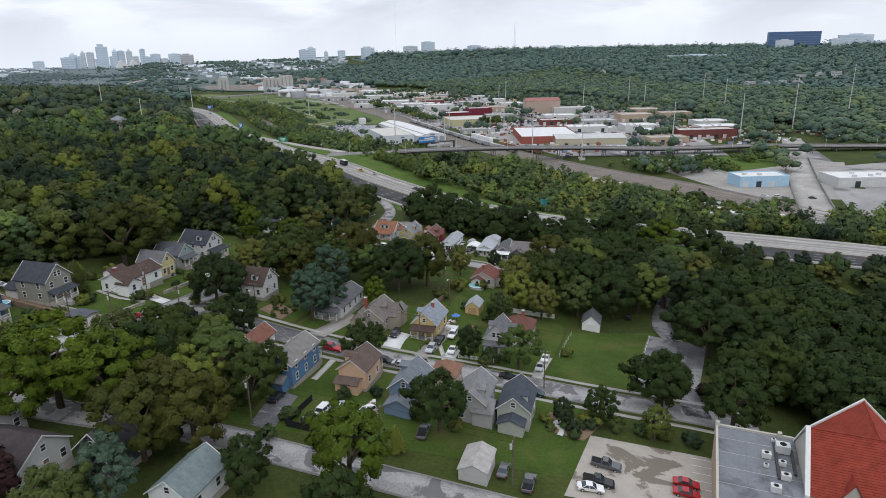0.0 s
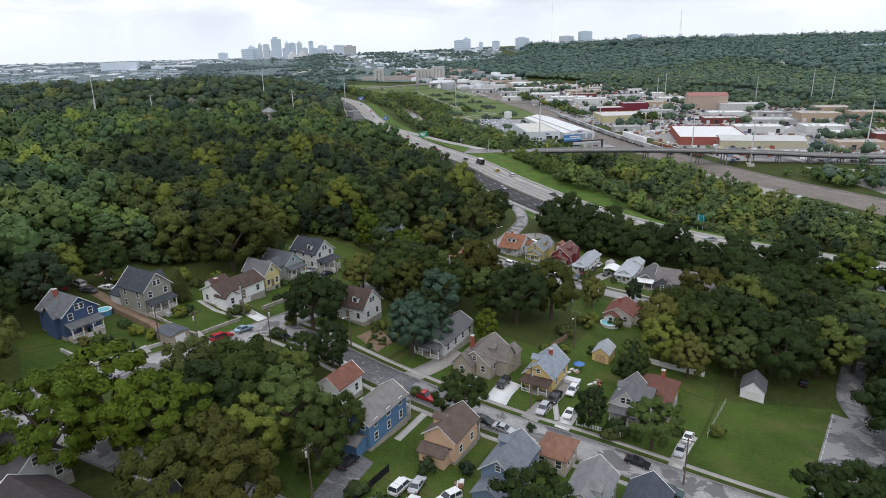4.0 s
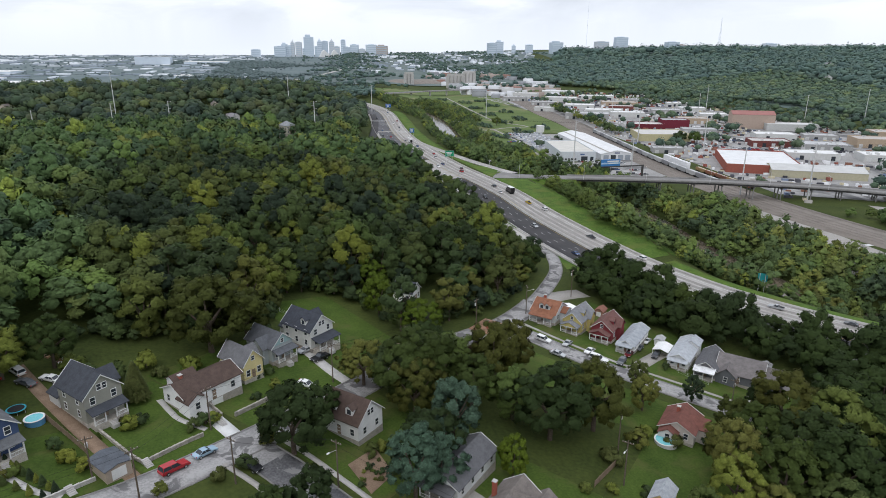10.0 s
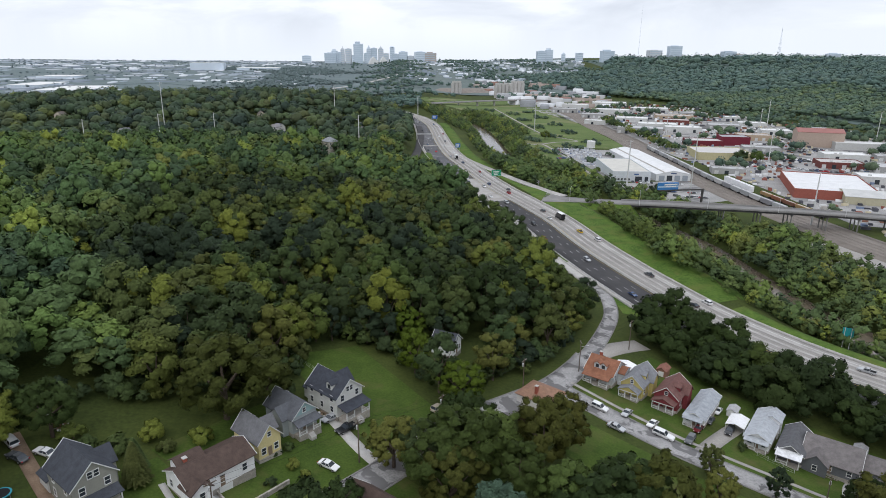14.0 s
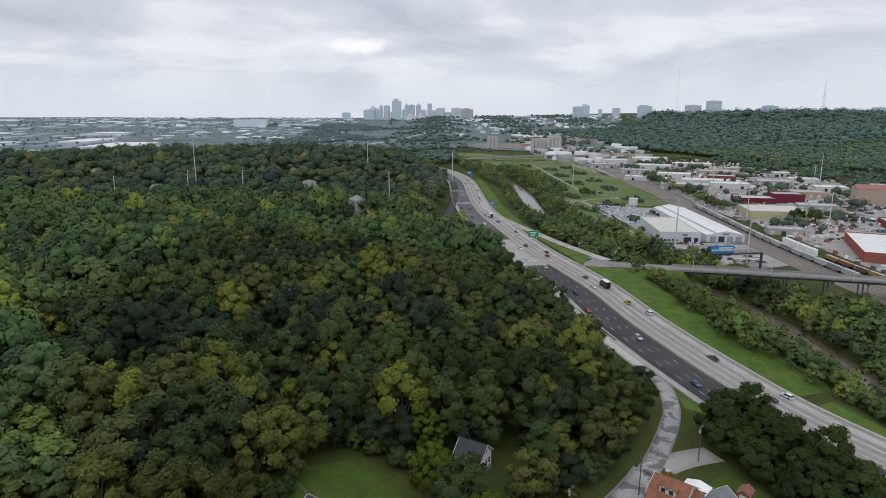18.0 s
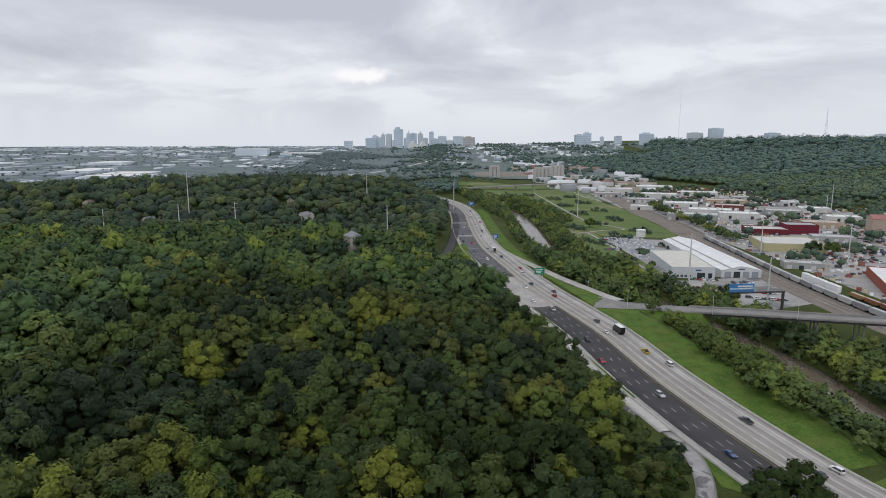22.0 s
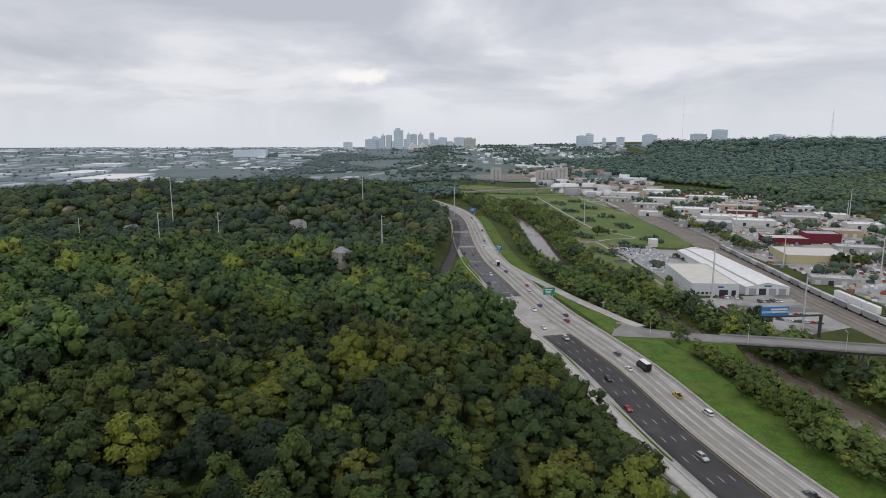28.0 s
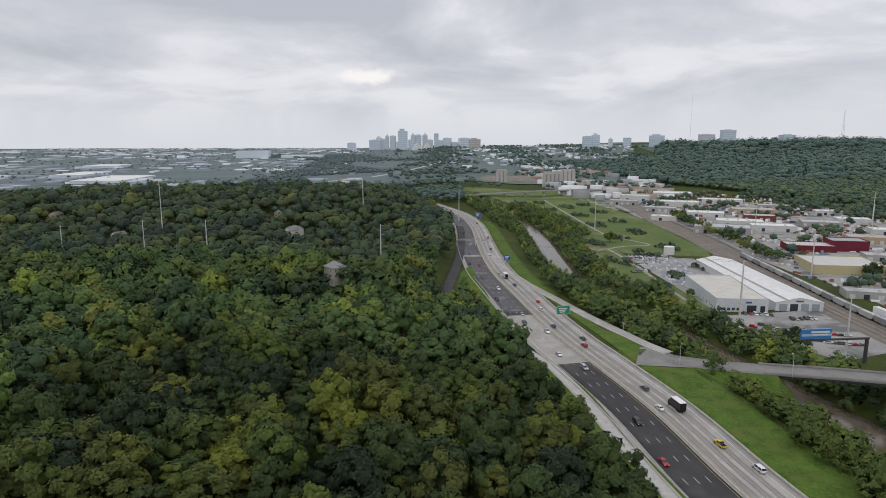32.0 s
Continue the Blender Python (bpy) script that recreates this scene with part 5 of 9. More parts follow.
SLATE, BROWN, GREY, LIGHT, ORANGE, RED = (0.06, 0.065, 0.075), (0.085, 0.06, 0.05), (0.15, 0.15, 0.155), (0.30, 0.31, 0.32), (0.25, 0.115, 0.07), (0.17, 0.075, 0.06)
WHITE = (0.76, 0.76, 0.75)
# north-west side of the hill street
house("large grey-green frame house with slate roof and white porch", -65.7, 208.8, 48, 7.6, 10.4, 6.0, 3.6, (0.27, 0.27, 0.23), SLATE, porch=2.2, storeys=2, wings=((-1.5, 7.2, 5.0, 4.0, 3.0, 1.4, "y", (0.6, 0.6, 0.58)), (3.2, 1.0, 4.5, 4.6, 5.4, 2.4, "x", None)))
house("long white bungalow with brown roof over a basement garage", -45.5, 216, 46, 14, 8, 3.7, 1.9, WHITE, BROWN, "x", chimney=(-4.5, 1.0), wings=((-3.5, 2.2, 5.0, 3.2, 5.6, 0.9, "x", None), (-5.2, -3.8, 4.0, 4.2, 3.2, 1.4, "y", None)), garage=0.5)
house("small pale yellow gabled cottage with grey roof", -39.2, 227.3, 46, 5.4, 9, 4.4, 3.0, (0.62, 0.53, 0.27), GREY, wings=((2.2, 1.0, 4.0, 4.0, 3.8, 2.2, "x", None),))
house("grey cottage with a teal gable and wooden porch", -34, 238, 46, 6.6, 10, 4.2, 2.9, (0.33, 0.36, 0.36), (0.11, 0.115, 0.125), gable_fill=(0.30, 0.42, 0.42), porch=2.0, wings=((-2.6, -1.2, 4.4, 4.6, 4.0, 2.2, "x", None),))
house("white two-storey house with dark slate roof and deep porch", -25, 247, 46, 8, 11, 5.4, 3.4, (0.60, 0.60, 0.57), (0.055, 0.06, 0.072), porch=3.0, storeys=2, dormers=(("l", -2.0),), wings=((3.0, 1.5, 4.5, 4.5, 5.0, 2.4, "x", None), (0, 6.4, 6.0, 3.4, 3.2, 1.4, "y", None)))
house("navy blue house with white windows and porch", -78.5, 194.5, 48, 8, 10, 5.4, 3.2, (0.06, 0.09, 0.17), (0.13, 0.135, 0.14), porch=2.3, storeys=2, chimney=(-1, 2), wings=((1.0, 6.0, 5.4, 4.6, 3.6, 1.8, "y", None), (-2.6, -1.0, 4.6, 4.4, 5.0, 2.2, "x", None)))
house("white house half hidden by trees with dark roof", 4.6, 283, 60, 6, 7, 4.0, 2.6, WHITE, SLATE)
# north-east side of the south-east street
house("white one-and-a-half-storey house with brown roof and dormers", -13.2, 206.3, -40, 10.5, 8, 4.3, 3.7, (0.70, 0.70, 0.69), BROWN, "x", dormers=(("f", -2.2), ("f", 2.2)))
house("long low white house with dark grey roof and front porch", 8.1, 190.4, -40, 7.5, 15, 3.3, 2.1, (0.62, 0.63, 0.62), (0.12, 0.12, 0.125), porch=2.2)
house("tan house with steep weathered brown roof", 15.2, 178.8, -40, 7.6, 10.5, 3.2, 2.8, (0.36, 0.32, 0.26), (0.17, 0.15, 0.135), dormers=(("r", 0.0),), chimney=(-3.2, 0), wings=((-2.2, -5.6, 4.6, 3.4, 3.2, 2.6, "y", None), (3.2, 0.5, 6.0, 5.0, 3.3, 2.8, "x", None), (4.6, 4.6, 3.6, 4.0, 2.6, 1.4, "y", None)))
house("yellow house with blue-grey roof and deep front porch", 28.0, 171.8, -40, 6.8, 10, 3.8, 3.0, (0.62, 0.46, 0.20), (0.25, 0.28, 0.32), porch=2.6, porch_roof=BROWN, dormers=(("l", -1.0),), chimney=(0.6, 1))
house("white and grey gabled house with weathered roof", 42.3, 158.4, -40, 6.4, 9, 4.0, 3.2, (0.62, 0.62, 0.60), GREY, porch=1.8, dormers=(("l", 0.0),), wings=((2.4, 2.0, 4.0, 4.5, 3.8, 2.0, "x", None),))
house("grey house with red-brown hipped roof", 49.6, 161.2, -40, 8, 10.5, 4.2, 2.7, (0.30, 0.30, 0.29), (0.15, 0.07, 0.055), hip=True, chimney=(1.0, 2.0))
house("white house with red-brown roof beside a round pool", 65.5, 210.8, -40, 8, 9.5, 3.0, 2.2, (0.55, 0.50, 0.46), RED, chimney=(-1, 1), wings=((3.6, 1.4, 5.0, 5.0, 2.8, 1.7, "x", None), (-1.5, -5.4, 4.0, 3.0, 2.7, 1.2, "y", (0.70, 0.68, 0.66))))
# south-west side of the south-east street
house("large blue house with grey-brown roof and white windows", -12.6, 152.0, 140, 6.2, 12, 5.2, 2.0, (0.10, 0.19, 0.32), (0.20, 0.19, 0.18), storeys=2, porch=2.0, wings=((0, 7.4, 4.8, 3.2, 2.6, 0.8, "x", None),))
house("peach house with brown gabled roof and dormer", 0.8, 146.4, 140, 6.2, 8.6, 4.6, 2.3, (0.62, 0.42, 0.28), (0.12, 0.09, 0.075), storeys=2, dormers=(("r", 1.0),), porch=2.0, wings=((0.3, 5.4, 5.0, 3.0, 2.6, 0.8, "x", None),))
house("blue-grey house with dark shingled roof", 9.0, 136.4, 140, 6.2, 9.6, 4.6, 2.5, (0.16, 0.22, 0.30), (0.17, 0.19, 0.21), dormers=(("r", -2.0),), porch=2.0, wings=((0, 6.6, 5.6, 4.2, 2.6, 1.5, "y", None),))
house("small house with rusty brown roof behind a tree", 19.4, 141.6, 140, 5.6, 6.6, 3.4, 2.2, (0.5, 0.42, 0.35), (0.24, 0.13, 0.09), hip=True)
house("grey craftsman house with steep shingled roof", 20.0, 128.0, 140, 6.2, 10, 4.8, 2.5, (0.36, 0.36, 0.35), (0.21, 0.21, 0.21), storeys=2, dormers=(("l", 2.0),), wings=((-2.6, 3.0, 4.0, 5.0, 3.2, 1.8, "x", None),))
house("sage house with dark slate roof and white windows", 27.6, 124.0, 140, 6.4, 9.6, 4.4, 2.6, (0.36, 0.38, 0.33), (0.07, 0.08, 0.095), dormers=(("l", 1.5),), porch=2.0, wings=((0.0, 6.2, 5.0, 3.0, 2.6, 1.1, "y", None),))
house("small white house with red-brown roof", -18.6, 164.4, 140, 5.2, 7.5, 4.2, 1.9, WHITE, (0.19, 0.09, 0.065))
# row below the motorway
house("white house with orange-brown roof and wide front dormer", 52.3, 277.2, -41, 8.6, 9.4, 3.5, 2.9, (0.55, 0.56, 0.56), ORANGE, "x", porch=2.4, dormers=(("f", -1.0), ("f", 0.9)), chimney=(-2, 1), wings=((4.6, 2.0, 3.0, 5.0, 3.0, 1.2, "x", (0.62, 0.64, 0.66)),))
house("yellow house with grey gabled roof and porch", 60.6, 271.4, -41, 6.4, 11, 4.0, 2.7, (0.50, 0.42, 0.16), (0.21, 0.215, 0.225), porch=2.4, porch_gable=True, dormers=(("r", -1.0),), wings=((2.6, 1.5, 3.6, 4.0, 4.0, 2.0, "x", None),))
house("dark red house with brown roof and porch", 68.6, 266.2, -41, 6.8, 10.4, 4.0, 2.7, (0.20, 0.045, 0.05), (0.16, 0.085, 0.075), porch=2.4, porch_gable=True, dormers=(("r", -1.0),), wings=((2.8, 1.5, 3.6, 4.0, 4.0, 2.0, "x", None), (0, 6.6, 5.0, 3.0, 3.0, 1.2, "y", None)))
house("long narrow white house with pale grey roof", 75.3, 260.6, -41, 5.2, 16, 2.7, 1.3, WHITE, (0.33, 0.35, 0.37), porch=1.8)
house("long white house with pale metal-grey roof", 88.6, 252.2, -41, 6, 16, 3.0, 1.6, WHITE, (0.40, 0.42, 0.44), porch=1.6, wings=((1.2, 5.0, 4.4, 5.0, 3.9, 1.2, "y", None),))
house("dark grey cottage with a white awning", 93.6, 246.2, -41, 6, 13, 3.0, 2.0, (0.16, 0.16, 0.165), (0.12, 0.12, 0.125), porch=2.4, porch_roof=(0.7, 0.7, 0.7))
house("wide dark grey bungalow with white windows and carport", 101.2, 241.6, -41, 12.5, 12, 3.2, 3.2, (0.13, 0.135, 0.145), (0.17, 0.155, 0.15), "x", wings=((-3.0, -6.0, 5.4, 4.4, 3.1, 2.3, "y", None), (8.4, 1.0, 6.0, 8.0, 2.7, 1.5, "x", None)))
house("white corner house with orange-brown hipped roof", 28.6, 258.0, 46, 8.5, 10, 3.0, 2.0, (0.70, 0.68, 0.65), (0.27, 0.16, 0.11), hip=True, chimney=(-2.5, 0))
# south-west corner of the neighbourhood
house("white house with dark brown roof among trees", -79.5, 149.5, 50, 8, 11, 4.6, 3, WHITE, BROWN)
house("grey house with dark roof among trees", -66.5, 139.5, 50, 8, 11, 4.2, 3.2, (0.42, 0.42, 0.42), (0.075, 0.07, 0.07))
house("white-trimmed house with very dark roof", -59.5, 127.5, 50, 9, 12, 3.8, 3.0, (0.5, 0.5, 0.48), (0.06, 0.05, 0.05))
house("dark navy house with slate roof", -46.0, 126.5, 140, 6.5, 8, 4.6, 3.0, (0.07, 0.08, 0.10), (0.07, 0.075, 0.08))
house("white house with grey-green roof", -35.5, 113.5, 140, 6.8, 9, 3.8, 2.5, (0.66, 0.68, 0.68), (0.17, 0.21, 0.21))
# far houses in the wood
house("pale hipped-roof house standing in the wood", -62.0, 580.0, 40, 8.5, 9.5, 6.5, 3.0, (0.50, 0.47, 0.38), (0.26, 0.27, 0.28), hip=True, storeys=2, lift=4.0)
house("small white house at the edge of the wood", 58.0, 369.0, 30, 5.5, 7, 5.0, 2.0, (0.5, 0.5, 0.49), GREY)

# ---- vehicles ----
CARS = {}


def car_meshes(kind, colour):
    key = (kind, colour)
    if key in CARS:
        return CARS[key]
    L, W, belt, top, cab, hood = {"sedan": (4.7, 1.8, 0.92, 1.42, (-1.0, 1.55), 0.95), "suv": (4.75, 1.88, 1.05, 1.72, (-0.95, 2.25), 1.08), "pickup": (5.6, 1.95, 1.08, 1.78, (-0.9, 0.95), 1.1), "van": (5.1, 1.95, 1.08, 1.78, (-1.5, 2.45), 1.1), "topper": (5.6, 1.95, 1.08, 1.8, (-0.9, 2.7), 1.1)}[kind]
    paint = tint("car", colour)
    h = L / 2
    body = Geo()
    # lower body: side outline with sloped nose and tail, slightly narrower at the sill
    line = [(-h + 0.08, 0.34), (-h, 0.5), (-h + 0.05, 0.74), (-h + 0.35, hood - 0.16), (cab[0], belt), (cab[1], belt), (h - 0.25, belt - (0.02 if kind != "sedan" else 0.06)), (h - 0.02, belt - 0.22), (h, 0.5), (h - 0.08, 0.34)]
    n = len(line)
    v = [(-W / 2 * (0.93 if z < 0.4 else 1.0) * (0.95 if abs(y) > h - 0.12 else 1), y, z) for y, z in line] + [(W / 2 * (0.93 if z < 0.4 else 1.0) * (0.95 if abs(y) > h - 0.12 else 1), y, z) for y, z in line]
    body.add(v, [tuple(range(n)), tuple(range(2 * n - 1, n - 1, -1))] + [(i, i + n, (i + 1) % n + n, (i + 1) % n) for i in range(n)])
    a, b = cab
    rake_f, rake_b = (0.75, 0.65) if kind == "sedan" else (0.7, 0.22)
    tw = W / 2 - 0.22
    # roof plate
    body.slab([(-tw, a + rake_f, top), (tw, a + rake_f, top), (tw, b - rake_b, top), (-tw, b - rake_b, top)], 0.07)
    if kind == "pickup":
        body.box(-W / 2, -W / 2 + 0.1, b, h - 0.05, belt, belt + 0.02).box(W / 2 - 0.1, W / 2, b, h - 0.05, belt, belt + 0.02)
    glass = Geo()
    bw = W / 2 - 0.06
    low = [(-bw, a, belt), (bw, a, belt), (bw, b, belt), (-bw, b, belt)]
    high = [(-tw, a + rake_f, top - 0.07), (tw, a + rake_f, top - 0.07), (tw, b - rake_b, top - 0.07), (-tw, b - rake_b, top - 0.07)]
    glass.add(low + high, [(0, 1, 5, 4), (1, 2, 6, 5), (2, 3, 7, 6), (3, 0, 4, 7), (4, 5, 6, 7), (3, 2, 1, 0)])
    pil = body
    for s in (-1, 1):
        for yb, yt in ((a, a + rake_f), ((a + b) / 2, (a + rake_f + b - rake_b) / 2), (b, b - rake_b)):
            pil.tube((s * (bw + 0.01), yb, belt), (s * (tw + 0.01), yt, top - 0.04), 0.05, 0.05, 4)
    wheel = Geo().tube((-0.11, 0, 0.33), (0.11, 0, 0.33), 0.34, 0.34, 12)
    rim = Geo().tube((-0.12, 0, 0.33), (0.12, 0, 0.33), 0.2, 0.2, 8)
    lamps = Geo().box(-W / 2 + 0.1, -W / 2 + 0.45, -h + 0.0, -h + 0.1, 0.58, 0.74), Geo().box(W / 2 - 0.45, W / 2 - 0.1, -h + 0.0, -h + 0.1, 0.58, 0.74)
    tail = Geo().box(-W / 2 + 0.06, -W / 2 + 0.3, h - 0.08, h + 0.01, 0.62, 0.84), Geo().box(W / 2 - 0.3, W / 2 - 0.06, h - 0.08, h + 0.01, 0.62, 0.84)
    bed = Geo().box(-W / 2 + 0.12, W / 2 - 0.12, b + 0.05, h - 0.12, belt - 0.1, belt + 0.004) if kind == "pickup" else None
    CARS[key] = dict(body=body.mesh("body", paint), glass=glass.mesh("cabin_glass", "window_glass"), wheel=wheel.mesh("wheel", "rubber"), rim=rim.mesh("rim", "chrome"), lamps=[g.mesh("headlight", "paint_white") for g in lamps], tail=[g.mesh("tail_light", tint("car", (0.35, 0.02, 0.02))) for g in tail], bed=bed.mesh("bed", "rubber") if bed else None, size=(L, W))
    return CARS[key]


def car(kind, colour, words, x, y, turn, z=None, group="", simple=False, tilt=None):
    """A vehicle whose nose looks along local -y."""
    c = car_meshes(kind, colour)
    z = float(lies(x, y)) + 0.13 if z is None else z
    if tilt is None:
        d = radians(turn)
        ux, uy = -math.sin(d), math.cos(d)
        tilt = math.degrees(math.atan((at(x + ux * 2, y + uy * 2) - at(x - ux * 2, y - uy * 2)) / 4))
    ob = thing({"suv": "suv", "pickup": "pickup_truck", "van": "van", "topper": "pickup_truck"}.get(kind, "car"), pose(x, y, z, 0, 0, turn) @ pose(0, 0, 0, tilt), words, "car", group)
    part("body", c["body"], None, ob)
    part("cabin_glass", c["glass"], None, ob)
    if simple:
        return ob
    for s in (-1, 1):
        for e in (-0.31, 0.30):
            wh = part("wheel", c["wheel"], None, ob)
            wh.matrix_basis = pose(s * (c["size"][1] / 2 - 0.13), e * c["size"][0], 0)
            part("rim", c["rim"], None, wh)
    for g in c["lamps"]:
        part("headlight", g, None, ob)
    for g in c["tail"]:
        part("tail_light", g, None, ob)
    if c["bed"]:
        part("bed", c["bed"], None, ob)
    return ob


WH, SI, BK, RD, GY, BL, GN, MR = (0.72, 0.72, 0.71), (0.42, 0.43, 0.44), (0.018, 0.019, 0.021), (0.36, 0.012, 0.018), (0.10, 0.105, 0.11), (0.30, 0.42, 0.52), (0.02, 0.05, 0.05), (0.13, 0.02, 0.025)
STREET, YARD_, UP = 50, -40, 140
for kind, colour, words, x, y, turn in (
    ("suv", WH, "white sport utility car parked at the kerb", -19, 178.4, STREET), ("pickup", RD, "red pickup truck parked at the kerb", -1.5, 163.7, STREET),
    ("sedan", BK, "black saloon car parked under a tree", 9, 154.7, STREET), ("sedan", SI, "silver saloon car parked at the kerb", 12.2, 151.7, STREET),
    ("suv", SI, "silver estate car on a gravel drive", 22.8, 158.8, -38), ("pickup", BK, "black pickup truck on a gravel drive", 27.3, 163.8, -38),
    ("suv", WH, "white off-road car with dark bonnet on a drive", 32.4, 166.6, -38), ("sedan", WH, "white hatchback on a concrete drive", 28.1, 157.3, -38),
    ("suv", BK, "black car on a concrete drive", 17.2, 169.8, -40), ("sedan", BK, "black saloon car parked at the kerb", 35, 140.5, STREET),
    ("sedan", GN, "dark green saloon car parked at the kerb", 37, 132.2, STREET), ("sedan", WH, "white car parked on the grass", 50.2, 148.3, -40), ("sedan", SI, "silver car parked on the grass", 45.8, 143.9, -40),
    ("sedan", BK, "black car in a marked parking bay", -18.2, 141.6, 140), ("van", WH, "white van parked in a fenced yard", -10, 134.8, 140), ("sedan", SI, "silver car parked in a fenced yard", -7.2, 135.2, 150),
    ("sedan", WH, "pale old saloon car in a fenced yard", -9.1, 130.5, 145), ("suv", WH, "white off-road car in a fenced yard", -2.7, 131.6, -60), ("pickup", GY, "grey pickup truck beside a house", 6.1, 122.4, 145), ("suv", GY, "dark car half hidden by bushes", -13.4, 130.5, 100),
    ("suv", WH, "white sport utility car parked on the row street", 45, 258.3, 48), ("sedan", SI, "silver car parked across a drive", 52.2, 256.7, -41), ("sedan", WH, "white saloon car parked on a drive", 57.8, 252.4, -46), ("topper", WH, "white pickup truck with a bed cover", 58.7, 247.4, 50),
    ("suv", GY, "dark grey car on a short drive", 65.5, 246.3, -41), ("sedan", MR, "maroon saloon car beside a house", 70.5, 252.2, -41), ("sedan", GY, "grey saloon car beside a house", 76.2, 257.3, -41), ("sedan", WH, "white car beside a house", 81.3, 263, -41), ("suv", BK, "black car before a carport", 79.4, 252.5, -41), ("sedan", SI, "grey car parked on the row street", 46.6, 249, 48),
    ("topper", RD, "bright red pickup truck with a matching bed cover", -45.3, 190.2, 136), ("sedan", BL, "pale blue saloon car at the kerb", -41, 195.1, 136), ("suv", BK, "black car parked at the corner", -32, 191.6, 50),
    ("suv", WH, "white sport utility car on a dirt yard", -86.4, 222.8, -130), ("sedan", WH, "white car with a torn cover behind a house", -78.4, 220, -110), ("sedan", GY, "dark car on a dirt yard", -82.5, 218, -115), ("sedan", RD, "red car on a dirt yard", -90, 220, -130), ("sedan", WH, "white car parked beside the drive", -24, 223, 60), ("pickup", BK, "black pickup truck on a drive", -21.5, 236.8, -44),
    ("suv", (0.35, 0.31, 0.24), "tan sport utility car on the hill street", 0.5, 249.5, 136), ("suv", BK, "black sport utility car on the hill street", 6.6, 255.6, 136), ("sedan", SI, "silver car on a drive beside the porch", -25.5, 240.5, -44),
    ("pickup", GY, "dark grey pickup truck in a car park", 34.8, 103.7, 48), ("pickup", BK, "black pickup truck in a car park", 30, 99.7, 52), ("sedan", RD, "red saloon car in a car park", 45.8, 94.9, 50), ("sedan", RD, "red hatchback in a car park", 43.6, 92.6, 50), ("sedan", WH, "white car in a car park", 27.4, 98.6, 60), ("sedan", BK, "black car parked under trees", 97, 172, 140), ("sedan", GY, "dark car beside a garage", 15, 107, 140), ("pickup", GY, "old grey pickup truck by a garage", 17.5, 102.5, 140), ("pickup", SI, "silver pickup truck parked by a garage", 14.3, 112.2, 140)):
    car(kind, colour, words, x, y, turn)

# traffic on the motorway, standing in its lanes


def on_motorway(y_at, off):
    i = int(np.argmin(np.abs(MEDIAN[:, 1] - y_at)))
    n = sides(MEDIAN)[i]
    x, y = MEDIAN[i, :2] + n * off
    t = math.degrees(math.atan2(-n[0], n[1])) + 90
    return x, y, MEDIAN[i, 2] + 0.01, t


random.seed(5)
TRAFFIC = [(236, 6.5), (250, -10.4), (262, 13.0), (282, 10.2), (300, -6.8), (318, -13.6), (336, 6.6), (341, 13.5), (352, -10.5), (368, 10.4), (398, -6.9), (423, 13.2), (430, -13.8), (452, -10.2), (462, 3.2), (470, 10.3), (486, 6.8), (508, -6.5), (524, -10.4), (533, 6.5), (546, 10.4), (561, -3.2), (568, 3.0), (580, -10.3), (596, -6.8), (604, 6.7), (622, 10.1), (633, -13.6), (655, -6.8), (662, 6.4), (690, -10.2), (700, 3.1), (722, 10.2), (735, -6.6), (742, -13.4), (772, 6.5), (785, -10.4), (802, 10.3), (830, -6.8), (848, 6.6), (870, 13.0), (905, -10.2), (940, 6.6), (975, 10.1), (1000, -6.7)]
PAINTS = [(WH, "white"), (SI, "silver"), (BK, "black"), (GY, "dark grey"), (RD, "red"), ((0.05, 0.09, 0.2), "blue"), (WH, "white")]
for k, (yy, off) in enumerate(TRAFFIC):
    x, y, z, t = on_motorway(yy, off)
    colour, word = PAINTS[k * 5 % 7]
    kind = ("sedan", "suv", "sedan", "pickup", "suv", "van")[k * 7 % 6]
    car(kind, colour, f"{word} {'car' if kind in ('sedan', 'suv') else 'van' if kind == 'van' else 'pickup truck'} driving on the motorway", x, y, t + (180 if off > 0 else 0), z, "motorway traffic", yy > 640, 0)
x, y, z, t = on_motorway(438, 9.9)
car("pickup", (0.55, 0.40, 0.02), "bright yellow pickup truck driving on the motorway", x, y, t + 180, z, "motorway traffic", False, 0)


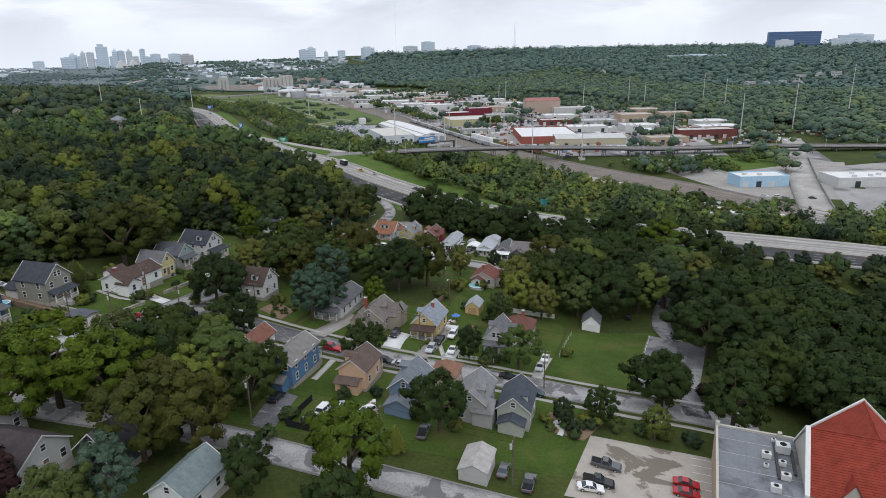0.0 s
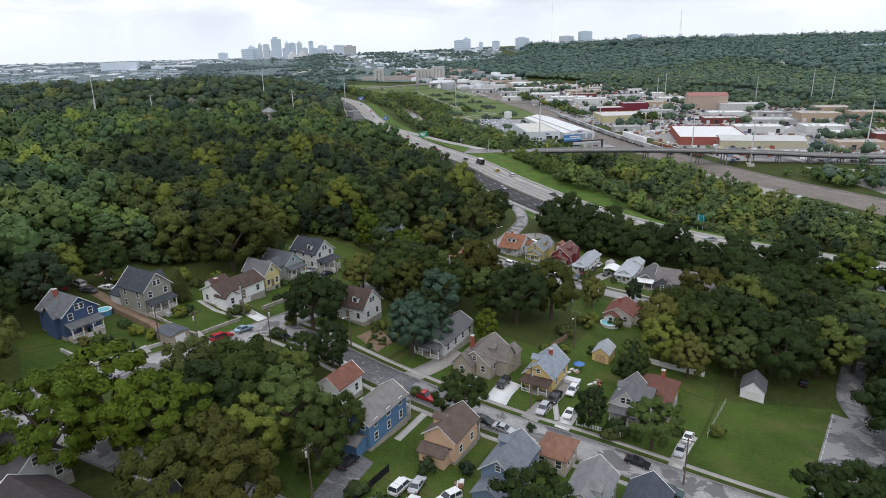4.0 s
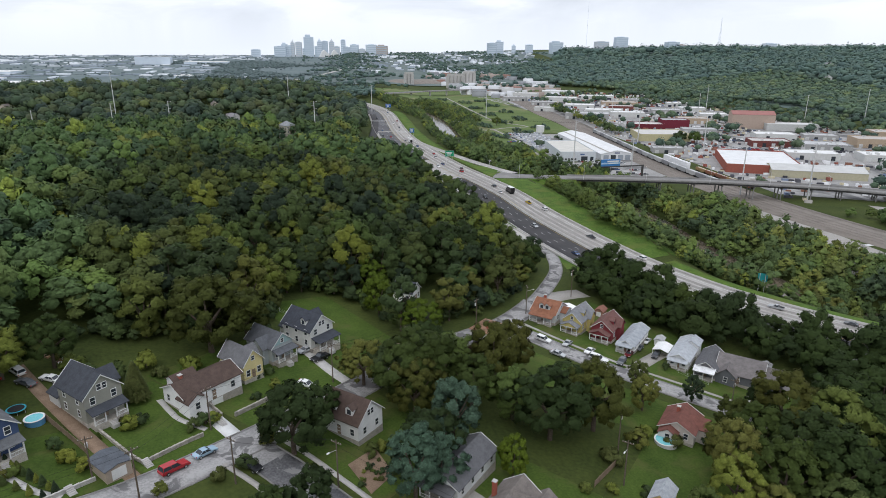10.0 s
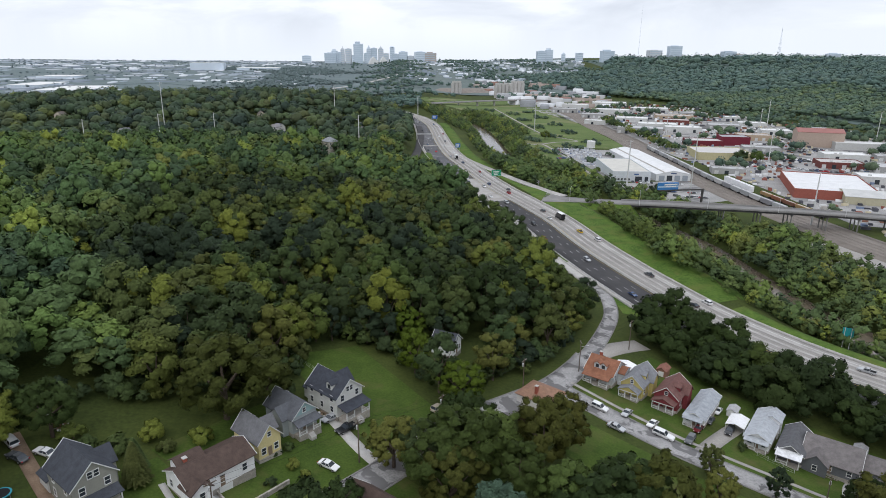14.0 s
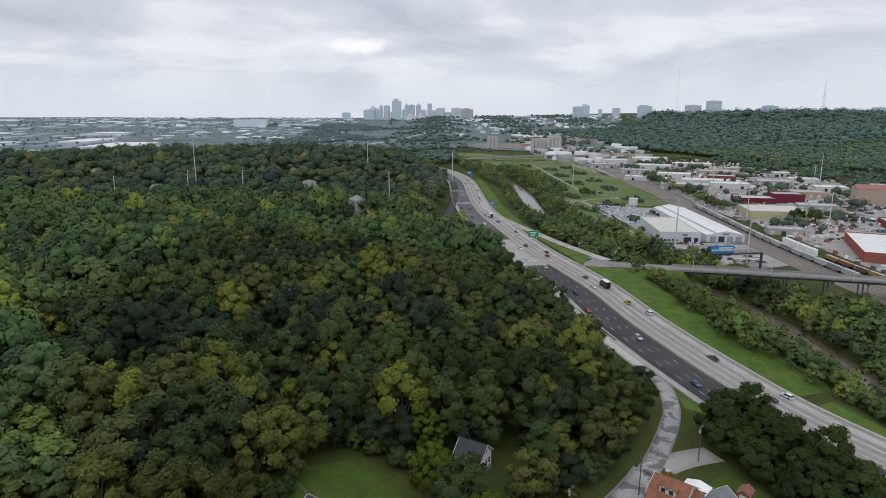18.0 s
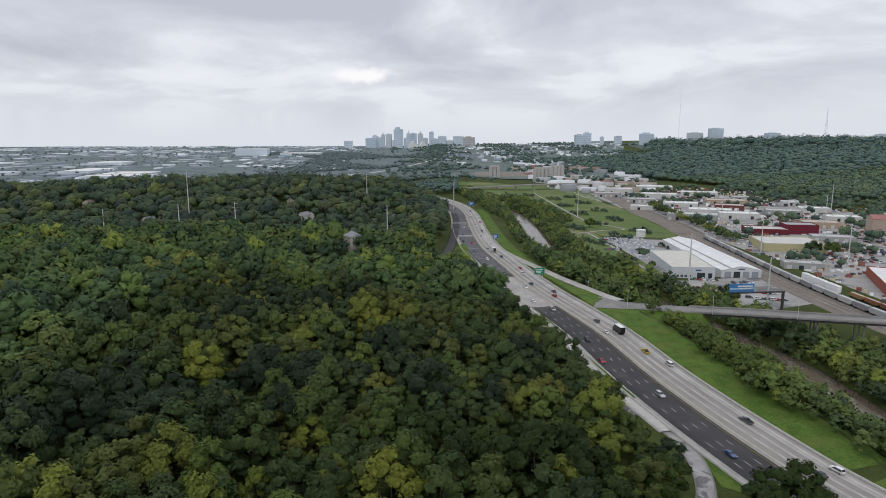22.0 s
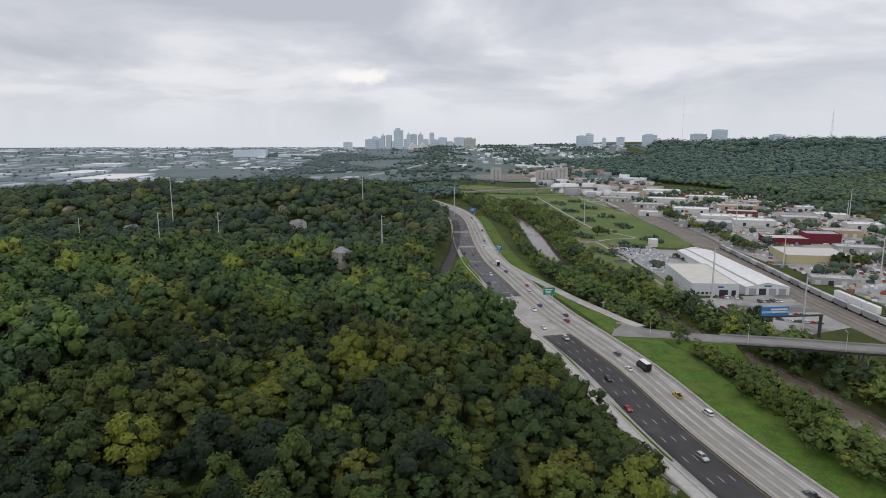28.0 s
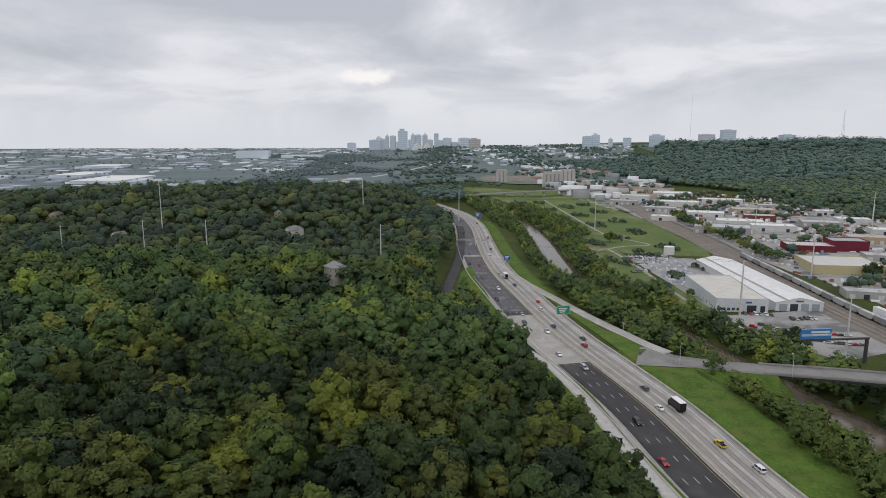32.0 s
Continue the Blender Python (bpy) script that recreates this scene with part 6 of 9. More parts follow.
def box_truck(x, y, z, turn, label, colour=(0.75, 0.75, 0.74), side=(0.75, 0.75, 0.74)):
    ob = thing("box_truck", pose(x, y, z, 0, 0, turn), label, "truck", "motorway traffic")
    part("cargo_box", Geo().box(-1.25, 1.25, -1.6, 5.2, 1.0, 3.8), tint("car", side), ob)
    part("box_roof", Geo().box(-1.25, 1.25, -1.6, 5.2, 3.8, 3.95), tint("car", colour), ob)
    part("rear_door", Geo().box(-1.1, 1.1, 5.2, 5.24, 1.15, 3.7), "rubber", ob)
    part("side_panel", Geo().box(-1.28, -1.25, -1.2, 4.8, 1.5, 3.4), "rubber", ob)
    part("cab", Geo().prism([(-3.6, 0.5), (-3.6, 1.5), (-2.9, 2.5), (-1.75, 2.6), (-1.75, 0.5)], "x", -1.1, 1.1), tint("car", side), ob)
    part("windscreen", Geo().prism([(-3.55, 1.62), (-2.98, 2.42), (-2.9, 2.4), (-3.45, 1.6)], "x", -0.95, 0.95), "window_glass", ob)
    part("chassis", Geo().box(-1.0, 1.0, -3.4, 5.0, 0.5, 1.0), "rubber", ob)
    for s in (-1, 1):
        for yy in (-2.8, 2.8, 3.9):
            part("wheel", Geo().tube((s * 0.85, yy, 0.48), (s * 1.15, yy, 0.48), 0.48, 0.48, 10), "rubber", ob)


x, y, z, t = on_motorway(470, 9.6)
box_truck(x, y, z, t + 180, "black delivery box truck with a white roof on the motorway", side=(0.02, 0.02, 0.022))
x, y, z, t = on_motorway(690, 6.0)
box_truck(x, y, z, t + 180, "white box truck on the motorway")

# ---- industry in the valley ----
def shed(label, x, y, turn, w, d, h, rise, wall, roof, ridge="y", name="warehouse", flat=False):
    """A plain long building; origin at the middle of its ground plan."""
    z = at(x, y) - 0.1
    ob = thing(name, pose(x, y, z, 0, 0, turn), label, "building")
    if flat:
        part("wall", Geo().box(-w / 2, w / 2, -d / 2, d / 2, -2, h), tint("siding", wall), ob)
        part("roof", Geo().box(-w / 2 + 0.4, w / 2 - 0.4, -d / 2 + 0.4, d / 2 - 0.4, h - 0.3, h + 0.06), tint("metal_roof", roof), ob)
        for a in ((-w / 2, w / 2, -d / 2 - 0.02, -d / 2 + 0.4), (-w / 2, w / 2, d / 2 - 0.4, d / 2 + 0.02), (-w / 2 - 0.02, -w / 2 + 0.4, -d / 2 + 0.4, d / 2 - 0.4), (w / 2 - 0.4, w / 2 + 0.02, -d / 2 + 0.4, d / 2 - 0.4)):
            part("parapet", Geo().box(*a, h - 0.1, h + 0.7), tint("siding", wall), ob)
    else:
        part("wall", gable_wall(w, d, h, rise, ridge, -2), tint("siding", wall), ob)
        gable_roof(ob, w, d, h, rise, ridge, 0.3, tint("metal_roof", roof), 0.2)
    return ob


A = shed("pale metal-clad warehouse with flat tan-grey roof", 196, 687, -5, 33, 74, 8.5, 0, (0.55, 0.58, 0.60), (0.52, 0.50, 0.44), flat=True)
B = shed("long white gabled steel warehouse with four dock doors", 234, 727, -2, 31, 150, 6.0, 3.2, (0.62, 0.63, 0.63), (0.66, 0.66, 0.65))
shed("dark red brick workshop with flat pale roof", 366, 884, -12, 44, 28, 6, 0, (0.15, 0.030, 0.040), (0.50, 0.47, 0.45), flat=True)
shed("tall dark red building with saw-edged roof", 404, 884, -12, 34, 26, 10.5, 0, (0.16, 0.030, 0.045), (0.30, 0.30, 0.31), flat=True)
shed("long tan metal warehouse with grey roof", 338, 786, -10, 56, 48, 7.5, 0, (0.46, 0.42, 0.25), (0.50, 0.48, 0.45), flat=True)
shed("huge white-roofed brick warehouse", 345, 610, -24, 60, 85, 7, 0, (0.30, 0.10, 0.075), (0.66, 0.66, 0.65), flat=True)
shed("tan gabled warehouse with grey roof", 365, 560, -24, 70, 30, 6, 3, (0.45, 0.42, 0.30), (0.48, 0.48, 0.46), "x")
shed("tall old brick factory with red roof", 505, 870, -20, 52, 26, 18, 4, (0.42, 0.33, 0.27), (0.28, 0.10, 0.08), "x")
shed("pale flat-roofed factory beside the old brick one", 540, 840, -20, 60, 24, 8, 0, (0.5, 0.5, 0.48), (0.55, 0.55, 0.53), flat=True)

# ---- skyline and far woods ----
def tower(label, x, y, w, d, h, material, name="tower_block", z=None, turn=0, floors=0):
    z = at(x, y) if z is None else z
    ob = thing(name, pose(x, y, z - 6, 0, 0, turn), label, "building")
    full = h
    step = 0.0 if h < 150 else 0.10
    h = h * (1 - step)
    part("wall", Geo().box(-w / 2, w / 2, -d / 2, d / 2, 0, h + 6), material, ob)
    if step:
        part("upper_wall", Geo().box(-w * 0.34, w * 0.34, -d * 0.34, d * 0.34, h + 6, full + 6), material, ob)
    part("roof_house", Geo().box(-w / 5, w / 5, -d / 5, d / 5, full + 5.9, full + 6 + 0.04 * h + 2), material, ob)
    n = floors or max(3, int(h / 9))
    for i in range(n):
        zz = 6 + h * (i + 0.35) / n
        part("window_band", Geo().box(-w / 2 - 0.3, w / 2 + 0.3, -d / 2 - 0.3, d / 2 + 0.3, zz, zz + h / n * 0.38), "skyline_blue" if material != "skyline_blue" else "skyline_grey", ob)
    return ob


def city_tower(left, right, top, material, crown_="flat", depth=4100, label="hazy blue-grey office tower of a distant city centre"):
    """A distant tower placed and sized from picture columns and a top row to fit the camera's view; its head is flat,
    stepped, pointed or rounded.
    """
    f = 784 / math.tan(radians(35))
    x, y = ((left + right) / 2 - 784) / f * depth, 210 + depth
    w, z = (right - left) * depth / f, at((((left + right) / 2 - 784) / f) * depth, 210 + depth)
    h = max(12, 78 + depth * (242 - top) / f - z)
    ob = thing("office_tower", pose(x, y, z, 0, 0, ((left * 7) % 5 - 2) * 4), label, "building")
    main = {"flat": 1.0, "step": 0.90, "point": 0.86, "round": 0.94}[crown_] * h
    part("wall", Geo().box(-w / 2, w / 2, -w * 0.35, w * 0.35, -8, main), material, ob)
    if crown_ == "flat":
        part("plant_room", Geo().box(-w * 0.28, w * 0.22, -w * 0.2, w * 0.2, main, main + max(3.0, 0.03 * h)), material, ob)
    elif crown_ == "step":
        part("upper_wall", Geo().box(-w * 0.33, w * 0.18, -w * 0.25, w * 0.25, main, h), material, ob)
    elif crown_ == "point":
        part("upper_wall", Geo().box(-w * 0.3, w * 0.3, -w * 0.22, w * 0.22, main, main + 0.06 * h), material, ob)
        part("spire", Geo().tube((0, 0, main + 0.06 * h), (0, 0, h + 0.05 * h), w * 0.2, 0.6, 6), material, ob)
    else:
        part("rounded_top", Geo().tube((0, 0, main), (0, 0, h), w * 0.46, w * 0.3, 10), material, ob)
    glass = "skyline_dark" if material not in ("skyline_dark", "skyline_blue") else "skyline_grey"
    rows_ = max(3, int(main / 11))
    for i in range(rows_):
        zz = main * (i + 0.4) / rows_
        part("window_band", Geo().box(-w * 0.44, w * 0.44, -w * 0.35 - 0.6, w * 0.35 + 0.6, zz, zz + main / rows_ * 0.3), glass, ob)


# left and right picture column, top picture row, material, head, guessed depth
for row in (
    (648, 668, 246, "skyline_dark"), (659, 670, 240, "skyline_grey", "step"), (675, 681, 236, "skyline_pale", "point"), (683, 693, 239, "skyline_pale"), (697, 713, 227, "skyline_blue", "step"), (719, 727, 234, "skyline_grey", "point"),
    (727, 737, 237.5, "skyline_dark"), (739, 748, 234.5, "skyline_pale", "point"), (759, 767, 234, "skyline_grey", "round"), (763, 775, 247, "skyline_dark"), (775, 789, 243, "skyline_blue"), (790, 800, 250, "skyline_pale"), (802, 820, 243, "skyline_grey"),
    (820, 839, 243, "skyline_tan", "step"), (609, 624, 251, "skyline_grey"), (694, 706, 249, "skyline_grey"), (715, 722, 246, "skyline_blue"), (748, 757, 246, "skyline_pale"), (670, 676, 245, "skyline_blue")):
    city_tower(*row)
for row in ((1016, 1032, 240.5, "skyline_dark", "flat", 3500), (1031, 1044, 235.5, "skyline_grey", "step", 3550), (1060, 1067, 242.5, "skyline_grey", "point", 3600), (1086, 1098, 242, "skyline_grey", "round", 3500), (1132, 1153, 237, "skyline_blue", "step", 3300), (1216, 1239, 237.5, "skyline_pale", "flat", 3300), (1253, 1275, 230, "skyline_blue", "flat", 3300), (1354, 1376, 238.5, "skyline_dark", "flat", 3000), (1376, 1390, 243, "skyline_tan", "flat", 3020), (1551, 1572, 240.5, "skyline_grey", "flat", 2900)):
    city_tower(*row, label="hazy grey high-rise block on the wooded ridge")
# white sail-like roofs of a hall before the towers
hall = thing("concert_hall", pose(-150, 4150, at(-150, 4150), 0, 0, 10), "white hall with two sail-shaped roof shells", "building")
for x_, w_ in ((-26, 44), (34, 38)):
    part("roof_shell", Geo().prism([(x_ - w_, 0), (x_ + w_, 0), (x_ + w_ * 0.3, 16), (x_ - w_ * 0.3, 42), (x_ - w_ * 0.6, 34)], "y", -20, 20), "paint_white", hall)

def ridge_wood(x, y):
    foot = np.interp(y, [-200, 450, 700, 1150, 1800, 3000, 4800], [600, 610, 650, 740, 470, 330, 330])
    return (x > foot + 20) & (y < 2600) & (x < 2300) & (np.arctan2(x, y) < 1.2)
near_ridge = lambda x, y: ridge_wood(x, y) & (x < 1100) & (y < 1700)
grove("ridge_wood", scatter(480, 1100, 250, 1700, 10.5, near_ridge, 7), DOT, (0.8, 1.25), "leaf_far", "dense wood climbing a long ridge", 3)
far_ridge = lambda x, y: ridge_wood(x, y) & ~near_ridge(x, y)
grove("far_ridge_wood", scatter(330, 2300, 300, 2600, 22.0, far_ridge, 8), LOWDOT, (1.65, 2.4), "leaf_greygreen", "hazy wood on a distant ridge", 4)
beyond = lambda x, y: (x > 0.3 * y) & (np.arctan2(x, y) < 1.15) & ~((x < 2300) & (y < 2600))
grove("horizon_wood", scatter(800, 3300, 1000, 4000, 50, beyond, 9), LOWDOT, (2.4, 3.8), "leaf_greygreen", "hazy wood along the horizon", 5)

patch("wood_floor", ((640, 250), (3200, 300), (3200, 4300), (1050, 4300)), 0.6, "wood_floor", "hazy grey-green ground under the wood on the ridge", "ground", 40)

# ---- yards: lawns, drives, walls, fences, sheds, poles ----
for corners, mat_ in (
    (((-46, 186), (-33.5, 199.5), (-58, 222), (-72, 206)), "lawn"), (((-31, 203), (-9, 226), (-38, 250), (-60, 224)), "lawn"), (((-12, 227), (3, 246), (-22, 281), (-42, 270)), "lawn"),
    (((-80, 172), (-52, 186.5), (-64, 204), (-88, 190)), "lawn"), (((-28, 200), (-8, 182), (12, 205), (-8, 222)), "lawn"), (((-8, 180), (14, 160), (38, 185), (14, 205)), "lawn"),
    (((14, 160), (44, 139), (66, 163), (40, 188)), "lawn"), (((44, 139), (67, 124), (97, 160), (68, 164)), "lawn"), (((40, 188), (66, 164), (86, 190), (62, 215)), "lawn"),
    (((-30, 176), (10, 148), (-10, 124), (-55, 152)), "lawn"), (((10, 148), (46, 124), (30, 100), (-8, 124)), "lawn"), (((38, 262), (64, 236), (76, 250), (52, 276)), "lawn"), (((64, 236), (96, 214), (112, 232), (78, 252)), "lawn"), (((40, 250), (60, 232), (48, 214), (28, 238)), "lawn"), (((60, 232), (88, 212), (78, 200), (50, 214)), "lawn"), (((52, 276), (112, 232), (122, 242), (74, 296)), "lawn"), (((-85, 150), (-62, 142), (-50, 118), (-85, 125)), "lawn")):
    patch("lawn", corners, 0.05, mat_, "mown green lawn between the houses", "grass")


def way(name, points, wide, material, label, lift=0.10):
    return strip(name, dense(points, 1.5), -wide / 2, wide / 2, lift, 0.15, material, label, "drive", parts=2)


way("drive", [(-88, 226), (-77, 213.7), (-64.8, 200.8), (-57, 193), (-50, 186.3)], 2.8, "dirt", "brown worn concrete drive beside a lawn")
way("drive", [(-46, 212.5), (-41.2, 207), (-36, 201)], 3.4, "concrete_new", "bright new concrete drive")
way("path", [(-54.4, 214), (-50.5, 209), (-48.3, 206.7), (-42.5, 203.6)], 1.3, "concrete", "curved concrete garden path")
way("drive", [(-25, 241), (-18, 230.6), (-12, 223.5)], 3.0, "concrete", "pale concrete drive")
way("drive", [(-4, 172.6), (3, 178.5), (11, 186)], 4.5, "gravel", "pale gravel drive beside a long house")
way("drive", [(13.5, 162.5), (16.6, 167.5), (20, 171.5)], 4.6, "concrete_new", "bright concrete drive")
way("drive", [(18.7, 156), (24, 161.5), (34, 172.5)], 3.6, "gravel", "gravel drive with parked cars")
way("drive", [(24.5, 152.5), (29.5, 159)], 3.0, "concrete_new", "short concrete drive")
way("drive", [(66.5, 241.5), (73, 247.5), (84, 256.5)], 4.2, "gravel", "wide pale gravel drive")
way("drive", [(96, 225), (100, 231), (106, 236)], 5.0, "concrete", "pale concrete drive under a carport")
way("drive", [(41, 138), (46, 144), (52, 150)], 2.6, "concrete", "short concrete drive")
way("path", [(-74.5, 189.2), (-70.5, 186.6), (-65.5, 183.6), (-61.2, 182.4)], 1.3, "concrete", "pale concrete path lined with small conifers")
way("gravel_turn", [(56, 294.5), (63, 299.5), (75, 306)], 7.5, "gravel", "bare gravel turning place beside the road")
way("path", [(24.8, 155.5), (27.5, 165)], 1.2, "concrete", "front path to a porch")
way("path", [(-2, 158.5), (-9, 149)], 1.4, "concrete", "long concrete side path with a rail")
way("path", [(7, 166.5), (12, 174)], 1.2, "concrete", "front path to a house")
patch("parking_bay", ((-24.5, 133.3), (-21, 130), (-13.8, 142.2), (-17.5, 146.5)), 0.10, "asphalt_grey", "marked tarmac parking bays behind a blue house", "car park")
patch("car_park", ((39, 114), (22, 98.5), (46, 84), (58.5, 100.6)), 0.12, "lot_concrete", "pale stained concrete car park", "car park")
patch("car_park", ((62.6, 129.6), (75.0, 121.0), (106.0, 148.0), (93.2, 158.4)), 0.135, "asphalt_grey", "patched grey tarmac car park beside a mown lawn", "car park")
patch("car_park", EAST_LOT, 0.13, "asphalt_grey", "grey tarmac lot among tall trees", "car park")
STOP = Geo().box(-0.85, 0.85, -0.1, 0.1, -0.05, 0.14).mesh("wheel_stop", "concrete")
for i in range(13):
    x, y = 67.5 + 25.0 * i / 12, 133.6 + 23.6 * i / 12
    solid("wheel_stop", STOP, None, "low pale concrete wheel stop along a car park", "wheel stop", "wheel stops of the car park", m=pose(x, y, lies(x, y) + 0.14, 0, 0, 43.4))
bays = Geo()
for i in range(9):
    a = (50 + i * -0.6 - 0.0, 104.5 - i * 1.0)
for i in range(8):
    t = i / 7
    ax, ay = 57.5 + (46.0 - 57.5) * t, 99.6 + (85.0 - 99.6) * t
    bays.slab([(ax, ay, at(ax, ay) + 0.16), (ax - 3.6, ay + 2.6, at(ax - 3.6, ay + 2.6) + 0.16), (ax - 3.66, ay + 2.5, at(ax - 3.6, ay + 2.6) + 0.16), (ax - 0.06, ay - 0.1, at(ax, ay) + 0.16)], 0.03)
solid("bay_lines", bays, "paint_white", "white painted lines of parking bays", "road marking", kind="stuff")


def wall_line(points, high, thick, material, label, name="retaining_wall", category="wall", blocks=True):
    """A low wall of single stones along a line on the ground."""
    line = dense(points, 1.0)
    n = sides(line)
    ob = thing(name, pose(*line[0, :2], at(*line[0, :2])), label, category, kind="")
    rng = random.Random(int(line[0, 0] * 10))
    m = MATS[material]
    for i in range(len(line) - 1):
        a, b = Vector((*line[i, :2], 0)), Vector((*line[i + 1, :2], 0))
        k = Vector((*n[i], 0)) * thick / 2
        z0, z1 = at(*a[:2]) - 0.3, max(at(*a[:2]), at(*b[:2]))
        rows_ = max(1, int(high / 0.35))
        for r in range(rows_):
            g = Geo()
            off = Vector(line[0, :2].tolist() + [at(*line[0, :2])])
            top = z1 + high * (r + 1) / rows_ - 0.02 * rng.random()
            low = z0 if r == 0 else z1 + high * r / rows_ + 0.02
            s = (b - a) * 0.02
            k2 = k * rng.uniform(0.9, 1.08)
            g.slab([(*(p - off)[:2], top - off.z) for p in (a + s - k2, b - s - k2, b - s + k2, a + s + k2)], top - low)
            part("stone", g, m, ob)
    return ob


wall_line([(-62.5, 202), (-54.2, 194.2), (-51.2, 192)], 0.7, 0.4, "stone", "low grey stone retaining wall along a drive")
wall_line([(-50.2, 192.8), (-46, 197.8), (-42.6, 201.4)], 0.8, 0.4, "stone", "low grey stone retaining wall below a lawn")
wall_line([(-37.8, 208.8), (-34.4, 212.8), (-31, 217)], 1.0, 0.4, "stone", "grey stone retaining wall below a lawn")
wall_line([(-45, 214), (-40.4, 208.6)], 0.9, 0.35, "stone", "stone wall beside the new drive")
wall_line([(-76.8, 183), (-68.3, 176.3)], 0.9, 0.35, "concrete", "low concrete wall round a yard")
wall_line([(-68.3, 176.3), (-62, 182.6), (-57.5, 187)], 0.8, 0.35, "concrete", "low concrete wall round a yard")


def steps(x, y, turn, count, wide, label):
    ob = thing("garden_steps", pose(x, y, at(x, y), 0, 0, turn), label, "steps")
    for i in range(count):
        part("step", Geo().box(-wide / 2, wide / 2, i * 0.34, i * 0.34 + 0.4, -0.8, 0.17 * (i + 1)), "concrete", ob)


steps(-39.2, 205.2, 46, 10, 1.3, "concrete steps climbing to a bungalow")
steps(-49.6, 191.0, 46, 6, 1.3, "concrete steps through a stone wall")
steps(-59.5, 183.0, 46, 6, 1.3, "concrete steps up to a navy house")


def fence(points, high, material, label, gap=2.2, pickets=False, name="fence"):
    line = dense(points, 0.6)
    cum = np.r_[0, np.cumsum(np.linalg.norm(np.diff(line, axis=0), axis=1))]
    ox, oy = line[0]
    oz = at(ox, oy)
    ob = thing(name, pose(ox, oy, oz), label, "fence")
    get = lambda s: (float(np.interp(s, cum, line[:, 0])), float(np.interp(s, cum, line[:, 1])))
    s = 0.0
    while s <= cum[-1]:
        x, y = get(s)
        z = at(x, y) - oz
        part("post", Geo().box(x - ox - 0.06, x - ox + 0.06, y - oy - 0.06, y - oy + 0.06, z - 0.3, z + high + 0.08), material, ob)
        if s + gap <= cum[-1]:
            x2, y2 = get(s + gap)
            z2 = at(x2, y2) - oz
            for k in (0.3, 0.85):
                part("rail", Geo().tube((x - ox, y - oy, z + high * k), (x2 - ox, y2 - oy, z2 + high * k), 0.04, 0.04, 4), material, ob)
            step = 0.32 if pickets else 0.24
            q = 0.08
            d = Vector((x2 - x, y2 - y, 0)).normalized()
            while q < gap - 0.05:
                px, py, pz = x - ox + d.x * q, y - oy + d.y * q, z + (z2 - z) * q / gap
                w = d * (0.09 if pickets else 0.105)
                o = Vector((-d.y, d.x, 0)) * 0.03
                part("picket" if pickets else "slat", Geo().slab([(px - w.x - o.x, py - w.y - o.y, pz + high), (px + w.x - o.x, py + w.y - o.y, pz + high), (px + w.x + o.x, py + w.y + o.y, pz + high), (px - w.x + o.x, py - w.y + o.y, pz + high)], high - 0.1), material, ob)
                q += step
        s += gap
    return ob


fence([(28.2, 153.8), (31.5, 152.0), (37.5, 148.6)], 1.1, "paint_white", "white picket fence along the pavement", pickets=True, name="picket_fence")
fence([(35.6, 189.3), (40, 193.6), (45, 198.4)], 1.6, "wood_fence", "weathered wooden board fence", name="board_fence")
fence([(-24.4, 152.5), (-19.5, 147.8)], 1.7, "wood_new", "reddish wooden board fence beside parking bays", name="board_fence")
fence([(-18.2, 131.1), (-14, 136.6), (-10.2, 141.2)], 1.5, "rubber", "dark fence round a yard of parked cars", name="board_fence")
fence([(-18.2, 131.1), (-12, 126.5), (-5.6, 121.5)], 1.5, "rubber", "dark fence round a yard of parked cars", name="board_fence")
fence([(59.6, 182.2), (66, 178), (72.6, 174.4)], 1.6, "paint_white", "pale board fence under trees", name="board_fence")
fence([(-73, 205), (-66, 198.5), (-60.5, 193.2)], 1.5, "wood_fence", "dark board fence along a drive", name="board_fence")


def chain_fence(points, label, high=1.2):
    line = dense(points, 2.5)
    ox, oy = line[0]
    oz = at(ox, oy)
    ob = thing("wire_fence", pose(ox, oy, oz), label, "fence")
    for i, (x, y) in enumerate(line):
        z = at(x, y) - oz
        part("post", Geo().tube((x - ox, y - oy, z - 0.2), (x - ox, y - oy, z + high), 0.04, 0.04, 5), "steel_pole", ob)
        if i:
            px, py = line[i - 1]
            pz = at(px, py) - oz
            for k in (0.15, 0.6, 1.0):
                part("wire", Geo().tube((px - ox, py - oy, pz + high * k), (x - ox, y - oy, z + high * k), 0.018, 0.018, 3), "steel_pole", ob)


chain_fence([(55, 149), (57, 151.3), (68.6, 162.9)], "wire mesh fence beside a mown field")
chain_fence([(82, 243), (88, 236.5)], "wire mesh fence before small houses")
chain_fence([(-41, 273), (-31, 262)], "low wire fence at the edge of a lawn")


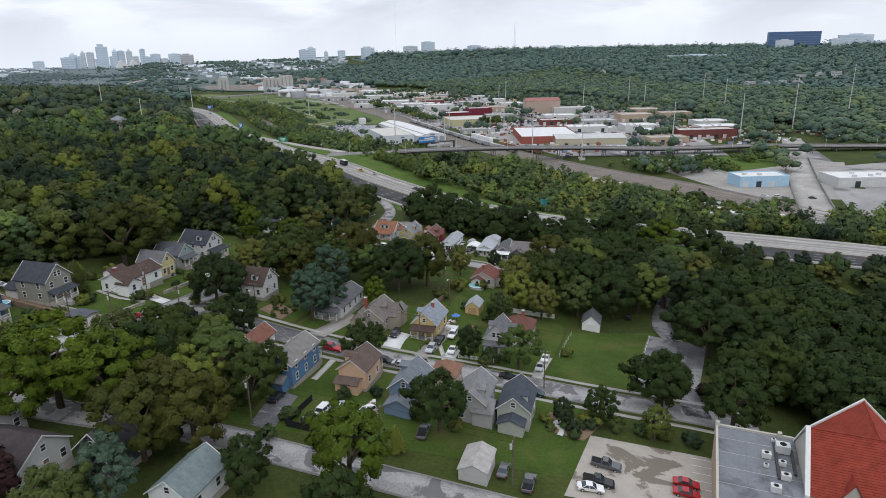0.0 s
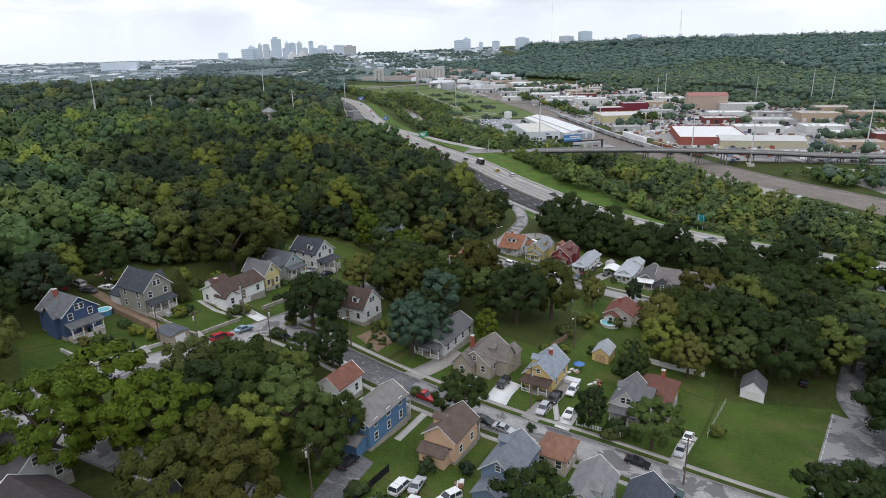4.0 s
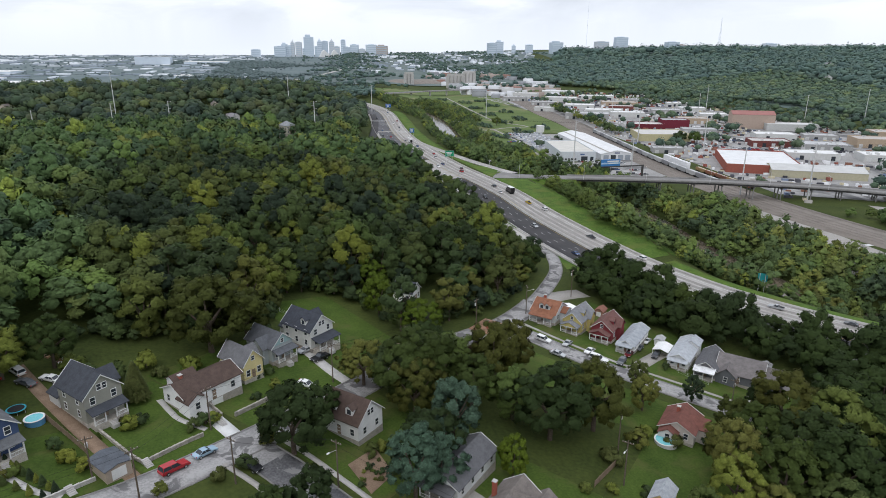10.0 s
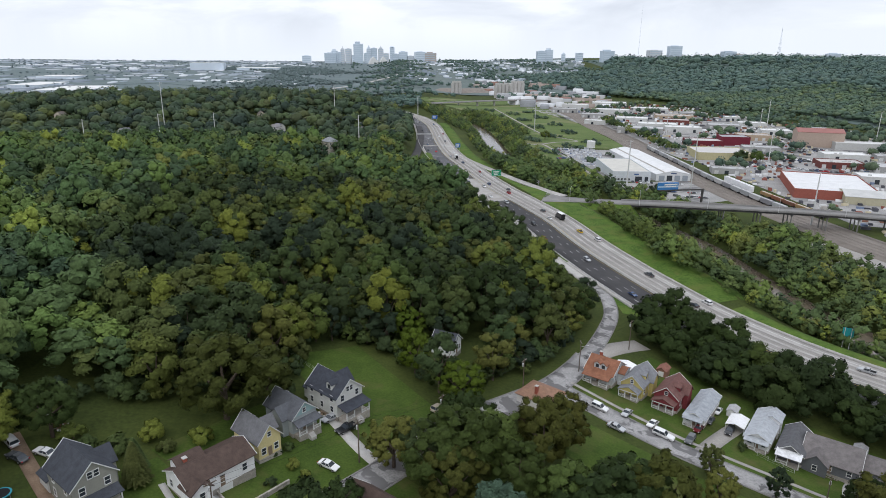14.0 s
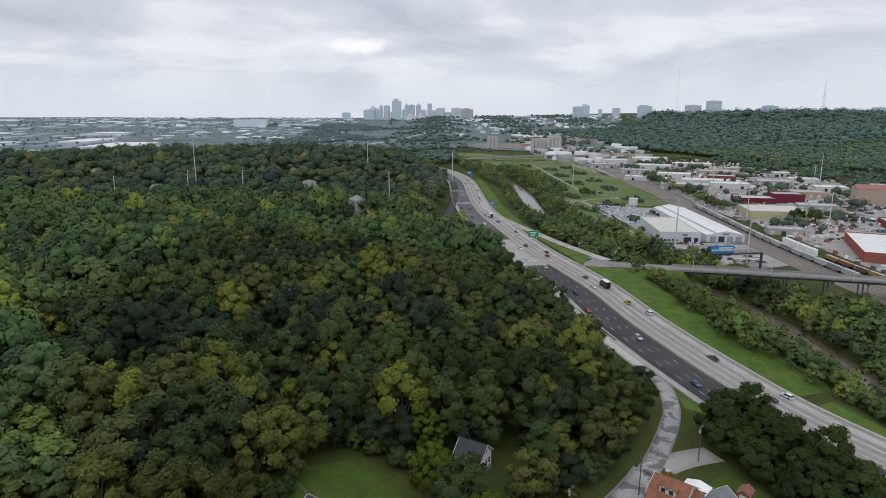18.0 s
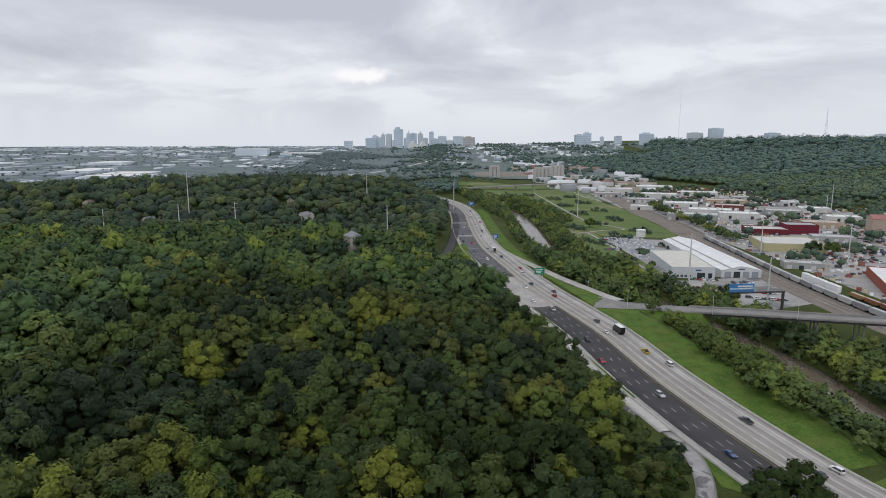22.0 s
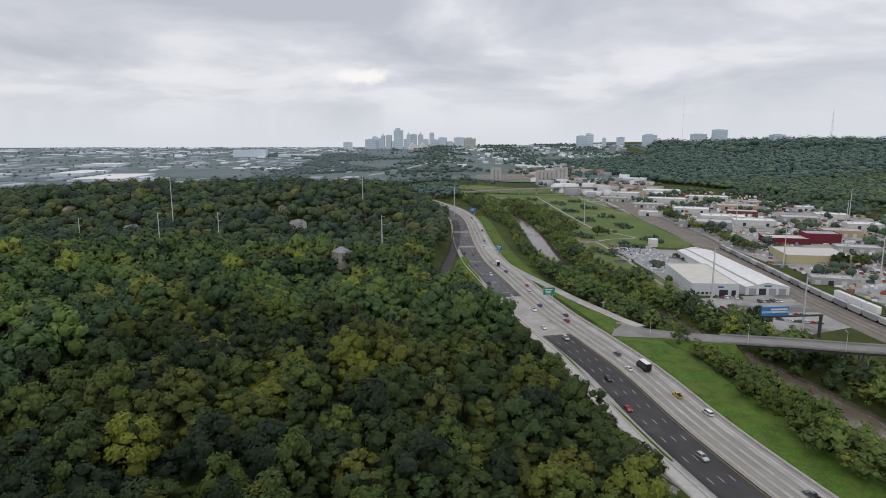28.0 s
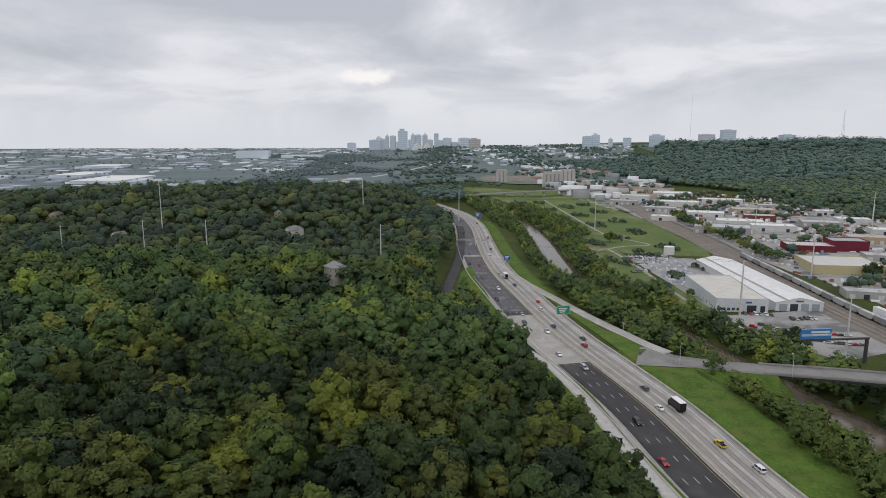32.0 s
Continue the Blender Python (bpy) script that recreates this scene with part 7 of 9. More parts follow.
def pool(x, y, r, label, deck=False):
    ob = thing("swimming_pool", pose(x, y, at(x, y)), label, "pool")
    part("pool_wall", Geo().tube((0, 0, -0.6), (0, 0, 1.1), r + 0.12, r + 0.12, 28), tint("siding", (0.10, 0.26, 0.42)) if deck else tint("siding", (0.5, 0.5, 0.5)), ob)
    part("water", Geo().tube((0, 0, 0.9), (0, 0, 1.12), r - 0.08, r - 0.08, 28), "pool_blue", ob)
    ring = Geo()
    k = 28
    for i in range(k):
        a, b = 2 * math.pi * i / k, 2 * math.pi * (i + 1) / k
        ring.slab([((r - 0.12) * math.cos(a), (r - 0.12) * math.sin(a), 1.18), ((r + 0.2) * math.cos(a), (r + 0.2) * math.sin(a), 1.18), ((r + 0.2) * math.cos(b), (r + 0.2) * math.sin(b), 1.18), ((r - 0.12) * math.cos(b), (r - 0.12) * math.sin(b), 1.18)], 0.1)
    part("rim", ring, "paint_white", ob)


pool(59.5, 206.0, 2.5, "round above-ground pool with pale blue water")
pool(-74.6, 204.0, 1.7, "small round blue pool on a lawn", True)

tramp = thing("trampoline", pose(-79.5, 207.5, at(-79.5, 207.5)), "round garden trampoline with a teal edge", "trampoline")
part("mat", Geo().tube((0, 0, 0.82), (0, 0, 0.86), 1.5, 1.5, 20), "rubber", tramp)
part("edge_pad", Geo().tube((0, 0, 0.76), (0, 0, 0.84), 1.8, 1.8, 20), tint("siding", (0.05, 0.28, 0.34)), tramp)
for k in range(6):
    a = k * math.pi / 3
    part("leg", Geo().tube((1.6 * math.cos(a), 1.6 * math.sin(a), -0.3), (1.6 * math.cos(a), 1.6 * math.sin(a), 0.76), 0.04, 0.04, 6), "steel_pole", tramp)

# small buildings
def small_shed(label, x, y, turn, w, d, h, rise, wall, roof, cross=False, name="garden_shed"):
    z = max(at(x + a, y + b) for a in (-w / 3, w / 3) for b in (-d / 3, d / 3)) - 0.1
    ob = thing(name, pose(x, y, z, 0, 0, turn), label, "shed")
    part("wall", gable_wall(w, d, h, rise, "y", -0.8), tint("siding", wall), ob)
    gable_roof(ob, w, d, h, rise, "y", 0.25, tint("shingle", roof), 0.12)
    dr = part("door", Geo().box(-w * 0.28, w * 0.28, -d / 2 - 0.05, -d / 2 + 0.02, 0.05, h * 0.86), "wood_new" if cross else "paint_white", ob)
    if cross:
        for s in (-1, 1):
            g = Geo()
            c = s * w * 0.14
            g.tube((c - w * 0.12, -d / 2 - 0.08, 0.15), (c + w * 0.12, -d / 2 - 0.08, h * 0.8), 0.05, 0.05, 4).tube((c + w * 0.12, -d / 2 - 0.08, 0.15), (c - w * 0.12, -d / 2 - 0.08, h * 0.8), 0.05, 0.05, 4)
            part("door_brace", g, tint("siding", (0.62, 0.50, 0.28)), dr)
    return ob


small_shed("yellow garden shed with crossed wooden doors and pale roof", 48, 184.6, -40, 4.2, 6, 2.6, 1.6, (0.60, 0.44, 0.20), (0.36, 0.38, 0.40), True)
small_shed("white garage shed with dark roof under trees", 78.6, 167, -40, 5.2, 6.5, 2.7, 2.3, WHITE, (0.10, 0.105, 0.11))
small_shed("pale garage with rusty metal roof", 10.6, 108.6, 140, 5, 7, 2.6, 1.1, (0.45, 0.44, 0.42), (0.38, 0.36, 0.34), name="garage")
small_shed("stone-walled garage cut into the bank", -55.8, 189.6, 46, 4.6, 6, 2.4, 0.5, (0.36, 0.30, 0.24), (0.10, 0.11, 0.125), name="garage")
small_shed("small red-brown shed behind the row of houses", 73.5, 284, -41, 3.0, 4, 2.2, 1.0, (0.3, 0.16, 0.12), (0.25, 0.12, 0.09))
small_shed("small white shed beside a house", 85.5, 262.5, -41, 2.6, 3.5, 2.1, 0.6, WHITE, (0.4, 0.4, 0.4))
small_shed("small grey shed on a lawn", 113, 247, -41, 3, 4, 2.0, 0.7, (0.5, 0.5, 0.5), (0.3, 0.3, 0.3))


def carport(label, x, y, turn, w, d, h, rise, roof):
    z = at(x, y)
    ob = thing("carport", pose(x, y, z, 0, 0, turn), label, "carport")
    gable_roof(ob, w, d, h, rise, "y", 0.15, tint("metal_roof", roof), 0.08)
    for sx in (-1, 1):
        for k in (-0.46, 0, 0.46):
            part("post", Geo().box(sx * w / 2 - 0.06, sx * w / 2 + 0.06, k * d - 0.06, k * d + 0.06, -1.0, h), "paint_white", ob)


carport("white metal carport on thin posts", 83, 255.4, -41, 4.6, 6.2, 2.3, 0.7, (0.74, 0.74, 0.73))
carport("white awning carport behind the row of houses", 59.5, 281.5, -41, 6, 6.5, 2.5, 0.8, (0.78, 0.78, 0.77))
carport("wide dark-roofed carport joined to a bungalow", 109.5, 236, -41, 7, 9, 2.7, 0.9, (0.17, 0.155, 0.15))

# church with a red tiled roof and a flat-roofed wing
church = thing("church", pose(58.2, 100.7, -20.5, 0, 0, -46), "church with cross-shaped steep red tiled roof and grey flat-roofed wing", "church")
CREAM = tint("siding", (0.46, 0.44, 0.39))
part("wing_wall", Geo().box(0, 13.4, -26, 0, -4, 7.5), "brick_tan", church)
part("wing_roof", Geo().box(0.4, 13.35, -25.6, -0.4, 7.5, 7.6), "roof_membrane", church)
for a in ((-0.03, 0.4, -26, 0.0), (0.4, 13.4, -0.4, 0.03), (0.4, 13.4, -26.03, -25.6)):
    part("parapet", Geo().box(*a, 7.3, 8.0), CREAM, church)
for a, b in ((-0.1, -0.1), (10.6, -0.1)):
    part("parapet_pier", Geo().box(a, a + 0.7, b - 0.6, b + 0.2, 6, 8.6), CREAM, church)
for i in range(4):
    part("roof_seam", Geo().box(0.5, 13.2, -4.2 - i * 4.6, -4.13 - i * 4.6, 7.6, 7.64), "concrete", church)
for i in range(4):
    part("roof_seam", Geo().box(2.4 + i * 2.6, 2.45 + i * 2.6, -25.4, -0.5, 7.6, 7.63), "concrete_worn", church)
for x_, y_, s_ in ((11.0, -5.2, 1.15), (8.2, -8.0, 0.75), (10.8, -13.5, 0.75), (9.8, -2.4, 0.4), (10.6, -9.6, 0.6), (9.0, -17.4, 0.8), (8.0, -11.0, 0.4)):
    unit = part("roof_unit", Geo().box(x_ - s_, x_ + s_, y_ - s_ * 0.8, y_ + s_ * 0.8, 7.75, 7.75 + 1.3 * s_), "steel_pole", church)
    part("fan", Geo().tube((x_, y_, 7.75 + 1.3 * s_), (x_, y_, 7.82 + 1.3 * s_), s_ * 0.5, s_ * 0.5, 12), "rubber", unit)
for x_, ya, yb in ((9.6, -14.0, -3.0), (12.2, -12.0, -4.5)):
    part("duct", Geo().box(x_, x_ + 0.5, ya, yb, 7.65, 8.0), "dark_metal", church)
# two equal roofs crossing at right angles: eaves at 8, ridges at 15.5
part("hall_wall", Geo().prism([(-16.7, -4), (-1.3, -4), (-1.3, 8.0), (-9, 15.2), (-16.7, 8.0)], "x", 13.45, 40), CREAM, church)
part("hall_wall", Geo().prism([(16.3, -4), (31.7, -4), (31.7, 7.9), (24, 15.1), (16.3, 7.9)], "y", -9, 4.0), "brick_tan", church)
TILE = tint("shingle", (0.25, 0.047, 0.030))
rows_n = 26
for i in range(rows_n):
    u0, u1 = i / rows_n, (i + 1.06) / rows_n
    za, zb = 7.7 + 7.8 * u0 + 0.16, 7.7 + 7.8 * u1 + 0.06
    for s in (-1, 1):
        ya, yb = -9 + s * 8.0 * (1 - u0), -9 + s * 8.0 * (1 - u1)
        q = [(13.9, ya, za), (40.3, ya, za), (40.3, yb, zb), (13.9, yb, zb)]
        part("roof_course", Geo().slab(q if s < 0 else q[::-1], 0.12), TILE, church)
        xa, xb = 24 + s * 8.0 * (1 - u0), 24 + s * 8.0 * (1 - u1)
        q = [(xa, -9 + 8.0 * (1 - u0), za), (xa, 3.9, za), (xb, 3.9, zb), (xb, -9 + 8.0 * (1 - u1), zb)]
        part("roof_course", Geo().slab(q if s > 0 else q[::-1], 0.12), TILE, church)
for s in (-1, 1):
    part("coping", Geo().slab([(13.2, -9 + s * 8.3, 8.0), (13.95, -9 + s * 8.3, 8.0), (13.95, -9, 16.0), (13.2, -9, 16.0)][::s], 0.5), "paint_white", church)
    part("coping", Geo().slab([(24 + s * 8.3, 3.8, 8.0), (24 + s * 8.3, 4.3, 8.0), (24, 4.3, 16.0), (24, 3.8, 16.0)][::s], 0.4), "paint_white", church)
part("ridge_cap", Geo().tube((24, -9, 15.62), (24, 3.8, 15.62), 0.16, 0.16, 6), TILE, church)
part("ridge_cap", Geo().tube((13.9, -9, 15.62), (40, -9, 15.62), 0.16, 0.16, 6), TILE, church)
dormer = part("dormer", Geo().prism([(18.2, 7.6), (21.8, 7.6), (20, 10.9)], "y", -16.4, -13.4), CREAM, church)
for s in (-1, 1):
    part("dormer_roof", Geo().slab([(20 + s * 2.1, -16.7, 7.5), (20 + s * 2.1, -13.0, 7.5), (20, -13.0, 11.2), (20, -16.7, 11.2)][::s], 0.12), TILE, dormer)

# ---- utility poles, lamps and wires ----
def wood_pole(x, y, high=10.5, lamp=False, turn=0.0, label="weathered wooden utility pole with a crossarm"):
    z = at(x, y)
    ob = thing("utility_pole", pose(x, y, z, 0, 0, turn), label, "pole", "utility poles")
    part("pole", Geo().tube((0, 0, -0.5), (0, 0, high), 0.17, 0.11, 8), "wood_pole", ob)
    part("crossarm", Geo().box(-1.2, 1.2, -0.07, 0.07, high - 0.7, high - 0.55), "wood_pole", ob)
    for s in (-1.05, -0.5, 0.5, 1.05):
        part("insulator", Geo().tube((s, 0, high - 0.55), (s, 0, high - 0.35), 0.06, 0.04, 6), "concrete", ob)
    if lamp:
        part("lamp_arm", Geo().tube((0, 0, high - 2.2), (0, -2.0, high - 1.6), 0.05, 0.04, 6), "steel_pole", ob)
        part("lamp_head", Geo().box(-0.14, 0.14, -2.5, -1.9, high - 1.7, high - 1.54), "paint_white", ob)
    else:
        part("transformer", Geo().tube((0, 0.35, high - 2.4), (0, 0.35, high - 1.5), 0.24, 0.24, 10), "steel_pole", ob)
    return (x, y, z + high - 0.4)


def wires(points, label, sag=0.6, r=0.02, off=(0.0,), name="wire"):
    g = Geo()
    for o in off:
        for a, b in zip(points, points[1:]):
            a_, b_ = Vector(a), Vector(b)
            d = Vector((b_.y - a_.y, a_.x - b_.x, 0)).normalized() * o
            last = a_ + d
            for i in range(1, 9):
                t = i / 8
                p = a_.lerp(b_, t) + d - Vector((0, 0, sag * 4 * t * (1 - t)))
                g.tube(last, p, r, r, 3)
                last = p
    return solid(name, g, "rubber", label, "wire", kind="stuff")


P1 = [wood_pole(-79, 160, 10.5, True, 40), wood_pole(-48.6, 181.5, 11, False, 45), wood_pole(-41.6, 203.5, 10, False, 45), wood_pole(-17.8, 225.6, 10.5, False, 45), wood_pole(0.8, 240.4, 10, False, 45), wood_pole(24.6, 263, 10.5, False, 45), wood_pole(45, 279.5, 10.5, True, 90), wood_pole(68, 300, 11, False, 45)]
wires(P1, "dark utility wires sagging between wooden poles", 0.7, 0.022, (-0.9, 0.9))
P2 = [wood_pole(-34, 187, 10, False, -40), wood_pole(-15.6, 186.6, 10.5, True, -40), wood_pole(20.5, 160.2, 10, False, -40), wood_pole(41, 134.5, 10, False, -40)]
wires(P2, "dark utility wires along the street", 0.6, 0.022, (-0.9, 0.9))
P3 = [wood_pole(-58, 187, 9, False, 20), wood_pole(-24, 133.4, 10, False, 50), wood_pole(-4, 117.8, 10, False, 50), wood_pole(14.5, 103, 10, False, 50)]
wires(P3[1:], "dark utility wires behind the houses", 0.6, 0.022, (-0.9, 0.9))
P4 = [wood_pole(42.2, 190, 11, True, -40), wood_pole(46, 202.2, 10.5, False, -40), wood_pole(86, 222, 10, False, -40)]
wires([P4[0], P2[2]], "dark utility wires crossing a garden", 0.8, 0.022, (0.0,))

# small loose things
solid("boat", Geo().prism([(-2.6, 0.5), (-1.9, 0.15), (2.2, 0.15), (2.3, 0.95), (-2.9, 1.05)], "x", -0.95, 0.95), tint("car", (0.6, 0.6, 0.62)), "silver motor boat parked on a drive", "boat", m=pose(33.8, 171.4, at(33.8, 171.4) + 0.25, 0, 0, -130))
umb = thing("garden_parasol", pose(38.6, 178, at(38.6, 178)), "blue garden parasol on a lawn", "parasol")
part("canopy", Geo().tube((0, 0, 1.7), (0, 0, 2.4), 1.4, 0.05, 10), tint("car", (0.06, 0.16, 0.42)), umb)
part("pole", Geo().tube((0, 0, -0.1), (0, 0, 1.8), 0.03, 0.03, 6), "steel_pole", umb)

# ---- garden beds, hedges and clutter in the yards ----
patch("garden_bed", ((-14.0, 193.5), (-8.5, 199.5), (-5.1, 191.2), (-9.6, 185)), 0.14, "dirt", "terraced bed of bare brown soil and low plants", "garden", 1.5)
random.seed(21)
for k in range(16):
    u, v = random.random(), random.random()
    plant(SHRUB[k % 3], -14 + 7 * u + 2.5 * v, 193 + 5 * u - 7.5 * v, random.uniform(0.22, 0.5))
for k in range(9):
    plant(CONE, -73.4 + 1.35 * k, 190.6 - 0.86 * k, 0.20 if k % 2 else 0.25)
for k in range(4):
    plant(CONE, -71.5 + 2.6 * k, 185.4 - 1.2 * k, 0.22)
for x, y, s in ((-81, 230, 0.9), (-76, 226, 1.4), (-72, 223, 1.2), (-90, 214, 1.5), (-57, 224, 1.0), (-51, 228, 1.4), (-66, 222, 1.6), (-61, 228, 1.7), (-37, 251, 1.3), (-31, 222, 0.9), (-28, 219, 0.8), (-34.5, 216, 0.7), (46, 187, 0.9), (39, 188, 0.8), (48, 176, 0.9), (57, 166, 1.0), (61, 205, 1.2), (71, 217, 1.0), (52, 205, 1.5), (43, 198, 1.4), (33, 188, 0.8), (12, 168, 0.7), (-3, 165, 0.9), (-7, 158, 0.8), (18, 152, 0.6), (7, 128, 1.0), (13, 123, 1.0), (30, 131, 0.8), (-22, 128, 1.0), (-6, 128, 1.0), (-12, 120, 1.1), (-50, 165, 1.2), (-58, 160, 1.0), (-70, 165, 1.2)):
    plant(SHRUB[int(x + 5 * y) % 3], x, y, s)


def pile(x, y, label, seed):
    """A loose stack of boards and boxes."""
    rng = random.Random(seed)
    ob = thing("junk_pile", pose(x, y, at(x, y), 0, 0, rng.uniform(0, 90)), label, "junk")
    for k in range(9):
        a, b, c = rng.uniform(0.4, 1.6), rng.uniform(0.3, 0.9), rng.uniform(0.1, 0.5)
        px, py = rng.uniform(-1.6, 1.6), rng.uniform(-1.2, 1.2)
        part("board" if c < 0.25 else "box", Geo().box(px - a / 2, px + a / 2, py - b / 2, py + b / 2, -0.2, c), rng.choice(["wood_fence", "wood_new", "paint_white", "rust", "steel_pole"]), ob)


for k, (x, y) in enumerate(((-83.9, 232), (-80, 229), (-76, 190), (36.5, 176.5), (40, 171), (-3, 131), (-1, 135), (-27, 243))):
    pile(x, y, "loose pile of boards and boxes in a yard", k)
patch("garden_bed", ((36.2, 112.5), (31.0, 118.0), (36.0, 124.5), (44.0, 117.0)), 0.14, "dirt", "planted bed with shrubs beside a winding path", "garden", 1.5)
way("path", [(32.5, 115.5), (34.5, 117.5), (33.8, 119.5), (36.5, 120.5), (39.5, 119.0), (42.0, 119.5)], 1.1, "concrete_new", "winding pale stone garden path", 0.22)
for x, y, s in ((33, 121, 0.8), (36, 116, 0.9), (38.5, 117, 0.7), (37.5, 122.5, 0.9), (41, 116.5, 1.0), (39, 121.5, 0.6), (35, 114, 0.8), (32, 118, 0.6)):
    plant(SHRUB[int(3 * x + y) % 3], x, y, s)
# ---- motorway furniture ----
sm = MEDIAN


def span(y0, y1):
    i, j = int(np.argmin(np.abs(sm[:, 1] - y0))), int(np.argmin(np.abs(sm[:, 1] - y1)))
    return sm[min(i, j):max(i, j) + 1]


strip("bridge_deck", span(514, 597), -18.4, -0.62, 0.025, 0.3, "concrete_road", "pale concrete bridge deck across the carriageway", "road", drape=False)
strip("bridge_deck", span(770, 782), -18.4, -0.62, 0.025, 0.3, "concrete_road", "narrow pale joint across dark asphalt", "road", drape=False, parts=2)
FRONT = dense([(73, 366, 0), (68.5, 383, 0), (64.5, 399.5, 0), (60.5, 420, 0), (56.2, 442, 0), (52.2, 472, 0), (46.3, 502.6, 0), (42, 516, 0), (35.5, 530, 0), (27, 541, 0)], 4)
strip("grass_front", FRONT[6:], -9.5, 4, 0.35, 0.5, "verge_grass", "rough grass between the wood and the motorway", "grass", parts=6)
strip("frontage", FRONT, -2.7, 2.7, 0.6, 1.2, "concrete", "cracked pale concrete frontage strip beside the motorway", "road")
patch("abutment", ((27, 563), (34, 549), (37.5, 552), (31, 588)), 0.3, "concrete_worn", "sloped concrete abutment under the motorway's edge", "abutment")
strip("slip_road", W_RAMP, -4.0, 4.0, 0.3, 0.6, "asphalt_dark", "dark asphalt slip road joining the motorway", "road", drape=False)
patch("grass_gore", ((29, 580), (3, 624), (8.5, 705), (17, 742)), 0.35, "verge_grass", "bright grass wedge between slip road and motorway", "grass")
patch("grass_strip", ((50, 668), (64, 626), (80, 578), (58, 640)), 0.3, "verge_grass", "mown grass between slip road and motorway", "grass")
patch("grass_strip", ((60, 640), (80, 579), (94, 534), (83, 517)), 0.3, "verge_grass", "mown grass between slip road and motorway", "grass")
strip("grass_far", span(640, 1000), 17.5, 30, 0.1, 0.2, "verge_grass", "bright mown grass bank beside the motorway", "grass", parts=3)
patch("grass_island", ((79, 368), (77.5, 334), (86, 329), (88, 341)), 0.12, "verge_grass", "grass between the street and the motorway", "grass")
for off in (-18.6, 16.7):
    v, f = ribbon(sm, off - 0.15, off + 0.15, 0.75, 0.9, False, 1)
    tagged(new("side_barrier", np_mesh("side_barrier", v, f, "concrete")), "low concrete barrier at the motorway's edge", "barrier", kind="structure")
solid("slip_edge_lines", np_mesh("slip_edge_lines", *ribbon(RAMP, 2.6, 2.8, 0.15, 0.02, False, 1), "paint_white"), None, "white edge line of the slip road", "road marking", kind="stuff")


def sign(label, x, y, z, turn, w, h, colour, high, posts=2):
    ob = thing("road_sign", pose(x, y, z, 0, 0, turn), label, "sign")
    part("panel", Geo().box(-w / 2, w / 2, -0.08, 0.08, high - h, high), tint("car", colour), ob)
    part("panel_border", Geo().box(-w / 2 + 0.1, w / 2 - 0.1, -0.1, -0.085, high - h + 0.1, high - 0.1), "paint_white", ob)
    part("panel_face", Geo().box(-w / 2 + 0.18, w / 2 - 0.18, -0.12, -0.1, high - h + 0.18, high - 0.18), tint("car", colour), ob)
    for i in range(3):
        part("text_bar", Geo().box(-w * (0.36 - 0.05 * i), w * (0.30 - 0.08 * i), -0.14, -0.12, high - h * (0.36 + 0.22 * i), high - h * (0.25 + 0.22 * i)), "paint_white", ob)
    for s in ((-w * 0.3, w * 0.3) if posts == 2 else (0,)):
        part("post", Geo().tube((s, 0.12, -1), (s, 0.12, high), 0.12, 0.12, 8), "steel_pole", ob)


sign("green motorway direction sign on two posts", 61.5, 577, -20, 12, 7.5, 4.5, (0.02, 0.24, 0.13), 10)
sign("teal motorway sign standing among trees", 153.5, 311, -29, 150, 3.6, 3.4, (0.03, 0.28, 0.30), 8.4)
sign("blue motorway service sign", 46, 740, -20.3, 8, 5, 4.5, (0.03, 0.12, 0.34), 8)
sign("blue motorway service sign", 36, 1018, -20.3, 8, 8, 5, (0.03, 0.12, 0.40), 9)
sign("black lit arrow board on a trailer", 92, 568, -19.6, 20, 2.6, 1.8, (0.02, 0.02, 0.02), 3.2, 1)
gan = thing("sign_gantry", pose(20.6, 826, -20.3, 0, 0, 2), "grey steel sign gantry spanning the carriageway", "gantry")
for x_ in (-14, 4):
    part("leg", Geo().tube((x_, 0, -0.5), (x_, 0, 7), 0.22, 0.22, 8), "steel_pole", gan)
for z_ in (6.0, 7.0):
    part("beam", Geo().tube((-14, 0, z_), (4, 0, z_), 0.14, 0.14, 6), "steel_pole", gan)
for i in range(9):
    part("brace", Geo().tube((-14 + 2 * i, 0, 6), (-12 + 2 * i, 0, 7), 0.07, 0.07, 4), "steel_pole", gan)


def lamp_mast(x, y, z, turn, high=12.0, double=False):
    ob = thing("street_lamp", pose(x, y, z, 0, 0, turn), "tall grey steel lamp standard beside the road", "lamp", "road lamps")
    part("mast", Geo().tube((0, 0, -0.5), (0, 0, high), 0.13, 0.07, 8), "steel_pole", ob)
    for s in ((-1, 1) if double else (1,)):
        part("arm", Geo().tube((0, 0, high - 0.3), (s * 2.2, 0, high + 0.2), 0.05, 0.04, 5), "steel_pole", ob)
        part("lamp_head", Geo().box(s * 2.2 - 0.4, s * 2.2 + 0.4, -0.15, 0.15, high + 0.1, high + 0.25), "steel_pole", ob)


for i in range(3, len(OVER) - 6, 8):
    x, y, z = OVER[i]
    lamp_mast(x + nn[i, 0] * 6.6, y + nn[i, 1] * 6.6, z, math.degrees(math.atan2(nn[i, 1], nn[i, 0])) + 180, 9)


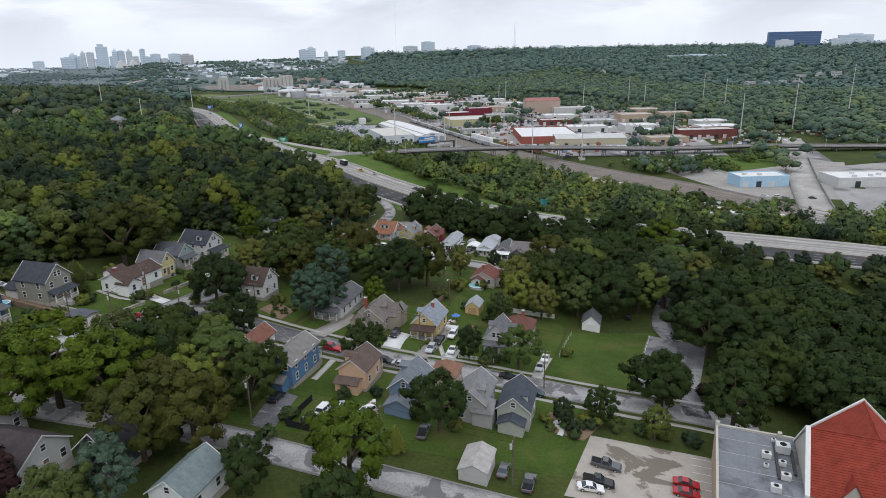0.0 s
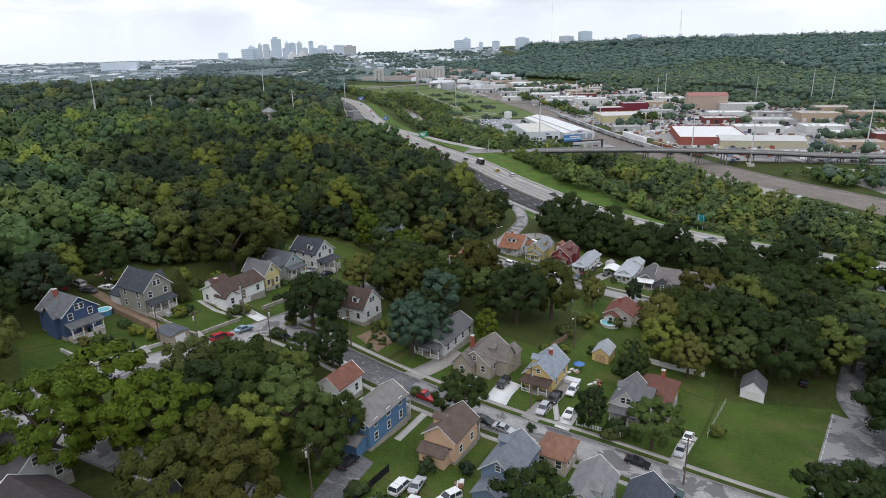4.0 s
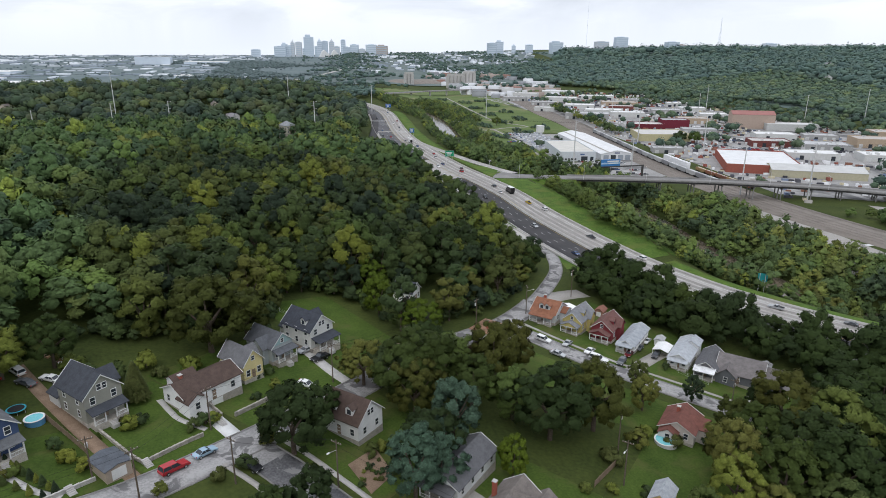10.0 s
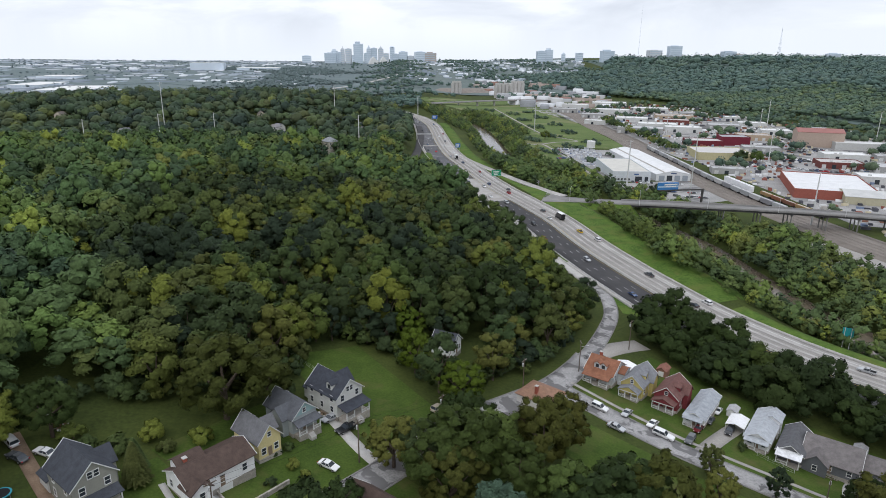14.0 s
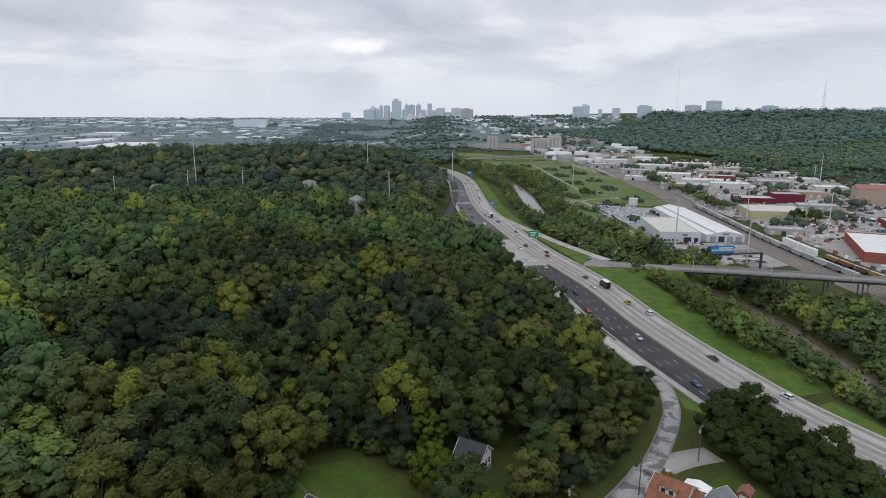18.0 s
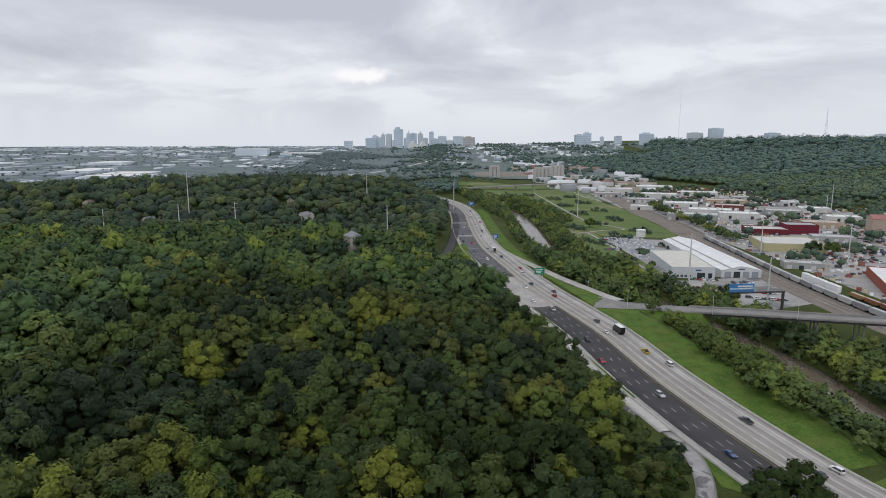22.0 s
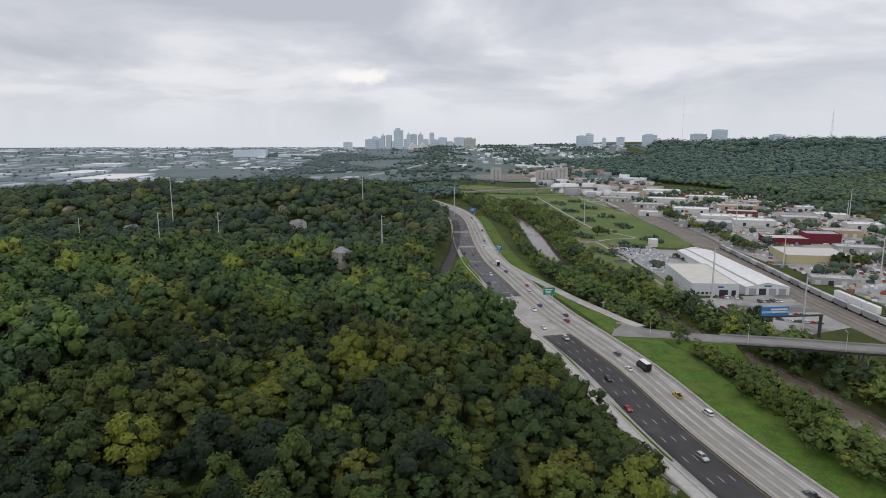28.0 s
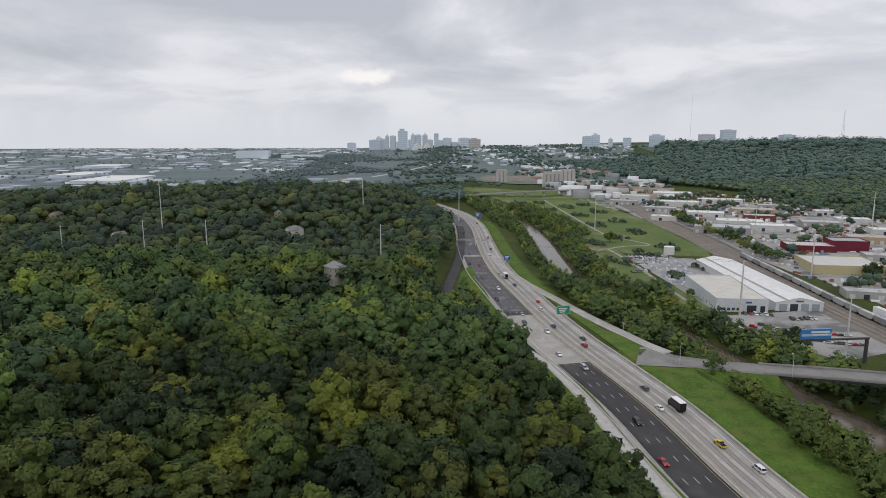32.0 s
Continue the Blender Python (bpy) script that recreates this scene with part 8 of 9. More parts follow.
# ---- tall power-line poles ----
def steel_mast(x, y, top, arms=True, width=0.62, turn=20.0, base=None):
    z = at(x, y) if base is None else base
    ob = thing("power_pole", pose(x, y, z, 0, 0, turn), "tall pale tapered steel power-line pole", "pole", "power-line poles")
    part("mast", Geo().tube((0, 0, -1), (0, 0, top - z), width, width * 0.45, 10), "steel_pole", ob)
    if arms:
        for k, s in ((1.2, 1), (4.2, -1), (7.2, 1)):
            part("arm", Geo().tube((0, 0, top - z - k), (s * 2.6, 0, top - z - k + 0.5), 0.14, 0.08, 6), "steel_pole", ob)
    return Vector((x, y, top - 1))


W1 = [steel_mast(-330, 774, 7), steel_mast(-241, 736, 16.2), steel_mast(-182, 712, 19.5), steel_mast(-47, 672, 21.5), steel_mast(181, 628, 5.2, width=0.75)]
wires(W1, "thin dark power lines crossing the wooded hill", 3.0, 0.05, (-2.4, 2.4))
W2 = [steel_mast(-580, 770, 44), steel_mast(-275, 844, 40.2), steel_mast(-98, 965, 32.3), steel_mast(12, 1000, 16), steel_mast(180, 1020, 6)]
wires(W2, "thin dark power lines over the hilltop", 4.0, 0.06, (-2.4, 2.4))
W3 = [steel_mast(300, 480, 6), steel_mast(420, 500, 8), steel_mast(523, 512, 12), steel_mast(628, 533, 22), steel_mast(760, 560, 34)]
wires(W3, "thin dark power lines crossing the valley", 4.0, 0.06, (-2.4, 2.4))
for x, y, h_ in ((596, 889, 6), (652, 810, 8), (787, 826, 18), (700, 905, 12), (480, 960, 4), (360, 985, 3), (300, 760, 2), (560, 1080, 8), (345, 700, 2), (700, 700, 14), (205, 560, 0), (262, 500, 2)):
    steel_mast(x, y, h_, width=0.6)

# ---- yards, tracks and trains of the valley ----
patch("gravel_yard", ((172, 640), (202, 556), (246, 575), (244, 655)), 0.12, "yard", "grey worn tarmac yard before a warehouse", "yard", 8)
patch("gravel_yard", ((170, 850), (176, 655), (216, 655), (232, 836)), 0.105, "yard", "pale storage yard beside a warehouse", "yard", 8)
patch("gravel_yard", ((292, 500), (420, 430), (600, 700), (300, 760)), 0.10, "yard", "grey yards and lots between factories", "yard", 10)
patch("gravel_yard", ((292, 760), (600, 700), (640, 960), (290, 1000)), 0.10, "yard", "grey yards and lots between factories", "yard", 10)
patch("gravel_yard", ((290, 1000), (620, 960), (520, 1400), (240, 1420)), 0.10, "yard", "grey yards and lots between factories", "yard", 14)
patch("gravel_lot", ((200, 470), (258, 455), (262, 300), (225, 300)), 0.10, "gravel", "bare pale gravel lot beside the tracks", "yard", 8)
patch("gravel_lot", ((300, 300), (350, 270), (470, 360), (330, 460)), 0.10, "gravel", "bare pale lot beside the boulevard", "yard", 8)
patch("gravel_lot", ((350, 250), (470, 200), (620, 330), (450, 350)), 0.12, "yard", "grey works yard", "yard", 8)
BOULEVARD = dense([(255, 205), (290, 245), (340, 292), (400, 345), (470, 405), (560, 480)], 8)
for off in (-9.6, 9.2):
    tagged(new("boulevard_wall", np_mesh("boulevard_wall", *ribbon(BOULEVARD[:34], off, off + 0.4, 1.3, 1.6, True, 1), "concrete_worn")), "low grey concrete wall along the boulevard", "wall", kind="structure")
patch("gravel_lot", ((280, 212), (345, 185), (470, 205), (372, 300)), 0.11, "yard", "grey worn lot beside the boulevard", "yard", 8)
patch("gravel_lot", ((372, 300), (450, 350), (560, 470), (470, 400)), 0.09, "yard", "grey worn lot beside the boulevard", "yard", 8)
strip("boulevard", BOULEVARD, -9, 9, 0.25, 0.3, "concrete_road", "wide pale concrete boulevard", "road", parts=3)
patch("meadow", ((186, 556), (206, 556), (186, 640), (152, 640)), 0.1, "meadow", "rough grass strip beside a gravel path", "grass", 6)
patch("meadow", ((152, 640), (178, 640), (176, 722), (144, 722)), 0.1, "meadow", "rough grass strip beside a gravel path", "grass", 6)
patch("meadow", ((128, 720), (166, 640), (172, 890), (112, 900)), 0.1, "meadow", "rough green meadow beside the river", "grass", 8)
patch("meadow", ((112, 900), (262, 880), (272, 1120), (116, 1150)), 0.1, "meadow", "rough green meadow beside the river", "grass", 10)
patch("meadow", ((30, 1160), (340, 1130), (430, 1600), (10, 1600)), 0.06, "meadow", "rough green land beyond the river", "grass", 16)
patch("meadow", ((116, 1150), (272, 1120), (284, 1420), (60, 1400)), 0.1, "meadow", "rough green meadow beside the river", "grass", 14)
patch("meadow", ((173, 862), (252, 845), (262, 880), (172, 893)), 0.1, "meadow", "rough green meadow beside the tracks", "grass", 8)
strip("meadow_path", dense([(204, 553), (188, 587), (174, 622), (168, 660), (166, 714), (167, 800), (162, 885), (150, 872), (139, 900), (130, 955), (114, 1040)], 8), -1.6, 1.6, 0.25, 0.2, "gravel", "pale gravel path through a meadow", "path", parts=1)
strip("meadow_path", dense([(162, 885), (186, 905), (215, 915), (188, 973), (183, 1013), (179, 1147), (174, 1396)], 8), -1.6, 1.6, 0.25, 0.2, "gravel", "pale gravel path through a meadow", "path", parts=1)
for off in (-6, -1, 4, 9, 17):
    g = Geo()
    n_ = sides(TRACK)
    for s in (-0.75, 0.75):
        for i in range(len(TRACK) - 1):
            a = TRACK[i] + n_[i] * (off + s)
            b = TRACK[i + 1] + n_[i + 1] * (off + s)
            g.tube((*a, lies(*a) + 0.35), (*b, lies(*b) + 0.35), 0.09, 0.09, 4)
    solid("railway_track", g, "rail_steel", "pair of rusty steel rails", "railway", kind="structure")


def on_track(s, off):
    cum = np.r_[0, np.cumsum(np.linalg.norm(np.diff(TRACK, axis=0), axis=1))]
    n_ = sides(TRACK)
    x, y = np.interp(s, cum, TRACK[:, 0]), np.interp(s, cum, TRACK[:, 1])
    nx, ny = np.interp(s, cum, n_[:, 0]), np.interp(s, cum, n_[:, 1])
    return x + nx * off, y + ny * off, math.degrees(math.atan2(-nx, ny)) + 90


def hopper(x, y, turn, colour, label, tall=4.2):
    ob = thing("railway_wagon", pose(x, y, lies(x, y) + 0.4, 0, 0, turn), label, "train", "goods train")
    part("body", Geo().prism([(-7.3, 1.9), (-6.0, 1.0), (6.0, 1.0), (7.3, 1.9), (7.3, tall - 0.3), (6.8, tall), (-6.8, tall), (-7.3, tall - 0.3)], "x", -1.5, 1.5), tint("siding", colour), ob)
    part("roof_walk", Geo().box(-0.4, 0.4, -6.5, 6.5, tall, tall + 0.12), "steel_pole", ob)
    for e in (-5.4, 5.4):
        part("bogie", Geo().box(-1.1, 1.1, e - 1.3, e + 1.3, 0.1, 0.95), "rubber", ob)
    for i in range(5 if y < 560 else 0):
        for s in (-1, 1):
            part("rib", Geo().box(s * 1.5 - 0.06, s * 1.5 + 0.06, -5.6 + i * 2.8 - 0.08, -5.6 + i * 2.8 + 0.08, 1.6, tall - 0.4), tint("siding", colour), ob)


for k in range(20):
    x, y, t = on_track(416 + k * 15.6, 9)
    c = ((0.36, 0.37, 0.37), (0.30, 0.31, 0.31), (0.42, 0.42, 0.41), (0.24, 0.24, 0.25))[k * 3 % 4]
    hopper(x, y, t, c, "grey covered hopper wagon of a goods train")
for k in range(3):
    x, y, t = on_track(476 + k * 16, 17)
    hopper(x, y, t, (0.78, 0.78, 0.78), "tall white wrapped wagon on a siding", 6.5)
for k in range(5):
    x, y, t = on_track(395 + k * 16, 24)
    hopper(x, y, t, ((0.22, 0.10, 0.06), (0.30, 0.20, 0.10), (0.18, 0.09, 0.06))[k % 3], "brown open wagon on a siding", 3.4)


# doors and windows of the two warehouses
def bay_door(parent, x, y, z, w, h, turn, dark=False):
    ob = part("bay_door", Geo().box(-w / 2, w / 2, -0.1, 0.05, 0, h), "window_glass" if dark else tint("siding", (0.30, 0.33, 0.36)), parent)
    ob.matrix_basis = pose(x, y, z, 0, 0, turn)


for i, dark in enumerate((False, True, False, False)):
    bay_door(B, -10.5 + i * 7.0, -75.05, 0.2, 5.0, 4.8, 0, dark)
bay_door(A, 6, -37.05, 0.2, 6, 4.5, 0, True)
bay_door(A, 13, -37.05, 0.2, 3, 4.2, 0, True)
for i in range(5):
    window(A, pose(-14.5 + i * 3.0, -37.02, 1.2), 2.0, 1.8)
for i in range(8):
    window(A, pose(-16.52, -34 + i * 3.4, 1.2, 0, 0, -90), 1.6, 1.5)
part("logo_plate", Geo().box(2, 6, -37.12, -37.05, 6.0, 7.2), tint("siding", (0.08, 0.12, 0.25)), A)
part("logo_plate", Geo().box(-2.5, 2.5, -75.12, -75.05, 6.3, 7.4), tint("siding", (0.10, 0.12, 0.2)), B)
part("roof_strip", Geo().slab([(-9.2, -75, 7.7), (-7.6, -75, 8.03), (-7.6, 75, 8.03), (-9.2, 75, 7.7)], 0.1), tint("metal_roof", (0.30, 0.28, 0.24)), B)

# billboard on a steel post
bb = thing("billboard", pose(210, 555, -34, 0, 0, 6), "blue advertising billboard on a dark steel post", "billboard")
part("post", Geo().tube((2, 0, -1), (2, 0, 13), 0.9, 0.9, 12), "dark_metal", bb)
part("beam", Geo().tube((-33, 0, 13), (3, 0, 13), 0.6, 0.6, 8), "dark_metal", bb)
pan = part("panel", Geo().box(-34, -18, -0.5, 0.5, 13.6, 18.8), tint("car", (0.06, 0.20, 0.45)), bb)
part("panel_band", Geo().box(-34, -18, -0.56, -0.5, 15.2, 16.4), tint("car", (0.35, 0.50, 0.65)), pan)
part("text_bar", Geo().box(-29, -19, -0.62, -0.57, 16.8, 17.8), "paint_white", pan)
part("text_bar", Geo().box(-28, -20, -0.62, -0.57, 15.5, 16.1), "paint_white", pan)
solid("storage_tank", Geo().tube((0, 0, -1), (0, 0, 8), 5, 5, 16), "paint_white", "round white storage tank", "tank", m=pose(216, 858, -34))

for i, (x, y) in enumerate(HILL_HOMES):
    shed("pale house with a grey roof among hilltop trees", x, y, -30 + 25 * (i % 4), 9, 12, 6.5, 3.0, ((0.55, 0.54, 0.50), (0.42, 0.42, 0.42), (0.50, 0.44, 0.36))[i % 3], ((0.13, 0.13, 0.14), (0.18, 0.18, 0.19), (0.14, 0.115, 0.10))[i % 3], name="hill_house")

# many smaller works: flat and gabled sheds
random.seed(31)
WORKS = [(330, 1005, 62, 34, 8, "g"), (378, 1065, 56, 30, 7, "w"), (398, 1020, 50, 26, 7, "w"), (374, 1165, 50, 30, 6, "w"), (462, 1207, 60, 34, 6, "t"), (384, 1300, 60, 30, 8, "w"), (474, 1345, 64, 30, 7, "w"), (430, 1466, 70, 40, 8, "w"), (330, 1230, 46, 24, 6, "g"), (430, 1120, 40, 26, 7, "r"), (300, 1120, 36, 20, 6, "w"), (480, 1060, 46, 28, 6, "g"), (520, 990, 40, 26, 6, "w"), (470, 770, 44, 24, 6, "w"), (520, 760, 36, 22, 5, "g"), (430, 720, 40, 26, 6, "r"), (470, 690, 50, 30, 6, "g"), (540, 700, 44, 30, 9, "t"), (594, 742, 40, 28, 10, "t"), (598, 690, 42, 24, 9, "t"), (420, 640, 46, 24, 6, "w"), (480, 620, 40, 26, 6, "w"), (464, 566, 46, 22, 7, "w"), (490, 530, 62, 22, 9, "r"), (430, 520, 40, 20, 6, "t"), (540, 560, 46, 26, 7, "w"), (580, 610, 40, 26, 6, "w"), (338, 330, 34, 18, 7, "b"), (252, 284, 26, 16, 4, "w"), (400, 300, 44, 24, 6, "w"), (440, 270, 46, 26, 6, "g"), (300, 690, 30, 16, 5, "g"), (410, 830, 40, 20, 5, "g"), (455, 930, 40, 26, 7, "t"), (560, 930, 36, 22, 7, "w"), (600, 1010, 34, 22, 6, "g"), (540, 1090, 40, 24, 6, "w"), (560, 1180, 36, 22, 6, "w"), (300, 1330, 46, 24, 7, "g"), (340, 1400, 50, 26, 9, "w"), (520, 1260, 44, 24, 6, "g")]
TONES = {"w": ((0.55, 0.55, 0.53), (0.68, 0.68, 0.66), "white-roofed industrial building beside parking lots"), "g": ((0.36, 0.36, 0.35), (0.42, 0.42, 0.42), "low grey flat-roofed workshop building"), "t": ((0.42, 0.33, 0.24), (0.40, 0.36, 0.32), "tan brick works with flat roof"), "r": ((0.17, 0.062, 0.055), (0.46, 0.43, 0.40), "red brick works with flat roof"), "b": ((0.38, 0.55, 0.68), (0.66, 0.66, 0.64), "white and pale blue flat-roofed building")}
for x, y, w, d, h, k in WORKS:
    wall, roof, label = TONES[k]
    ob = shed(label, x, y, -20 + random.uniform(-4, 4), w, d, h, 0, wall, roof, flat=True, name="works_building")
    for i in range(random.randint(2, 4)):
        a, b = random.uniform(-w * 0.35, w * 0.35), random.uniform(-d * 0.3, d * 0.3)
        part("roof_unit", Geo().box(a - 1.2, a + 1.2, b - 1, b + 1, h, h + 1.5), "steel_pole", ob)
    for i in range(int(w / 9)):
        part("bay_door", Geo().box(-w / 2 + 4 + i * 9 - 1.8, -w / 2 + 4 + i * 9 + 1.8, -d / 2 - 0.12, -d / 2, 0.1, min(4.2, h - 1.5)), "window_glass" if i % 3 == 1 else "steel_pole", ob)

# parked cars in the lots
random.seed(8)
for x0, y0, dx, dy, n, t in ((176, 632, 2.6, -5.6, 9, 60), (188, 624, 2.8, -5.0, 8, 60), (192, 644, 3.1, -0.6, 7, -4), (216, 632, 3.0, 0.2, 8, -4), (206, 606, 3.0, -1.0, 9, 80), (212, 585, 3.1, -0.8, 8, 80), (330, 740, 4, -1.6, 14, 20), (345, 722, 4, -1.6, 14, 20), (392, 770, 4.1, -1.6, 12, 20), (395, 760, 4.1, -1.6, 12, 20), (440, 850, 4.2, -1.8, 12, 20), (445, 838, 4.2, -1.8, 12, 20), (310, 300, 3, -2.4, 8, 40), (262, 252, 2.4, -2.3, 8, 40), (155, 770, 2.6, 1.2, 8, 10), (160, 800, 2.6, 1.2, 9, 10), (164, 830, 2.6, 1.2, 9, 10), (380, 700, 4, -1.7, 10, 20), (500, 800, 4, -1.7, 9, 20)):
    for i in range(n):
        if random.random() < 0.18:
            continue
        colour, word = PAINTS[random.randrange(7)]
        kind = random.choice(("sedan", "suv", "sedan", "van"))
        car(kind, colour, f"{word} {'van' if kind == 'van' else 'car'} parked in a works lot", x0 + dx * i, y0 + dy * i, t + random.uniform(-4, 4), None, "cars in works lots", True, 0)

shed("white-roofed low building between motorway and tracks", 245, 275, 57, 17, 24, 4.2, 0, (0.50, 0.49, 0.46), (0.72, 0.72, 0.71), flat=True, name="works_building")
shed("small white-roofed hut beside the tracks", 267, 257, 57, 8, 12, 3.0, 0, (0.50, 0.49, 0.46), (0.70, 0.70, 0.68), flat=True, name="works_building")
strip("loop_road", dense([(344, 366), (351, 384), (354, 407), (372, 432), (400, 447)], 6), -3.2, 3.2, 0.3, 0.3, "concrete_road", "pale slip road looping up to the bridge", "road")
patch("grass_loop", ((356, 372), (440, 372), (452, 430), (376, 426)), 0.16, "verge_grass", "mown grass inside the loop of a slip road", "grass", 6)

# trees and hedges of the valley
def valley_green(x, y):
    r, _ = away(TRACK, x, y)
    s = np.sin(x * 0.05 + 1.3) * np.sin(y * 0.043) + 0.5 * np.sin(x * 0.13) * np.sin(y * 0.11)
    free = np.ones(x.shape, bool)
    for bx, by, w, d, h, k in WORKS + [(196, 687, 40, 90, 0, ""), (234, 727, 44, 165, 0, ""), (366, 884, 60, 46, 0, ""), (404, 884, 50, 46, 0, ""), (338, 786, 70, 60, 0, ""), (345, 610, 80, 110, 0, ""), (365, 560, 90, 44, 0, ""), (505, 870, 66, 40, 0, ""), (540, 840, 70, 40, 0, "")]:
        free &= ~((np.abs(x - bx) < w * 0.62) & (np.abs(y - by) < d * 0.68))
    o, _ = away(OVER, x, y)
    return free & (r > 26) & (o > 12) & (s > np.where(x > 560, -0.35, 0.52)) & (x > 286) & (x < 700) & ((y > 350) | (x > 470))


grove("valley_trees", scatter(286, 700, 260, 1500, 11, valley_green, 41), TINY, (0.45, 0.9), "leaf_far", "scattered green trees between works and lots", 9)
track_hedge = lambda x, y: (np.abs(away(TRACK, x, y)[0] - 31) < 8) & (x > 270) & (y > 820)
grove("track_hedge", scatter(240, 330, 820, 1150, 7, track_hedge, 42), FARC, (0.5, 0.8), "leaf_mid", "band of dark green trees beside the tracks", 10)
loop_trees = lambda x, y: ((x - 412) ** 2 + (y - 403) ** 2 < 196) | ((x - 362) ** 2 + (y - 378) ** 2 < 60) | ((x - 453) ** 2 + (y - 411) ** 2 < 100) | ((x - 335) ** 2 / 1500 + (y - 400) ** 2 / 500 < 1) | ((x - 290) ** 2 / 500 + (y - 420) ** 2 / 400 < 0.8) & (away(TRACK, x, y)[0] > 24)
grove("loop_trees", scatter(270, 470, 365, 440, 8, loop_trees, 43), [crown(230 + i, 4.6, 10.0, 14, 260, 0.6, 0.1) for i in range(3)], (0.6, 1.0), "leaf_upper", "green trees inside the slip road loop", 11)
mead = lambda x, y: (x > 115) & (x < 245) & (y > 690) & (y < 1350) & (np.sin(x * 0.09) * np.sin(y * 0.06 + x * 0.02) > 0.55) & (away(RIVER, x, y)[0] > 30)
grove("meadow_bushes", scatter(115, 245, 690, 1350, 7, mead, 44), [crown(190, 2.4, 3.4, 7, 90, 0.7, 0.1)], (0.6, 1.3), "leaf_far", "low bushes dotted over a meadow", 12)
PARKT = [proto(200, 6.4, 11, 18, 1500, 0.4, "leaf_forest", "round dark green tree in a works yard", 0.22, "yard_tree")]
plant(PARKT[0], 186, 573, 1.05)
plant(PARKT[0], 345, 752, 1.1)
plant(PARKT[0], 360, 746, 1.0)
plant(PARKT[0], 174, 690, 0.5)
plant(PARKT[0], 176, 930, 0.9)

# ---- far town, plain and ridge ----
# far ground is tinted pale blue-grey, with the haze painted in
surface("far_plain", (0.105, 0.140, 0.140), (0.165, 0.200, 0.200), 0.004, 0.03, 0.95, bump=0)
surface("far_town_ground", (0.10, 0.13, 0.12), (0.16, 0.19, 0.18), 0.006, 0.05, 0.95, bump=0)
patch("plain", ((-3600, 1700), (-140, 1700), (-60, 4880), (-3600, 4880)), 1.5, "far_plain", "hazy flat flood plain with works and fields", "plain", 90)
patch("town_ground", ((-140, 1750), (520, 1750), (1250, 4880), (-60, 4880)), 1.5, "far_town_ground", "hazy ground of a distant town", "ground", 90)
def blocks(name, spots, sizes, heights, material, label, seed, turn=-20):
    """Many far buildings in one mesh, each a box with a raised rim on its roof."""
    rng = np.random.default_rng(seed)
    z = land(spots[:, 0], spots[:, 1])
    unit = np.array([(-1, -1, 0), (1, -1, 0), (1, 1, 0), (-1, 1, 0), (-1, -1, 1), (1, -1, 1), (1, 1, 1), (-1, 1, 1)], float)
    face = np.array([(4, 5, 6, 7), (0, 1, 5, 4), (1, 2, 6, 5), (2, 3, 7, 6), (3, 0, 4, 7)])
    vs, fs = [], []
    for i, ((x, y), h) in enumerate(zip(spots, z)):
        a = radians(turn + rng.choice([0, 90]) + rng.uniform(-6, 6))
        w, d, t = rng.uniform(*sizes), rng.uniform(*sizes) * 0.6, rng.uniform(*heights)
        u = unit * (w / 2, d / 2, t + 3)
        vs.append(np.stack([u[:, 0] * math.cos(a) - u[:, 1] * math.sin(a) + x, u[:, 0] * math.sin(a) + u[:, 1] * math.cos(a) + y, u[:, 2] + h - 3], -1))
        fs.append(face + 8 * i)
    return tagged(new(name, np_mesh(name, np.concatenate(vs), np.concatenate(fs), material)), label, "buildings", kind="stuff")


def roofs(name, tones):
    m = surface(name, tones[0], tones[-1], 0.01, 0.1, 0.8, bump=0)
    t = m.node_tree
    geo = t.nodes.new("ShaderNodeNewGeometry")
    r = t.nodes.new("ShaderNodeValToRGB")
    r.color_ramp.interpolation = "CONSTANT"
    while len(r.color_ramp.elements) < len(tones):
        r.color_ramp.elements.new(0.5)
    for k, (e, c) in enumerate(zip(r.color_ramp.elements, tones)):
        e.position, e.color = k / len(tones), (*c, 1)
    wire(t, geo, "Random Per Island", r, "Fac")
    wire(t, r, "Color", t.nodes["Principled BSDF"], "Base Color")


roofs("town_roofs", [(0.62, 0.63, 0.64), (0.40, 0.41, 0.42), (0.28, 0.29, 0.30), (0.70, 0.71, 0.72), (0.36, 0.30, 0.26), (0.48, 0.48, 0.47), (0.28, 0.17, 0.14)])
# roofs of plain and far town: bluish tones that carry painted haze
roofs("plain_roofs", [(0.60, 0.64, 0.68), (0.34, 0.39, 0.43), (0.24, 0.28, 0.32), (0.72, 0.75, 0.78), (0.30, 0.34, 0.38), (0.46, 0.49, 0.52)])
town = lambda x, y: (np.abs(x - 0.13 * y) < 0.10 * y + 90) & (np.sin(x * 0.013) * np.sin(y * 0.009) < 0.45) & ((y > 1500) | (x > 250))
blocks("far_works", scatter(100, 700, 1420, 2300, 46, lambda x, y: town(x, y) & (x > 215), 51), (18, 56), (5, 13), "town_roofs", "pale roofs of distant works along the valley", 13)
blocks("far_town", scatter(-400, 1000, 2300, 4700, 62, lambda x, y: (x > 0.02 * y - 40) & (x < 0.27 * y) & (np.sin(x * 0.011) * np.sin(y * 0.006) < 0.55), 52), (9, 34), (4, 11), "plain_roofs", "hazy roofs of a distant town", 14)
